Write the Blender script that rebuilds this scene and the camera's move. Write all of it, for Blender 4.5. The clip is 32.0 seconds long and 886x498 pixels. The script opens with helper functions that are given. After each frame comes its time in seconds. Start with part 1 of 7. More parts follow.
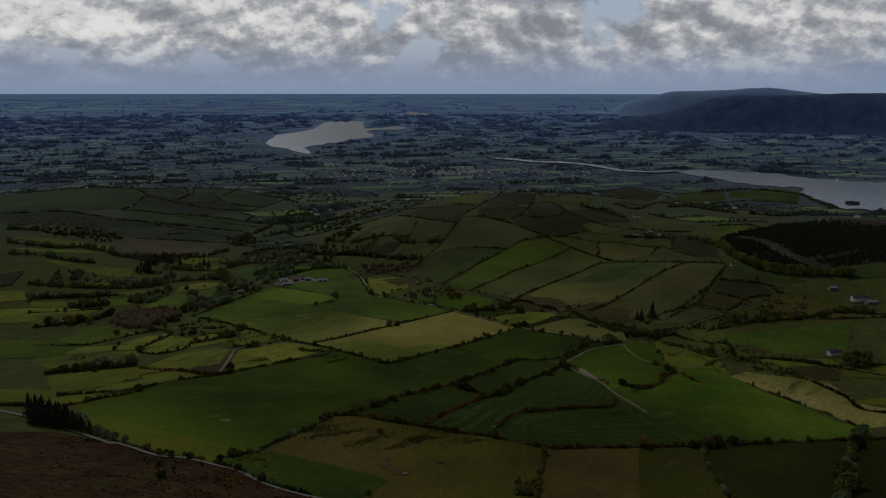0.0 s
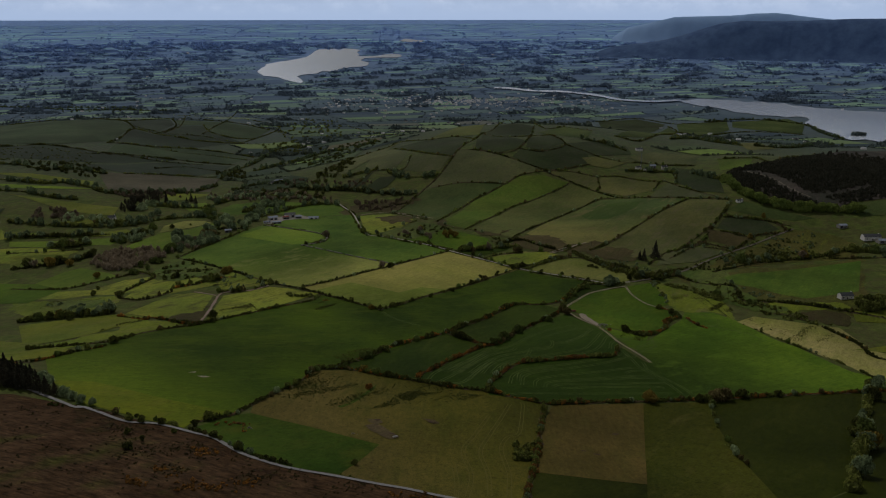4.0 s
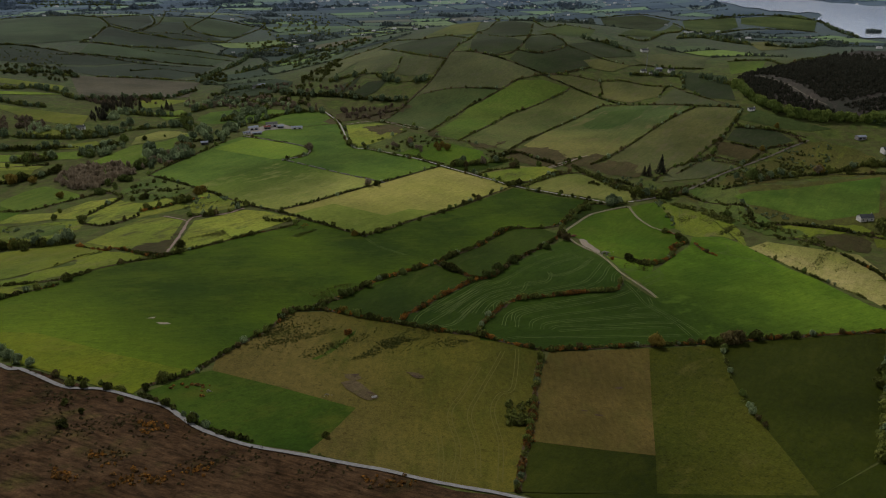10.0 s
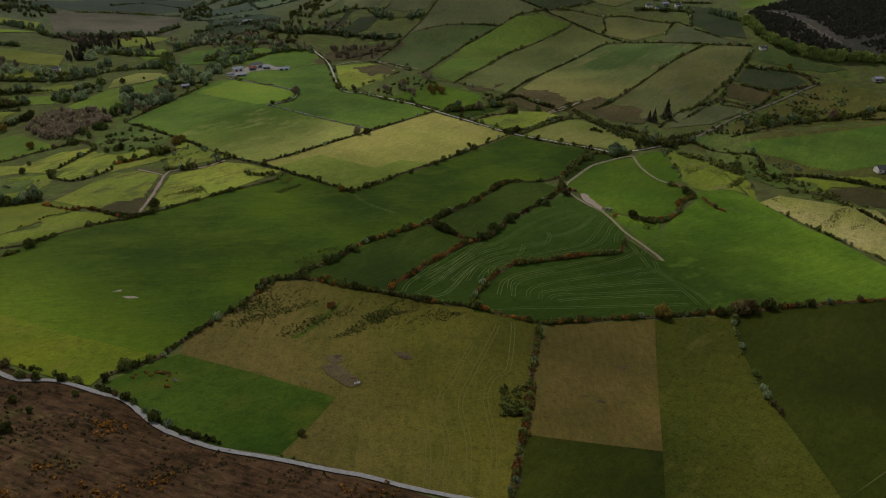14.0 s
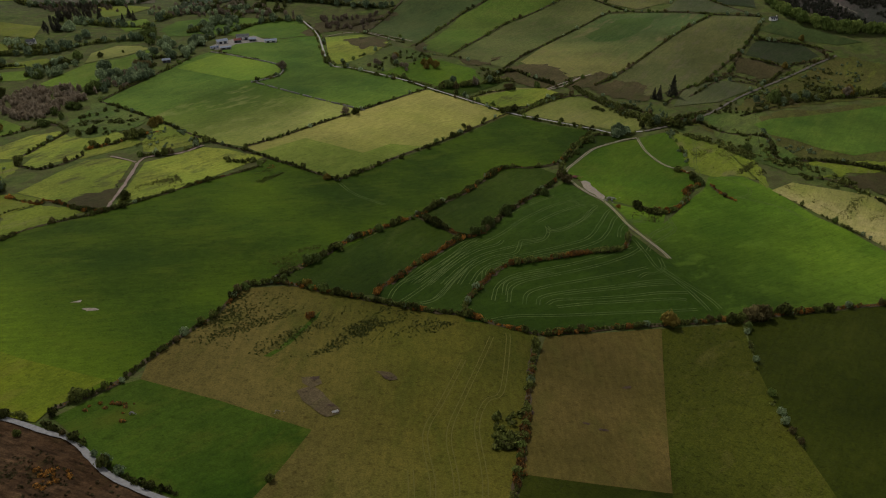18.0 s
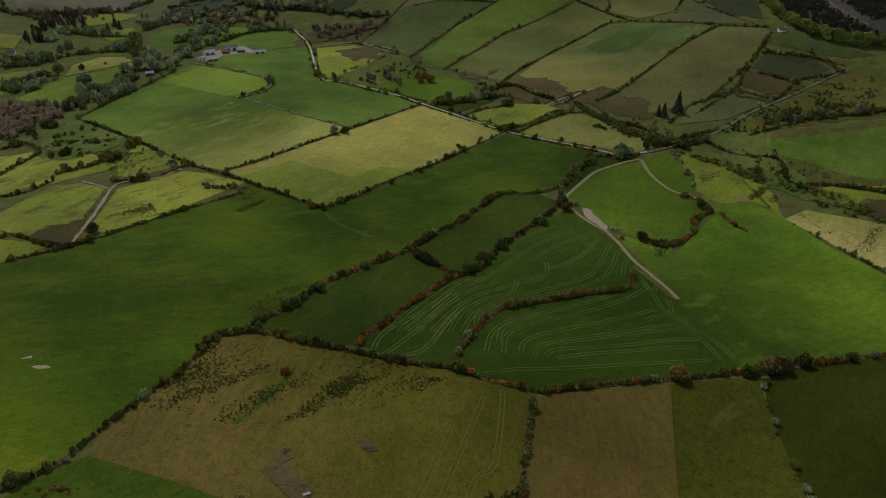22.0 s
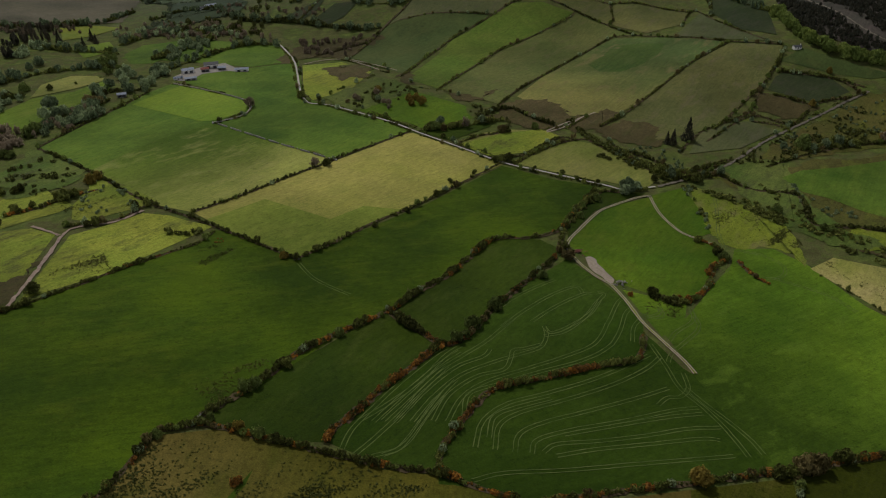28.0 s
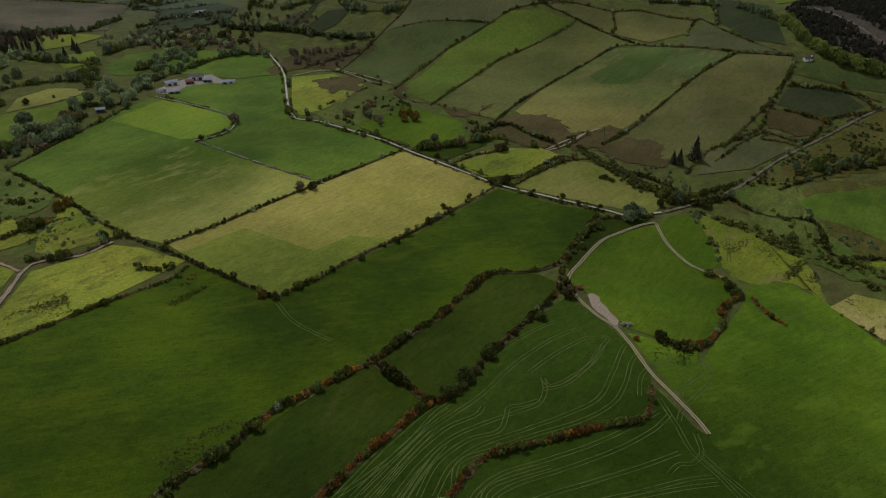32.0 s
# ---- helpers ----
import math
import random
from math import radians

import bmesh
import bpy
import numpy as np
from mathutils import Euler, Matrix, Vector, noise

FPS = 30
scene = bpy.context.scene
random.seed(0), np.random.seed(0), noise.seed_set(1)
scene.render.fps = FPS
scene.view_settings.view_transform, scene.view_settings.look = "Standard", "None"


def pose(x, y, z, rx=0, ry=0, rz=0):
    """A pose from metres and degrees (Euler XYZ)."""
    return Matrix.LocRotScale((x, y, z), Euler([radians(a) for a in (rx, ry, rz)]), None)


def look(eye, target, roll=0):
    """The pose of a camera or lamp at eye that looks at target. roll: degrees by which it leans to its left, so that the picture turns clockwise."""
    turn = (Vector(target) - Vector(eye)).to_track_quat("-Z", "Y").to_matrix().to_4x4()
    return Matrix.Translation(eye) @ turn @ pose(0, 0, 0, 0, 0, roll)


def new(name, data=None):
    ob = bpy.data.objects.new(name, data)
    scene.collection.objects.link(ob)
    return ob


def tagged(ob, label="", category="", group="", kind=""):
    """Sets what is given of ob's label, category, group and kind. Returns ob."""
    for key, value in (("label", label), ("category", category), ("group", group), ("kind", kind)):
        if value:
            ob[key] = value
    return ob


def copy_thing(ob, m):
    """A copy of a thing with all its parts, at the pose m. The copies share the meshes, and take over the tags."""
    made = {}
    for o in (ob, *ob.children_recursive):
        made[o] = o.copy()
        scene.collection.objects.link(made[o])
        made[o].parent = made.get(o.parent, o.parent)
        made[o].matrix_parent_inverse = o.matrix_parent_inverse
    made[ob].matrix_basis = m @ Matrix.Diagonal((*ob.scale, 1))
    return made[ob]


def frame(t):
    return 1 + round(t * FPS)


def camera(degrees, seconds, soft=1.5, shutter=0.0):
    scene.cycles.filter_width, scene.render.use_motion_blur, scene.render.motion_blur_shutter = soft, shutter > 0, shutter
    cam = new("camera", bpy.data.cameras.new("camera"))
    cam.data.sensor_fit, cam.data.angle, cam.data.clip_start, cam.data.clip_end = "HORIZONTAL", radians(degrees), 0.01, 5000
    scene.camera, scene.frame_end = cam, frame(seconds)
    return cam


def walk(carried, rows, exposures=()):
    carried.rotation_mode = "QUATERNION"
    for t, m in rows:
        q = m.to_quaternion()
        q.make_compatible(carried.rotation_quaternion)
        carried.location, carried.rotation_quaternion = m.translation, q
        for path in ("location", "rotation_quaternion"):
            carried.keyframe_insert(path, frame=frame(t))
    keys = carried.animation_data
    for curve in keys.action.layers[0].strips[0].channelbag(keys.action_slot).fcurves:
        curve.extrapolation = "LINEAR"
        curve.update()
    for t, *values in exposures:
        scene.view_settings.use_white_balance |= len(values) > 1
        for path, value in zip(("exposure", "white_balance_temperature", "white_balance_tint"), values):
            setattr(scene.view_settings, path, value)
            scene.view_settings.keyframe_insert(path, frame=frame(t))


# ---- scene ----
# the camera: seconds, x, y, z, turn to the right, tilt, roll
PATH = [
    (0, 0.00, -0.00, 220.00, 0.001, -11.628, 0.047),
    (1, 0.59, 10.01, 220.15, 0.085, -13.032, 0.053),
    (2, 1.14, 20.00, 220.30, 0.147, -14.396, 0.017),
    (3, 1.71, 29.91, 220.40, 0.185, -15.609, -0.041),
    (5.5, 4.17, 53.89, 220.21, 0.290, -18.590, 0.045),
    (6, 4.63, 58.59, 220.27, 0.310, -19.171, 0.047),
    (7, 5.56, 67.97, 220.48, 0.353, -20.433, 0.053),
    (8, 6.49, 77.38, 220.81, 0.406, -21.774, 0.029),
    (9, 7.42, 86.84, 221.16, 0.464, -23.094, 0.001),
    (10, 8.39, 96.35, 221.44, 0.510, -24.307, 0.011),
    (11, 9.41, 105.94, 221.66, 0.563, -25.550, 0.005),
    (12, 10.51, 115.56, 221.79, 0.600, -26.782, -0.024),
    (13, 11.71, 125.16, 221.86, 0.640, -28.001, -0.045),
    (14, 12.95, 134.72, 221.91, 0.641, -29.178, -0.050),
    (15, 14.20, 144.29, 221.96, 0.671, -30.414, -0.047),
    (17.5, 17.44, 168.65, 222.35, 0.730, -31.827, -0.103),
    (18, 18.13, 173.50, 222.46, 0.733, -31.826, -0.093),
    (19, 19.51, 183.20, 222.68, 0.724, -31.812, -0.069),
    (20, 20.92, 192.95, 222.86, 0.738, -31.808, -0.036),
    (21, 22.34, 202.80, 223.01, 0.737, -31.811, -0.008),
    (22, 23.79, 212.76, 223.16, 0.739, -31.800, -0.000),
    (23, 25.27, 222.80, 223.32, 0.707, -31.826, 0.018),
    (24, 26.73, 232.93, 223.47, 0.693, -31.818, 0.033),
    (25, 28.16, 243.10, 223.58, 0.660, -31.803, 0.025),
    (28, 32.11, 273.58, 223.40, 0.708, -31.797, 0.033),
    (29, 33.45, 283.67, 223.40, 0.703, -31.779, 0.023),
    (30, 34.84, 293.72, 223.42, 0.722, -31.806, 0.015),
    (31, 36.25, 303.74, 223.46, 0.699, -31.837, 0.025),
    (32, 37.73, 313.70, 223.51, 0.698, -31.859, 0.061),
]
cam = camera(59.74, 32.0, soft=1.1)


def aim(x, y, z, turn, tilt, roll):
    a, b = radians(turn), radians(tilt)
    return look((x, y, z), (x + math.sin(a) * math.cos(b), y + math.cos(a) * math.cos(b), z + math.sin(b)), roll)


walk(cam, [(t, aim(*row)) for t, *row in PATH], [(0, -0.88), (1.5, -0.64), (3.5, -0.16), (6, 0.50), (9, 0.71), (13, 0.84), (32, 0.84)])

# ---- world, sun ----
SUN_EL, SUN_AZ = radians(46), radians(-28)   # height; turn from straight ahead (+y) to the right
sun_way = Vector((math.sin(SUN_AZ) * math.cos(SUN_EL), math.cos(SUN_AZ) * math.cos(SUN_EL), math.sin(SUN_EL)))
sun = new("sun", bpy.data.lights.new("sun", "SUN"))
sun.data.energy, sun.data.angle, sun.data.color = 1.28, radians(1.5), (1.0, 0.935, 0.86)
sun.matrix_world = look(sun_way * 100, (0, 0, 0))


def node_maker(tree):
    def make(kind, **sets):
        n = tree.nodes.new(kind)
        for key, value in sets.items():
            if key in n.inputs:
                n.inputs[key].default_value = value
            elif key == "op":
                n.operation = value
            elif key == "blend":
                n.blend_type = value
        return n
    return make


def set_ramp(node, stops):
    els = node.color_ramp.elements
    while len(els) < len(stops):
        els.new(0.5)
    for el, (pos, col) in zip(els, stops):
        el.position = pos
        el.color = (*col, 1) if len(col) == 3 else col


world = bpy.data.worlds.new("cloudy_sky")
scene.world = world
world.use_nodes = True
wt = world.node_tree
wn = node_maker(wt)
sky = wn("ShaderNodeTexSky")
sky.sky_type, sky.sun_disc = "NISHITA", False
sky.sun_elevation, sky.sun_rotation = SUN_EL, SUN_AZ
sky.air_density, sky.dust_density = 1.0, 2.0
co = wn("ShaderNodeTexCoord")
sep = wn("ShaderNodeSeparateXYZ")
wt.links.new(co.outputs["Generated"], sep.inputs[0])
up = wn("ShaderNodeMath", op="ADD")
wt.links.new(sep.outputs[2], up.inputs[0])
up.inputs[1].default_value = 0.62
safe = wn("ShaderNodeMath", op="MAXIMUM")
wt.links.new(up.outputs[0], safe.inputs[0])
safe.inputs[1].default_value = 0.08
px = wn("ShaderNodeMath", op="DIVIDE")
py = wn("ShaderNodeMath", op="DIVIDE")
for n, k in ((px, 0), (py, 1)):
    wt.links.new(sep.outputs[k], n.inputs[0])
    wt.links.new(safe.outputs[0], n.inputs[1])
plane = wn("ShaderNodeCombineXYZ")
wt.links.new(px.outputs[0], plane.inputs[0])
wt.links.new(py.outputs[0], plane.inputs[1])
big = wn("ShaderNodeTexNoise", Scale=5.6, Detail=11.0, Roughness=0.54, Distortion=0.15)
wt.links.new(plane.outputs[0], big.inputs["Vector"])
cover = wn("ShaderNodeValToRGB")
set_ramp(cover, [(0.36, (0, 0, 0)), (0.42, (1, 1, 1))])
wt.links.new(big.outputs[0], cover.inputs[0])
# relief: each puff is brighter on the side towards the light
shifted = wn("ShaderNodeMapping")
shifted.inputs["Location"].default_value = (0.008, -0.024, 0)
wt.links.new(plane.outputs[0], shifted.inputs[0])
puffs = []
for source in (plane, shifted):
    n = wn("ShaderNodeTexNoise", Scale=9.5, Detail=12.0, Roughness=0.62, Distortion=0.0)
    wt.links.new(source.outputs[0], n.inputs["Vector"])
    puffs.append(n)
diff = wn("ShaderNodeMath", op="SUBTRACT")
wt.links.new(puffs[0].outputs[0], diff.inputs[0])
wt.links.new(puffs[1].outputs[0], diff.inputs[1])
gain = wn("ShaderNodeMath", op="MULTIPLY_ADD")
gain.inputs[1].default_value, gain.inputs[2].default_value = 3.8, 0.48
wt.links.new(diff.outputs[0], gain.inputs[0])
base = wn("ShaderNodeTexNoise", Scale=2.8, Detail=5.0, Roughness=0.5)
wt.links.new(plane.outputs[0], base.inputs["Vector"])
sum_up = wn("ShaderNodeMath", op="MULTIPLY_ADD")
sum_up.inputs[1].default_value = 2.3
wt.links.new(base.outputs[0], sum_up.inputs[0])
wt.links.new(gain.outputs[0], sum_up.inputs[2])
tone = wn("ShaderNodeValToRGB")
halved = wn("ShaderNodeMath", op="MULTIPLY")
halved.inputs[1].default_value = 0.32
wt.links.new(sum_up.outputs[0], halved.inputs[0])
set_ramp(tone, [(0.38, (2.6, 2.75, 3.1)), (0.48, (3.6, 3.75, 4.1)), (0.56, (4.9, 5.0, 5.3)), (0.63, (7.0, 7.0, 7.0)), (0.74, (8.8, 8.7, 8.6))])
wt.links.new(halved.outputs[0], tone.inputs[0])
veil = wn("ShaderNodeMixRGB", Fac=0.85, Color2=(3.9, 4.7, 6.0, 1))
wt.links.new(sky.outputs[0], veil.inputs[1])
sky = veil
mixed = wn("ShaderNodeMixRGB")
wt.links.new(cover.outputs[0], mixed.inputs[0])
wt.links.new(sky.outputs[0], mixed.inputs[1])
wt.links.new(tone.outputs[0], mixed.inputs[2])
# the unseen sky overhead is dimmed to weaken fill light, brighter towards the horizon
high = wn("ShaderNodeValToRGB")
set_ramp(high, [(0.12, (1.5, 1.5, 1.5)), (0.40, (0.28, 0.27, 0.26)), (1.0, (0.15, 0.145, 0.135))])
wt.links.new(sep.outputs[2], high.inputs[0])
dim = wn("ShaderNodeMixRGB", blend="MULTIPLY", Fac=1.0)
wt.links.new(mixed.outputs[0], dim.inputs[1])
wt.links.new(high.outputs[0], dim.inputs[2])
mixed = dim
# pale air low over the horizon
low = wn("ShaderNodeValToRGB")
set_ramp(low, [(0.0, (1, 1, 1)), (0.018, (0.88, 0.88, 0.88)), (0.038, (0.40, 0.40, 0.40)), (0.062, (0, 0, 0))])
wt.links.new(sep.outputs[2], low.inputs[0])
airy = wn("ShaderNodeMixRGB", Color2=(3.9, 5.0, 7.1, 1))
wt.links.new(low.outputs[0], airy.inputs[0])
wt.links.new(mixed.outputs[0], airy.inputs[1])
wt.links.new(airy.outputs[0], wt.nodes["Background"].inputs[0])
wt.nodes["Background"].inputs[1].default_value = 0.10

# ---- materials ----
MATS = {}


def material(name, build):
    if name not in MATS:
        m = bpy.data.materials.new(name)
        m.use_nodes = True
        m.node_tree.nodes["Principled BSDF"].inputs["Specular IOR Level"].default_value = 0.035
        build(m.node_tree, node_maker(m.node_tree), m.node_tree.nodes["Principled BSDF"])
        MATS[name] = m
    return MATS[name]


def noise_at(t, mk, scale, detail=4.0, rough=0.55, stretch=None, turn=0.0):
    """Noise over world metres; scale in waves a metre."""
    g = mk("ShaderNodeNewGeometry")
    n = mk("ShaderNodeTexNoise", Scale=scale, Detail=detail, Roughness=rough)
    if stretch:
        mp = mk("ShaderNodeMapping")
        mp.inputs["Rotation"].default_value = (0, 0, turn)
        drawn = mk("ShaderNodeVectorMath", op="MULTIPLY")
        drawn.inputs[1].default_value = stretch
        t.links.new(g.outputs["Position"], mp.inputs[0])
        t.links.new(mp.outputs[0], drawn.inputs[0])
        t.links.new(drawn.outputs[0], n.inputs["Vector"])
    else:
        t.links.new(g.outputs["Position"], n.inputs["Vector"])
    return n


def ramp_from(t, mk, source, stops):
    r = mk("ShaderNodeValToRGB")
    set_ramp(r, stops)
    t.links.new(source, r.inputs[0])
    return r


def mix(t, mk, fac, a, b, blend="MIX"):
    n = mk("ShaderNodeMixRGB", blend=blend)
    for k, v in ((0, fac), (1, a), (2, b)):
        if isinstance(v, (int, float)):
            n.inputs[k].default_value = v
        elif isinstance(v, tuple):
            n.inputs[k].default_value = (*v, 1)
        else:
            t.links.new(v, n.inputs[k])
    return n


def grass(name, a, b, patch=(0.1, 0.1, 0.02), amount=0.5, lines=0.0, turn=0.6, tuft=0.34, fade=None):
    """Grass of two tones in broad drifts that imitate cloud shade, with patches of a third, mown or driven lines, and
    tufts.
    """
    def build(t, mk, bsdf):
        broad = noise_at(t, mk, 0.016, 5, 0.6)
        mid = noise_at(t, mk, 0.09, 6, 0.65, (1, 0.35, 1), turn)
        fine = noise_at(t, mk, 1.3, 3, 0.7)
        mottle = noise_at(t, mk, 0.30, 5, 0.7, (1, 0.6, 1), turn)
        drift = noise_at(t, mk, 0.0085, 3, 0.5)
        base = mix(t, mk, ramp_from(t, mk, broad.outputs[0], [(0.38, (0, 0, 0)), (0.62, (1, 1, 1))]).outputs[0], a, b)
        if fade:      # the tone changes across the field, in places standing in for cloud shade
            (x0, y0), (x1, y1), start = fade
            axis = Vector((x1 - x0, y1 - y0, 0))
            axis /= axis.length_squared
            geo = mk("ShaderNodeNewGeometry")
            dot = mk("ShaderNodeVectorMath", op="DOT_PRODUCT")
            t.links.new(geo.outputs["Position"], dot.inputs[0])
            dot.inputs[1].default_value = axis
            sway = mk("ShaderNodeMath", op="MULTIPLY_ADD")
            sway.inputs[1].default_value = 0.5
            sway.inputs[2].default_value = -0.25 - axis.x * x0 - axis.y * y0
            t.links.new(broad.outputs[0], sway.inputs[0])
            place_in = mk("ShaderNodeMath", op="ADD")
            t.links.new(dot.outputs["Value"], place_in.inputs[0])
            t.links.new(sway.outputs[0], place_in.inputs[1])
            far_end = ramp_from(t, mk, place_in.outputs[0], [(0.0, (0, 0, 0)), (1.0, (1, 1, 1))])
            base = mix(t, mk, far_end.outputs[0], start, base.outputs[0])
        # wide lighter and darker areas painted in for cloud shade
        base = mix(t, mk, 1.0, base.outputs[0], ramp_from(t, mk, drift.outputs[0], [(0.38, (0.72, 0.74, 0.70)), (0.62, (1.22, 1.2, 1.15))]).outputs[0], "MULTIPLY")
        base = mix(t, mk, 1.0, base.outputs[0], ramp_from(t, mk, mottle.outputs[0], [(0.32, (0.84, 0.86, 0.84)), (0.68, (1.17, 1.15, 1.14))]).outputs[0], "MULTIPLY")
        streak = noise_at(t, mk, 0.7, 3, 0.6, (1, 0.04, 1), turn)
        base = mix(t, mk, 1.0, base.outputs[0], ramp_from(t, mk, streak.outputs[0], [(0.36, (0.91, 0.92, 0.91)), (0.64, (1.09, 1.08, 1.09))]).outputs[0], "MULTIPLY")
        spots = ramp_from(t, mk, mid.outputs[0], [(0.52, (0, 0, 0)), (0.70, (amount, amount, amount))])
        c = mix(t, mk, spots.outputs[0], base.outputs[0], patch)
        lo, hi = 1 - 0.6 * tuft, 1 + 0.6 * tuft
        grain = ramp_from(t, mk, fine.outputs[0], [(0.3, (lo, lo, lo)), (0.7, (hi, hi, hi))])
        c = mix(t, mk, 1.0, c.outputs[0], grain.outputs[0], "MULTIPLY")
        clump = noise_at(t, mk, 0.42, 5, 0.72)
        tufts = ramp_from(t, mk, clump.outputs[0], [(0.54, (1, 1, 1)), (0.68, (1 - 0.9 * tuft, 1 - 0.9 * tuft, 1 - 0.9 * tuft))])
        c = mix(t, mk, 1.0, c.outputs[0], tufts.outputs[0], "MULTIPLY")
        if lines:
            g = mk("ShaderNodeNewGeometry")
            mp = mk("ShaderNodeMapping")
            mp.inputs["Rotation"].default_value = (0, 0, turn)
            t.links.new(g.outputs["Position"], mp.inputs[0])
            w = mk("ShaderNodeTexWave", Scale=0.10, Distortion=1.6, Detail=2.0)
            w.inputs["Detail Scale"].default_value = 0.4
            t.links.new(mp.outputs[0], w.inputs["Vector"])
            r = ramp_from(t, mk, w.outputs[0], [(0.2, (1, 1, 1)), (0.9, (1 + lines, 1 + lines, 1 + lines))])
            c = mix(t, mk, 1.0, c.outputs[0], r.outputs[0], "MULTIPLY")
        t.links.new(c.outputs[0], bsdf.inputs["Base Color"])
        bsdf.inputs["Roughness"].default_value = 0.85
        bump = mk("ShaderNodeBump", Strength=0.5, Distance=0.3)
        t.links.new(fine.outputs[0], bump.inputs["Height"])
        t.links.new(bump.outputs[0], bsdf.inputs["Normal"])
    return material(name, build)


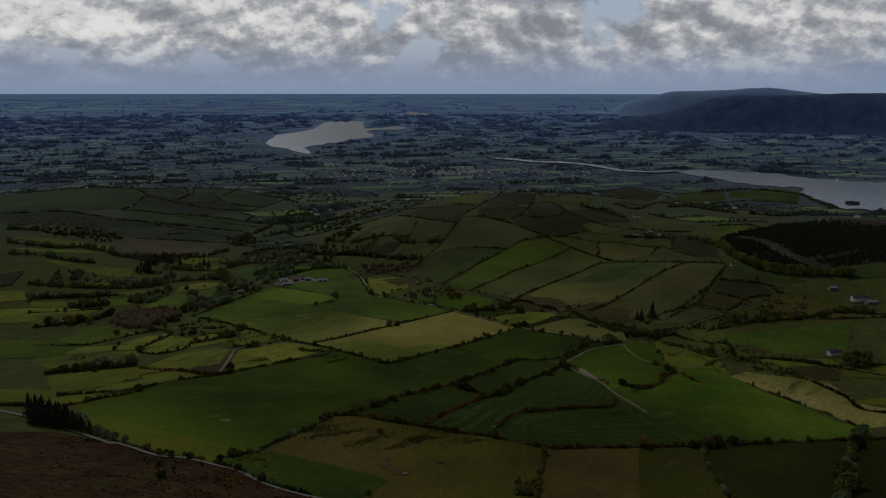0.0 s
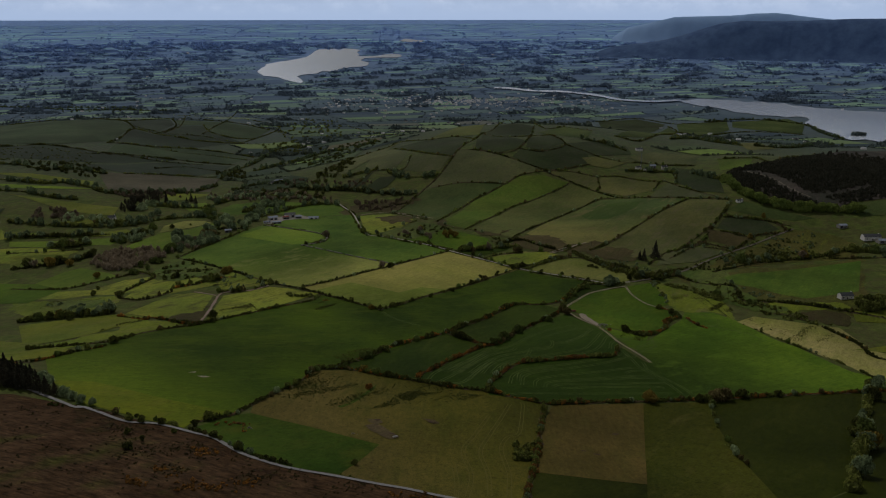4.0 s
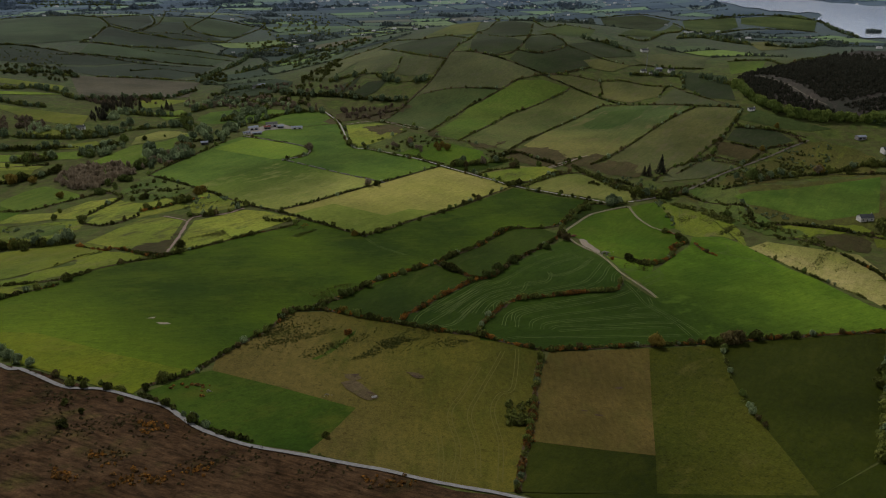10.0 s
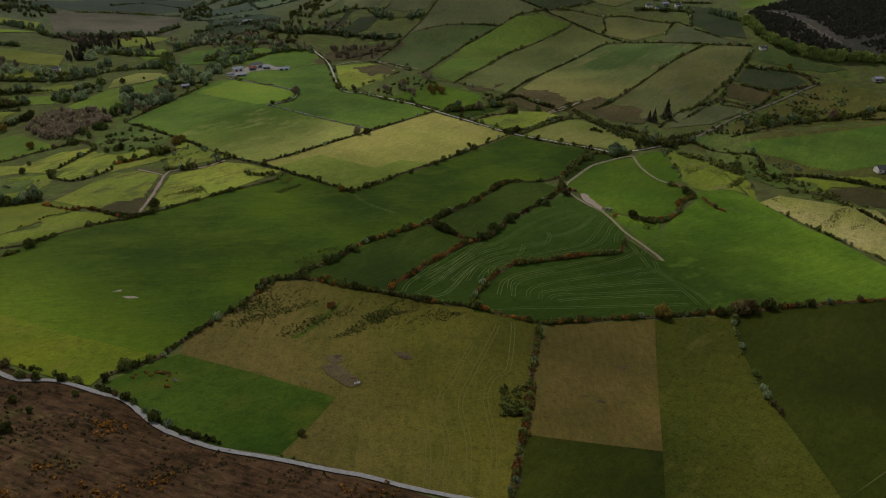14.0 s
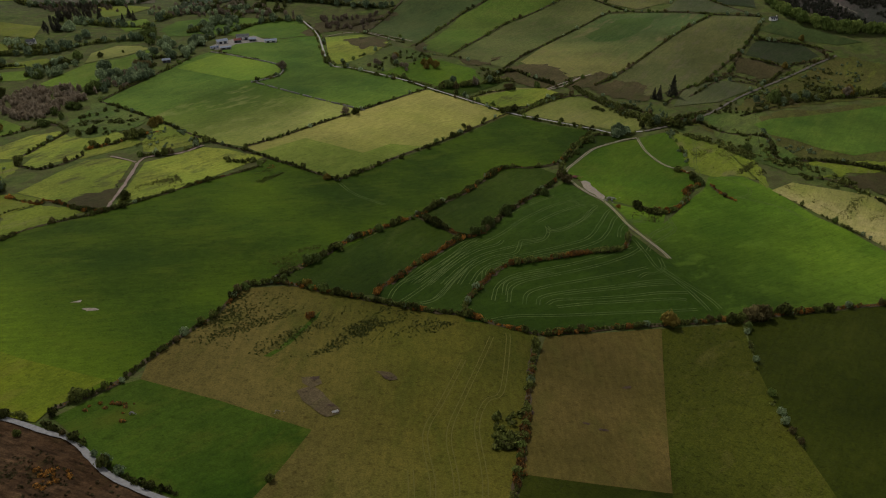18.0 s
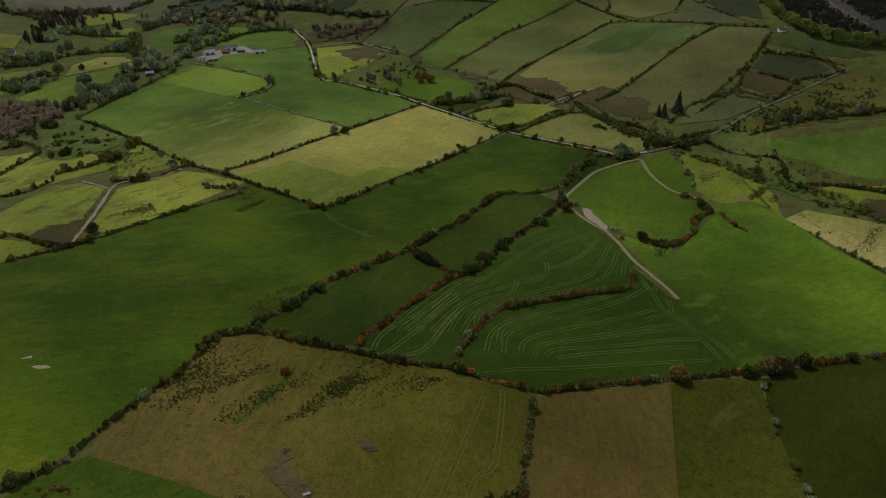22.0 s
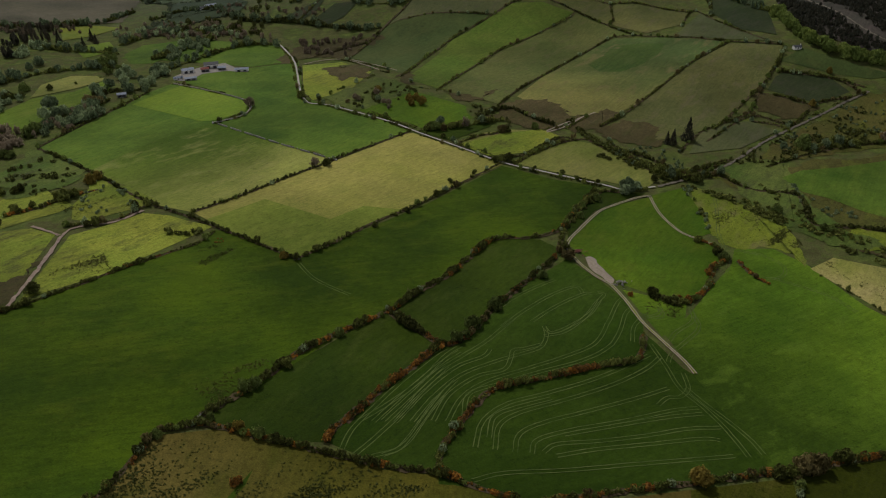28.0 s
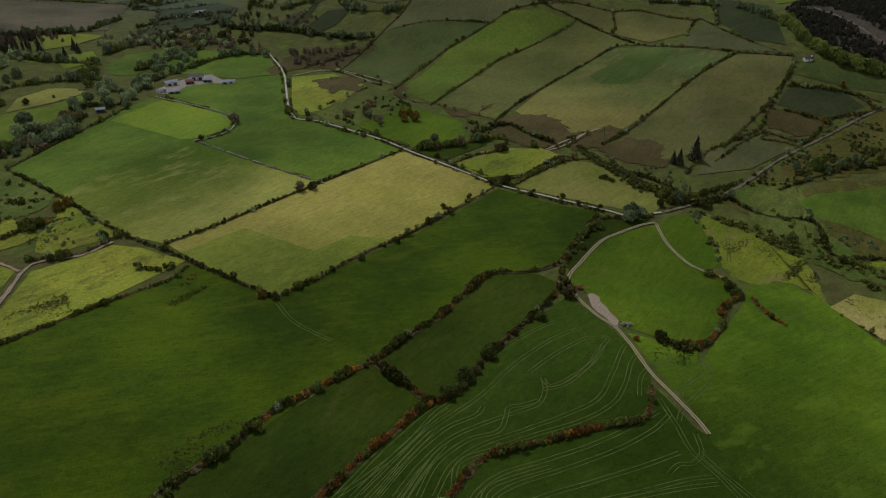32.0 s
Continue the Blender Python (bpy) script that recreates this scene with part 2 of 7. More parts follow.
# field colours also hold the patches of sun and cloud shade
GRASS = {
    "lush": dict(a=(0.028, 0.055, 0.004), b=(0.050, 0.085, 0.004), patch=(0.091, 0.115, 0.008), amount=0.3, lines=0.0, turn=1.17, fade=((-162, 403), (-124, 461), (0.076, 0.120, 0.007))),
    "farmlush": dict(a=(0.043, 0.088, 0.012), b=(0.078, 0.132, 0.018), patch=(0.146, 0.183, 0.026), amount=0.25, lines=0.0, turn=0.6),
    "farmgreen": dict(a=(0.041, 0.084, 0.011), b=(0.074, 0.125, 0.017), patch=(0.139, 0.174, 0.025), amount=0.25, lines=0.0, turn=0.6),
    "limegrass": dict(a=(0.126, 0.143, 0.018), b=(0.091, 0.124, 0.018), patch=(0.142, 0.136, 0.043), amount=0.5),
    "limesoft": dict(a=(0.115, 0.131, 0.008), b=(0.084, 0.113, 0.008), patch=(0.130, 0.124, 0.021), amount=0.5),
    "meadow": dict(a=(0.144, 0.181, 0.034), b=(0.194, 0.215, 0.056), patch=(0.247, 0.238, 0.085), amount=0.45, tuft=0.32, fade=((-182, 848), (-117, 770), (0.058, 0.105, 0.01)), turn=0.57),
    "meadow2": dict(a=(0.083, 0.146, 0.016), b=(0.119, 0.176, 0.019), patch=(0.153, 0.203, 0.029), amount=0.4, tuft=0.32),
    "brown": dict(a=(0.067, 0.064, 0.044), b=(0.085, 0.079, 0.058), patch=(0.054, 0.058, 0.036), amount=0.5),
    "emerald": dict(a=(0.023, 0.051, 0.004), b=(0.037, 0.066, 0.006), patch=(0.070, 0.080, 0.009), amount=0.6),
    "olive": dict(a=(0.062, 0.066, 0.009), b=(0.082, 0.075, 0.012), patch=(0.046, 0.055, 0.007), amount=0.7, lines=0.0, turn=0.06, tuft=0.45, fade=((-55, 405), (8, 425), (0.098, 0.080, 0.022))),
    "hay": dict(a=(0.094, 0.071, 0.020), b=(0.075, 0.062, 0.015), patch=(0.062, 0.061, 0.013), amount=0.5, lines=0.0, turn=0.06),
    "dark": dict(a=(0.018, 0.025, 0.002), b=(0.024, 0.031, 0.003), patch=(0.040, 0.046, 0.005), amount=0.5),
    "pasture": dict(a=(0.037, 0.045, 0.005), b=(0.047, 0.051, 0.006), patch=(0.085, 0.078, 0.017), amount=0.6, tuft=0.55),
    "crop": dict(a=(0.021, 0.043, 0.004), b=(0.028, 0.053, 0.006), patch=(0.043, 0.077, 0.009), amount=0.4, lines=0.0, turn=1.1),
    "crop2": dict(a=(0.020, 0.043, 0.004), b=(0.029, 0.054, 0.006), patch=(0.044, 0.077, 0.009), amount=0.4, lines=0.0, turn=0.61),
    # sunlit copy of lush, the lit gradient at its edge painted in
    "lushlit": dict(a=(0.059, 0.117, 0.009), b=(0.100, 0.167, 0.013), patch=(0.098, 0.160, 0.018), amount=0.5, lines=0.0, turn=1.05, fade=((158, 545), (205, 600), (0.026, 0.050, 0.005))),
    "deep": dict(a=(0.020, 0.038, 0.004), b=(0.027, 0.046, 0.004), patch=(0.050, 0.067, 0.012), amount=0.5),
    "spring": dict(a=(0.044, 0.093, 0.007), b=(0.064, 0.110, 0.008), patch=(0.092, 0.120, 0.015), amount=0.5),
    "rough": dict(a=(0.130, 0.162, 0.020), b=(0.095, 0.134, 0.016), patch=(0.141, 0.130, 0.052), amount=0.8, tuft=0.55),
    "rough2": dict(a=(0.133, 0.182, 0.025), b=(0.194, 0.217, 0.034), patch=(0.062, 0.066, 0.022), amount=0.95, tuft=0.55),
    "scrub": dict(a=(0.050, 0.086, 0.017), b=(0.089, 0.114, 0.029), patch=(0.044, 0.048, 0.021), amount=0.8, tuft=0.6),
    "pale": dict(a=(0.200, 0.203, 0.048), b=(0.227, 0.215, 0.063), patch=(0.155, 0.184, 0.036), amount=0.45, lines=0.04, turn=0.7),
    "paledark": dict(a=(0.128, 0.170, 0.027), b=(0.151, 0.180, 0.034), patch=(0.173, 0.195, 0.040), amount=0.4, turn=0.7),
    "pale2": dict(a=(0.160, 0.166, 0.048), b=(0.128, 0.154, 0.034), patch=(0.173, 0.164, 0.065), amount=0.5, turn=0.7),
    "heath": dict(a=(0.053, 0.047, 0.020), b=(0.070, 0.058, 0.027), patch=(0.042, 0.053, 0.013), amount=0.7, tuft=0.55),
    "tan": dict(a=(0.264, 0.236, 0.098), b=(0.209, 0.216, 0.057), patch=(0.163, 0.189, 0.038), amount=0.7, tuft=0.45),
    # hill greens hold extra blue in the colour to imitate haze
    "hillgreen": dict(a=(0.041, 0.065, 0.020), b=(0.056, 0.076, 0.024), patch=(0.078, 0.089, 0.027), amount=0.5, turn=0.62),
    "hillolive": dict(a=(0.065, 0.080, 0.035), b=(0.081, 0.091, 0.039), patch=(0.080, 0.074, 0.049), amount=0.6, turn=0.62),
    # the fade paints a sun to cloud-shade gradient across this field
    "hillyellow": dict(a=(0.120, 0.129, 0.040), b=(0.150, 0.147, 0.047), patch=(0.149, 0.120, 0.056), amount=0.6, fade=((300, 1080), (170, 985), (0.060, 0.092, 0.028)), turn=0.62),
    "hillyellow2": dict(a=(0.097, 0.101, 0.035), b=(0.079, 0.090, 0.032), patch=(0.106, 0.090, 0.055), amount=0.6),
    "hillspring": dict(a=(0.059, 0.102, 0.015), b=(0.076, 0.111, 0.019), patch=(0.102, 0.117, 0.027), amount=0.5, turn=0.62),
    "hillspring2": dict(a=(0.048, 0.087, 0.019), b=(0.061, 0.095, 0.022), patch=(0.085, 0.104, 0.034), amount=0.5, turn=0.62),
    "hillsoft": dict(a=(0.073, 0.094, 0.028), b=(0.087, 0.098, 0.032), patch=(0.101, 0.093, 0.042), amount=0.6, turn=0.62),
    "springpale": dict(a=(0.084, 0.140, 0.016), b=(0.106, 0.157, 0.020), patch=(0.140, 0.168, 0.029), amount=0.5),
    "plantation": dict(a=(0.035, 0.038, 0.032), b=(0.058, 0.051, 0.047), patch=(0.093, 0.071, 0.070), amount=0.6),
    "wild": dict(a=(0.052, 0.062, 0.014), b=(0.075, 0.068, 0.022), patch=(0.105, 0.125, 0.018), amount=0.8, tuft=0.6),
    "trampled": dict(a=(0.065, 0.049, 0.031), b=(0.086, 0.068, 0.036), patch=(0.096, 0.086, 0.029), amount=0.8, tuft=0.5),
    # far slope greens, cooled for haze and dimmed for cloud shade in the colour
    "hazegreen": dict(a=(0.034, 0.057, 0.030), b=(0.044, 0.066, 0.036), patch=(0.058, 0.068, 0.042), amount=0.5, turn=0.62),
    "hazedark": dict(a=(0.025, 0.040, 0.027), b=(0.033, 0.046, 0.034), patch=(0.042, 0.044, 0.036), amount=0.6, turn=0.9),
    # darkened in the colour for cloud shade on the hill
    "hilldark": dict(a=(0.027, 0.041, 0.016), b=(0.035, 0.045, 0.022), patch=(0.044, 0.042, 0.031), amount=0.6, turn=0.9),
}
SAY = {
    "farmlush": "smooth green grass field by the farm", "farmgreen": "smooth bright green field edged by scrub", "trampled": "brown trampled ground around the trough", "limesoft": "yellowish green end of the grass field", "hillyellow": "yellow-green hillside field, sunlight and cloud shade painted in its colour", "lush": "deep green grass field with faint mowing lines", "meadow": "pale green meadow that turns deeper green to one side", "meadow2": "light green grass field below the farm", "brown": "grey-brown fallow field beyond the trees", "limegrass": "yellow-green grazed grass field",
    "emerald": "bright green regrown grass field beside the lane", "olive": "olive-brown grazed pasture with worn muddy patches",
    "hay": "tan-brown dry grass field with two dark patches", "dark": "dark green grass field behind hedges",
    "pasture": "green tussocky pasture beside a fence line", "crop": "dark green crop field with pale wheel lines",
    "crop2": "dark green crop field combed with curved rows", "lushlit": "green grass field with sunlight put into its colour and wheel marks", "gravel": "bare pale gravel patch", "yard": "pale concrete farm yard", "deep": "dark green small field ringed by hedges", "spring": "fresh green grass field beside the farm track",
    "rough": "yellow-green rough rushy grassland", "rough2": "patchy yellow-green rough grazing land", "scrub": "dark green scrubby pasture",
    "pale": "pale straw-green mown meadow", "paledark": "greener uncut corner of the mown meadow", "pale2": "pale yellow-green meadow below the farm",
    "heath": "brown heathy rough ground", "tan": "pale tan rough grass field", "hillgreen": "green field on the hillside",
    "hillyellow2": "dull yellow-olive field on the hilltop", "hillspring": "fresh green field on the hillside", "hillspring2": "greener corner of a hillside field",
    "hillsoft": "soft grey-green field on the hillside", "springpale": "light green grass field among trees",
    "plantation": "dark brown peaty floor under young conifers",
    "wild": "rough brown and green ground with rushes and thorn scrub",
    "hillolive": "olive green field on the hillside", "hilldark": "dark green hillside field with cloud shade put into its colour", "hazegreen": "green far-slope field with haze put into its colour", "hazedark": "dim far-slope field, haze and cloud shade put into its colour",
    "moor": "brown heather moor with gorse above the lane",
}


def build_moor(t, mk, bsdf):
    broad = noise_at(t, mk, 0.03, 6, 0.65, (1, 0.5, 1), 0.4)
    mid = noise_at(t, mk, 0.25, 6, 0.7)
    fine = noise_at(t, mk, 1.8, 4, 0.7)
    c = ramp_from(t, mk, broad.outputs[0], [(0.34, (0.027, 0.030, 0.009)), (0.45, (0.044, 0.026, 0.013)), (0.58, (0.065, 0.041, 0.022)), (0.70, (0.044, 0.048, 0.011))])
    d = ramp_from(t, mk, mid.outputs[0], [(0.32, (0.55, 0.55, 0.55)), (0.66, (1.35, 1.3, 1.25))])
    e = ramp_from(t, mk, fine.outputs[0], [(0.3, (0.6, 0.6, 0.6)), (0.7, (1.4, 1.4, 1.4))])
    comb = noise_at(t, mk, 0.55, 5, 0.65, (1, 0.22, 1), 1.9)
    k = ramp_from(t, mk, comb.outputs[0], [(0.36, (0.50, 0.50, 0.50)), (0.62, (1.25, 1.22, 1.2))])
    x = mix(t, mk, 1.0, c.outputs[0], d.outputs[0], "MULTIPLY")
    x = mix(t, mk, 1.0, x.outputs[0], k.outputs[0], "MULTIPLY")
    x = mix(t, mk, 1.0, x.outputs[0], e.outputs[0], "MULTIPLY")
    t.links.new(x.outputs[0], bsdf.inputs["Base Color"])
    bsdf.inputs["Roughness"].default_value = 0.95
    bump = mk("ShaderNodeBump", Strength=0.8, Distance=0.6)
    t.links.new(mid.outputs[0], bump.inputs["Height"])
    t.links.new(bump.outputs[0], bsdf.inputs["Normal"])


def haze_tone(t, mk, near, depth=1.0):
    """Haze put into the colour: blue takes over from the given colour with distance."""
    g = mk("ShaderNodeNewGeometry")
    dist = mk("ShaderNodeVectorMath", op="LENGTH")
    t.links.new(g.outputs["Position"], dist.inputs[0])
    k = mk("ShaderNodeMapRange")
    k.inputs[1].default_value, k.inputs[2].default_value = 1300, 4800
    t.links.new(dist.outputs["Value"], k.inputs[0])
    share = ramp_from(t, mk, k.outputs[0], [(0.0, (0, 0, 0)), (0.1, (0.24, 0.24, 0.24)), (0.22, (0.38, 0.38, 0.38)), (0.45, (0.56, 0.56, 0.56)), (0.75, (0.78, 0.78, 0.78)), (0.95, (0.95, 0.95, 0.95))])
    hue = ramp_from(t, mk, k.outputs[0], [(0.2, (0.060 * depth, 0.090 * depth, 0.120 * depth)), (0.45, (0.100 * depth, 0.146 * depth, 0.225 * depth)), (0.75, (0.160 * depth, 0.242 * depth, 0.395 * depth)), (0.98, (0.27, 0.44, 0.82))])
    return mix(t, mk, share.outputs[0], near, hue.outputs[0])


def build_ground(t, mk, bsdf):
    """Rough grass near by, turning bluish far off by haze put into the colour."""
    broad = noise_at(t, mk, 0.03, 7, 0.68)
    mid = noise_at(t, mk, 0.13, 6, 0.7)
    fine = noise_at(t, mk, 1.1, 3, 0.7)
    near = ramp_from(t, mk, broad.outputs[0], [(0.32, (0.043, 0.062, 0.017)), (0.44, (0.074, 0.096, 0.024)), (0.52, (0.065, 0.067, 0.026)), (0.60, (0.055, 0.079, 0.019)), (0.70, (0.096, 0.118, 0.029))])
    c = haze_tone(t, mk, near.outputs[0])
    grain = ramp_from(t, mk, fine.outputs[0], [(0.3, (0.7, 0.7, 0.7)), (0.7, (1.3, 1.3, 1.3))])
    c = mix(t, mk, 1.0, c.outputs[0], grain.outputs[0], "MULTIPLY")
    lump = ramp_from(t, mk, mid.outputs[0], [(0.3, (0.75, 0.75, 0.75)), (0.7, (1.25, 1.25, 1.25))])
    c = mix(t, mk, 1.0, c.outputs[0], lump.outputs[0], "MULTIPLY")
    t.links.new(c.outputs[0], bsdf.inputs["Base Color"])
    bsdf.inputs["Roughness"].default_value = 0.95


def build_far_fields(t, mk, bsdf):
    g = mk("ShaderNodeNewGeometry")
    r = ramp_from(t, mk, g.outputs["Random Per Island"], [(0.0, (0.033, 0.047, 0.022)), (0.3, (0.042, 0.062, 0.024)), (0.55, (0.057, 0.078, 0.028)), (0.74, (0.075, 0.098, 0.031)), (0.90, (0.108, 0.137, 0.035)), (1.0, (0.090, 0.075, 0.040))])
    mid = noise_at(t, mk, 0.05, 5, 0.65)
    lump = ramp_from(t, mk, mid.outputs[0], [(0.3, (0.75, 0.75, 0.75)), (0.7, (1.25, 1.25, 1.25))])
    c = mix(t, mk, 1.0, r.outputs[0], lump.outputs[0], "MULTIPLY")
    # distance haze painted over the field colours
    c = haze_tone(t, mk, c.outputs[0])
    kind = ramp_from(t, mk, g.outputs["Random Per Island"], [(0.0, (0.72, 0.75, 0.82)), (0.55, (0.95, 0.97, 0.97)), (0.78, (1.1, 1.2, 0.95)), (0.88, (1.3, 1.5, 0.95)), (0.96, (1.6, 1.85, 1.05)), (1.0, (1.2, 1.1, 0.9))])
    c = mix(t, mk, 1.0, c.outputs[0], kind.outputs[0], "MULTIPLY")
    t.links.new(c.outputs[0], bsdf.inputs["Base Color"])
    bsdf.inputs["Roughness"].default_value = 0.9


def leafy(name, stops, rough=0.7, far=False):
    """Leaves whose tone varies from leaf to leaf and from plant to plant."""
    def build(t, mk, bsdf):
        g = mk("ShaderNodeNewGeometry")
        o = mk("ShaderNodeObjectInfo")
        broad = noise_at(t, mk, 0.12, 2)
        s = mk("ShaderNodeMath", op="ADD")
        t.links.new(g.outputs["Random Per Island"], s.inputs[0])
        t.links.new(broad.outputs[0], s.inputs[1])
        s2 = mk("ShaderNodeMath", op="ADD")
        t.links.new(s.outputs[0], s2.inputs[0])
        t.links.new(o.outputs["Random"], s2.inputs[1])
        s3 = mk("ShaderNodeMath", op="DIVIDE")
        s3.inputs[1].default_value = 3.0
        t.links.new(s2.outputs[0], s3.inputs[0])
        r = ramp_from(t, mk, s3.outputs[0], stops)
        # far leaves get the painted haze too, a little darker
        if far:
            r = haze_tone(t, mk, r.outputs[0], 0.85)
        t.links.new(r.outputs[0], bsdf.inputs["Base Color"])
        bsdf.inputs["Roughness"].default_value = rough
        glow = mk("ShaderNodeBsdfTranslucent")
        t.links.new(r.outputs[0], glow.inputs[0])
        both = mk("ShaderNodeMixShader")
        both.inputs[0].default_value = 0.35
        t.links.new(bsdf.outputs[0], both.inputs[1])
        t.links.new(glow.outputs[0], both.inputs[2])
        t.links.new(both.outputs[0], t.nodes["Material Output"].inputs[0])
    return material(name, build)


LEAF = leafy("hedge_leaves", [(0.25, (0.031, 0.038, 0.010)), (0.42, (0.069, 0.072, 0.022)), (0.55, (0.096, 0.117, 0.027)), (0.75, (0.209, 0.230, 0.058))])
LEAF_TREE = leafy("tree_leaves", [(0.25, (0.070, 0.100, 0.054)), (0.5, (0.175, 0.227, 0.116)), (0.75, (0.342, 0.422, 0.227))])
LEAF_FRESH = leafy("fresh_beech_leaves", [(0.2, (0.073, 0.106, 0.025)), (0.5, (0.135, 0.181, 0.042)), (0.8, (0.220, 0.272, 0.068))])
LEAF_YELLOW = leafy("young_yellow_leaves", [(0.2, (0.103, 0.086, 0.017)), (0.5, (0.184, 0.138, 0.029)), (0.8, (0.252, 0.196, 0.046))])
LEAF_RUSSET = leafy("russet_leaves", [(0.25, (0.064, 0.053, 0.021)), (0.5, (0.124, 0.104, 0.041)), (0.75, (0.195, 0.161, 0.068))])
LEAF_GORSE = leafy("gorse_flowers", [(0.25, (0.080, 0.055, 0.021)), (0.42, (0.145, 0.082, 0.028)), (0.55, (0.26, 0.12, 0.026)), (0.75, (0.44, 0.21, 0.036))])
LEAF_HEATHER = leafy("heather_stems", [(0.25, (0.030, 0.024, 0.012)), (0.5, (0.055, 0.046, 0.020)), (0.75, (0.085, 0.072, 0.028))])
LEAF_GREY = leafy("grey_willow_leaves", [(0.25, (0.058, 0.077, 0.020)), (0.5, (0.107, 0.142, 0.037)), (0.75, (0.171, 0.221, 0.059))])
LEAF_PINE = leafy("spruce_needles", [(0.2, (0.024, 0.028, 0.021)), (0.5, (0.046, 0.046, 0.032)), (0.8, (0.086, 0.074, 0.050))])
LEAF_BARE = leafy("bare_twigs", [(0.25, (0.098, 0.078, 0.055)), (0.5, (0.178, 0.143, 0.098)), (0.75, (0.265, 0.217, 0.151))])
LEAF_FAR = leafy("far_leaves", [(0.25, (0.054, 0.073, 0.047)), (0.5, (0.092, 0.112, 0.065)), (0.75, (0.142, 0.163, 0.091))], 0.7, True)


def plain(name, a, b, scale, rough=0.8, metal=0.0, bump=0.3):
    def build(t, mk, bsdf):
        n = noise_at(t, mk, scale, 6, 0.65)
        r = ramp_from(t, mk, n.outputs[0], [(0.3, a), (0.7, b)])
        t.links.new(r.outputs[0], bsdf.inputs["Base Color"])
        bsdf.inputs["Roughness"].default_value, bsdf.inputs["Metallic"].default_value = rough, metal
        if bump:
            bp = mk("ShaderNodeBump", Strength=bump, Distance=0.1)
            t.links.new(n.outputs[0], bp.inputs["Height"])
            t.links.new(bp.outputs[0], bsdf.inputs["Normal"])
    return material(name, build)


BARK = plain("bark", (0.05, 0.04, 0.03), (0.12, 0.10, 0.08), 3.0)
TARMAC = plain("worn_tarmac", (0.15, 0.15, 0.155), (0.25, 0.25, 0.25), 0.6, 0.75)
GRAVEL = plain("gravel_track", (0.17, 0.145, 0.115), (0.32, 0.275, 0.225), 0.8)
# tarmac painted paler, as if lit by the sun
PALE_ROAD = plain("sunlit_pale_tarmac", (0.24, 0.23, 0.215), (0.40, 0.385, 0.36), 0.5, 0.8)
SAND = plain("bare_earth_track", (0.15, 0.115, 0.09), (0.28, 0.22, 0.18), 0.4)
STONE = plain("field_stone", (0.10, 0.095, 0.085), (0.34, 0.33, 0.30), 1.5)
RUBBLE = plain("stony_drain", (0.060, 0.058, 0.042), (0.17, 0.15, 0.125), 0.35)
MUD = plain("trampled_mud", (0.034, 0.024, 0.018), (0.075, 0.052, 0.036), 0.4)
BANK = plain("hedge_bank_earth", (0.036, 0.028, 0.016), (0.085, 0.066, 0.038), 0.45)
WORN = plain("worn_grass_line", (0.036, 0.064, 0.013), (0.108, 0.138, 0.044), 0.12)
WORN_DRY = plain("worn_dry_grass_line", (0.080, 0.078, 0.017), (0.108, 0.096, 0.024), 0.5)
LEAF_RUSH = leafy("rush_stems", [(0.25, (0.055, 0.068, 0.018)), (0.5, (0.090, 0.100, 0.028)), (0.75, (0.135, 0.14, 0.045))])
RENDER_WHITE = plain("white_rendered_wall", (0.50, 0.49, 0.47), (0.68, 0.67, 0.64), 0.8, 0.85)
SLATE = plain("dark_slate_roof", (0.045, 0.048, 0.055), (0.09, 0.095, 0.105), 0.9, 0.55)
TIN = plain("weathered_metal_roof", (0.15, 0.185, 0.25), (0.27, 0.30, 0.37), 0.5, 0.6, 0.0)
CONCRETE = plain("concrete_yard", (0.17, 0.16, 0.15), (0.27, 0.26, 0.24), 0.5)
GLASS_DARK = plain("dark_window", (0.02, 0.02, 0.025), (0.04, 0.04, 0.05), 1.0, 0.1, 0.0, 0)
TOWN_WHITE = plain("far_pale_walls", (0.42, 0.42, 0.42), (0.80, 0.79, 0.78), 0.05)
# slate roofs painted near white in parts to imitate their glint
TOWN_ROOF = plain("glint_painted_roofs", (0.10, 0.11, 0.13), (0.75, 0.76, 0.78), 0.02, 0.4, 0.0, 0)
# both ridges have distance haze put into their blue base colour
RIDGE_NEAR = plain("hazed_near_ridge", (0.042, 0.078, 0.175), (0.090, 0.150, 0.280), 0.016, 0.95, 0.0, 0)
RIDGE_FAR = plain("hazed_far_ridge", (0.21, 0.34, 0.57), (0.27, 0.42, 0.68), 0.006, 0.95, 0.0, 0)
RED_PAINT = plain("red_oxide_roof", (0.13, 0.055, 0.05), (0.22, 0.085, 0.075), 0.6)


def build_water(t, mk, bsdf):
    n = noise_at(t, mk, 0.15, 4, 0.6, (1, 0.3, 1), 0.2)
    r = ramp_from(t, mk, n.outputs[0], [(0.3, (0.75, 0.84, 0.99)), (0.7, (0.81, 0.90, 1.0))])
    t.links.new(r.outputs[0], bsdf.inputs["Base Color"])
    bsdf.inputs["Roughness"].default_value, bsdf.inputs["Metallic"].default_value = 0.26, 0.88
    bsdf.inputs["Specular IOR Level"].default_value = 0.6
    bp = mk("ShaderNodeBump", Strength=0.12, Distance=0.4)
    t.links.new(n.outputs[0], bp.inputs["Height"])
    t.links.new(bp.outputs[0], bsdf.inputs["Normal"])


WATER = material("lake_water", build_water)

# ---- the lie of the land ----
# broad rises and hollows: x, y, radius, height
RISES = []
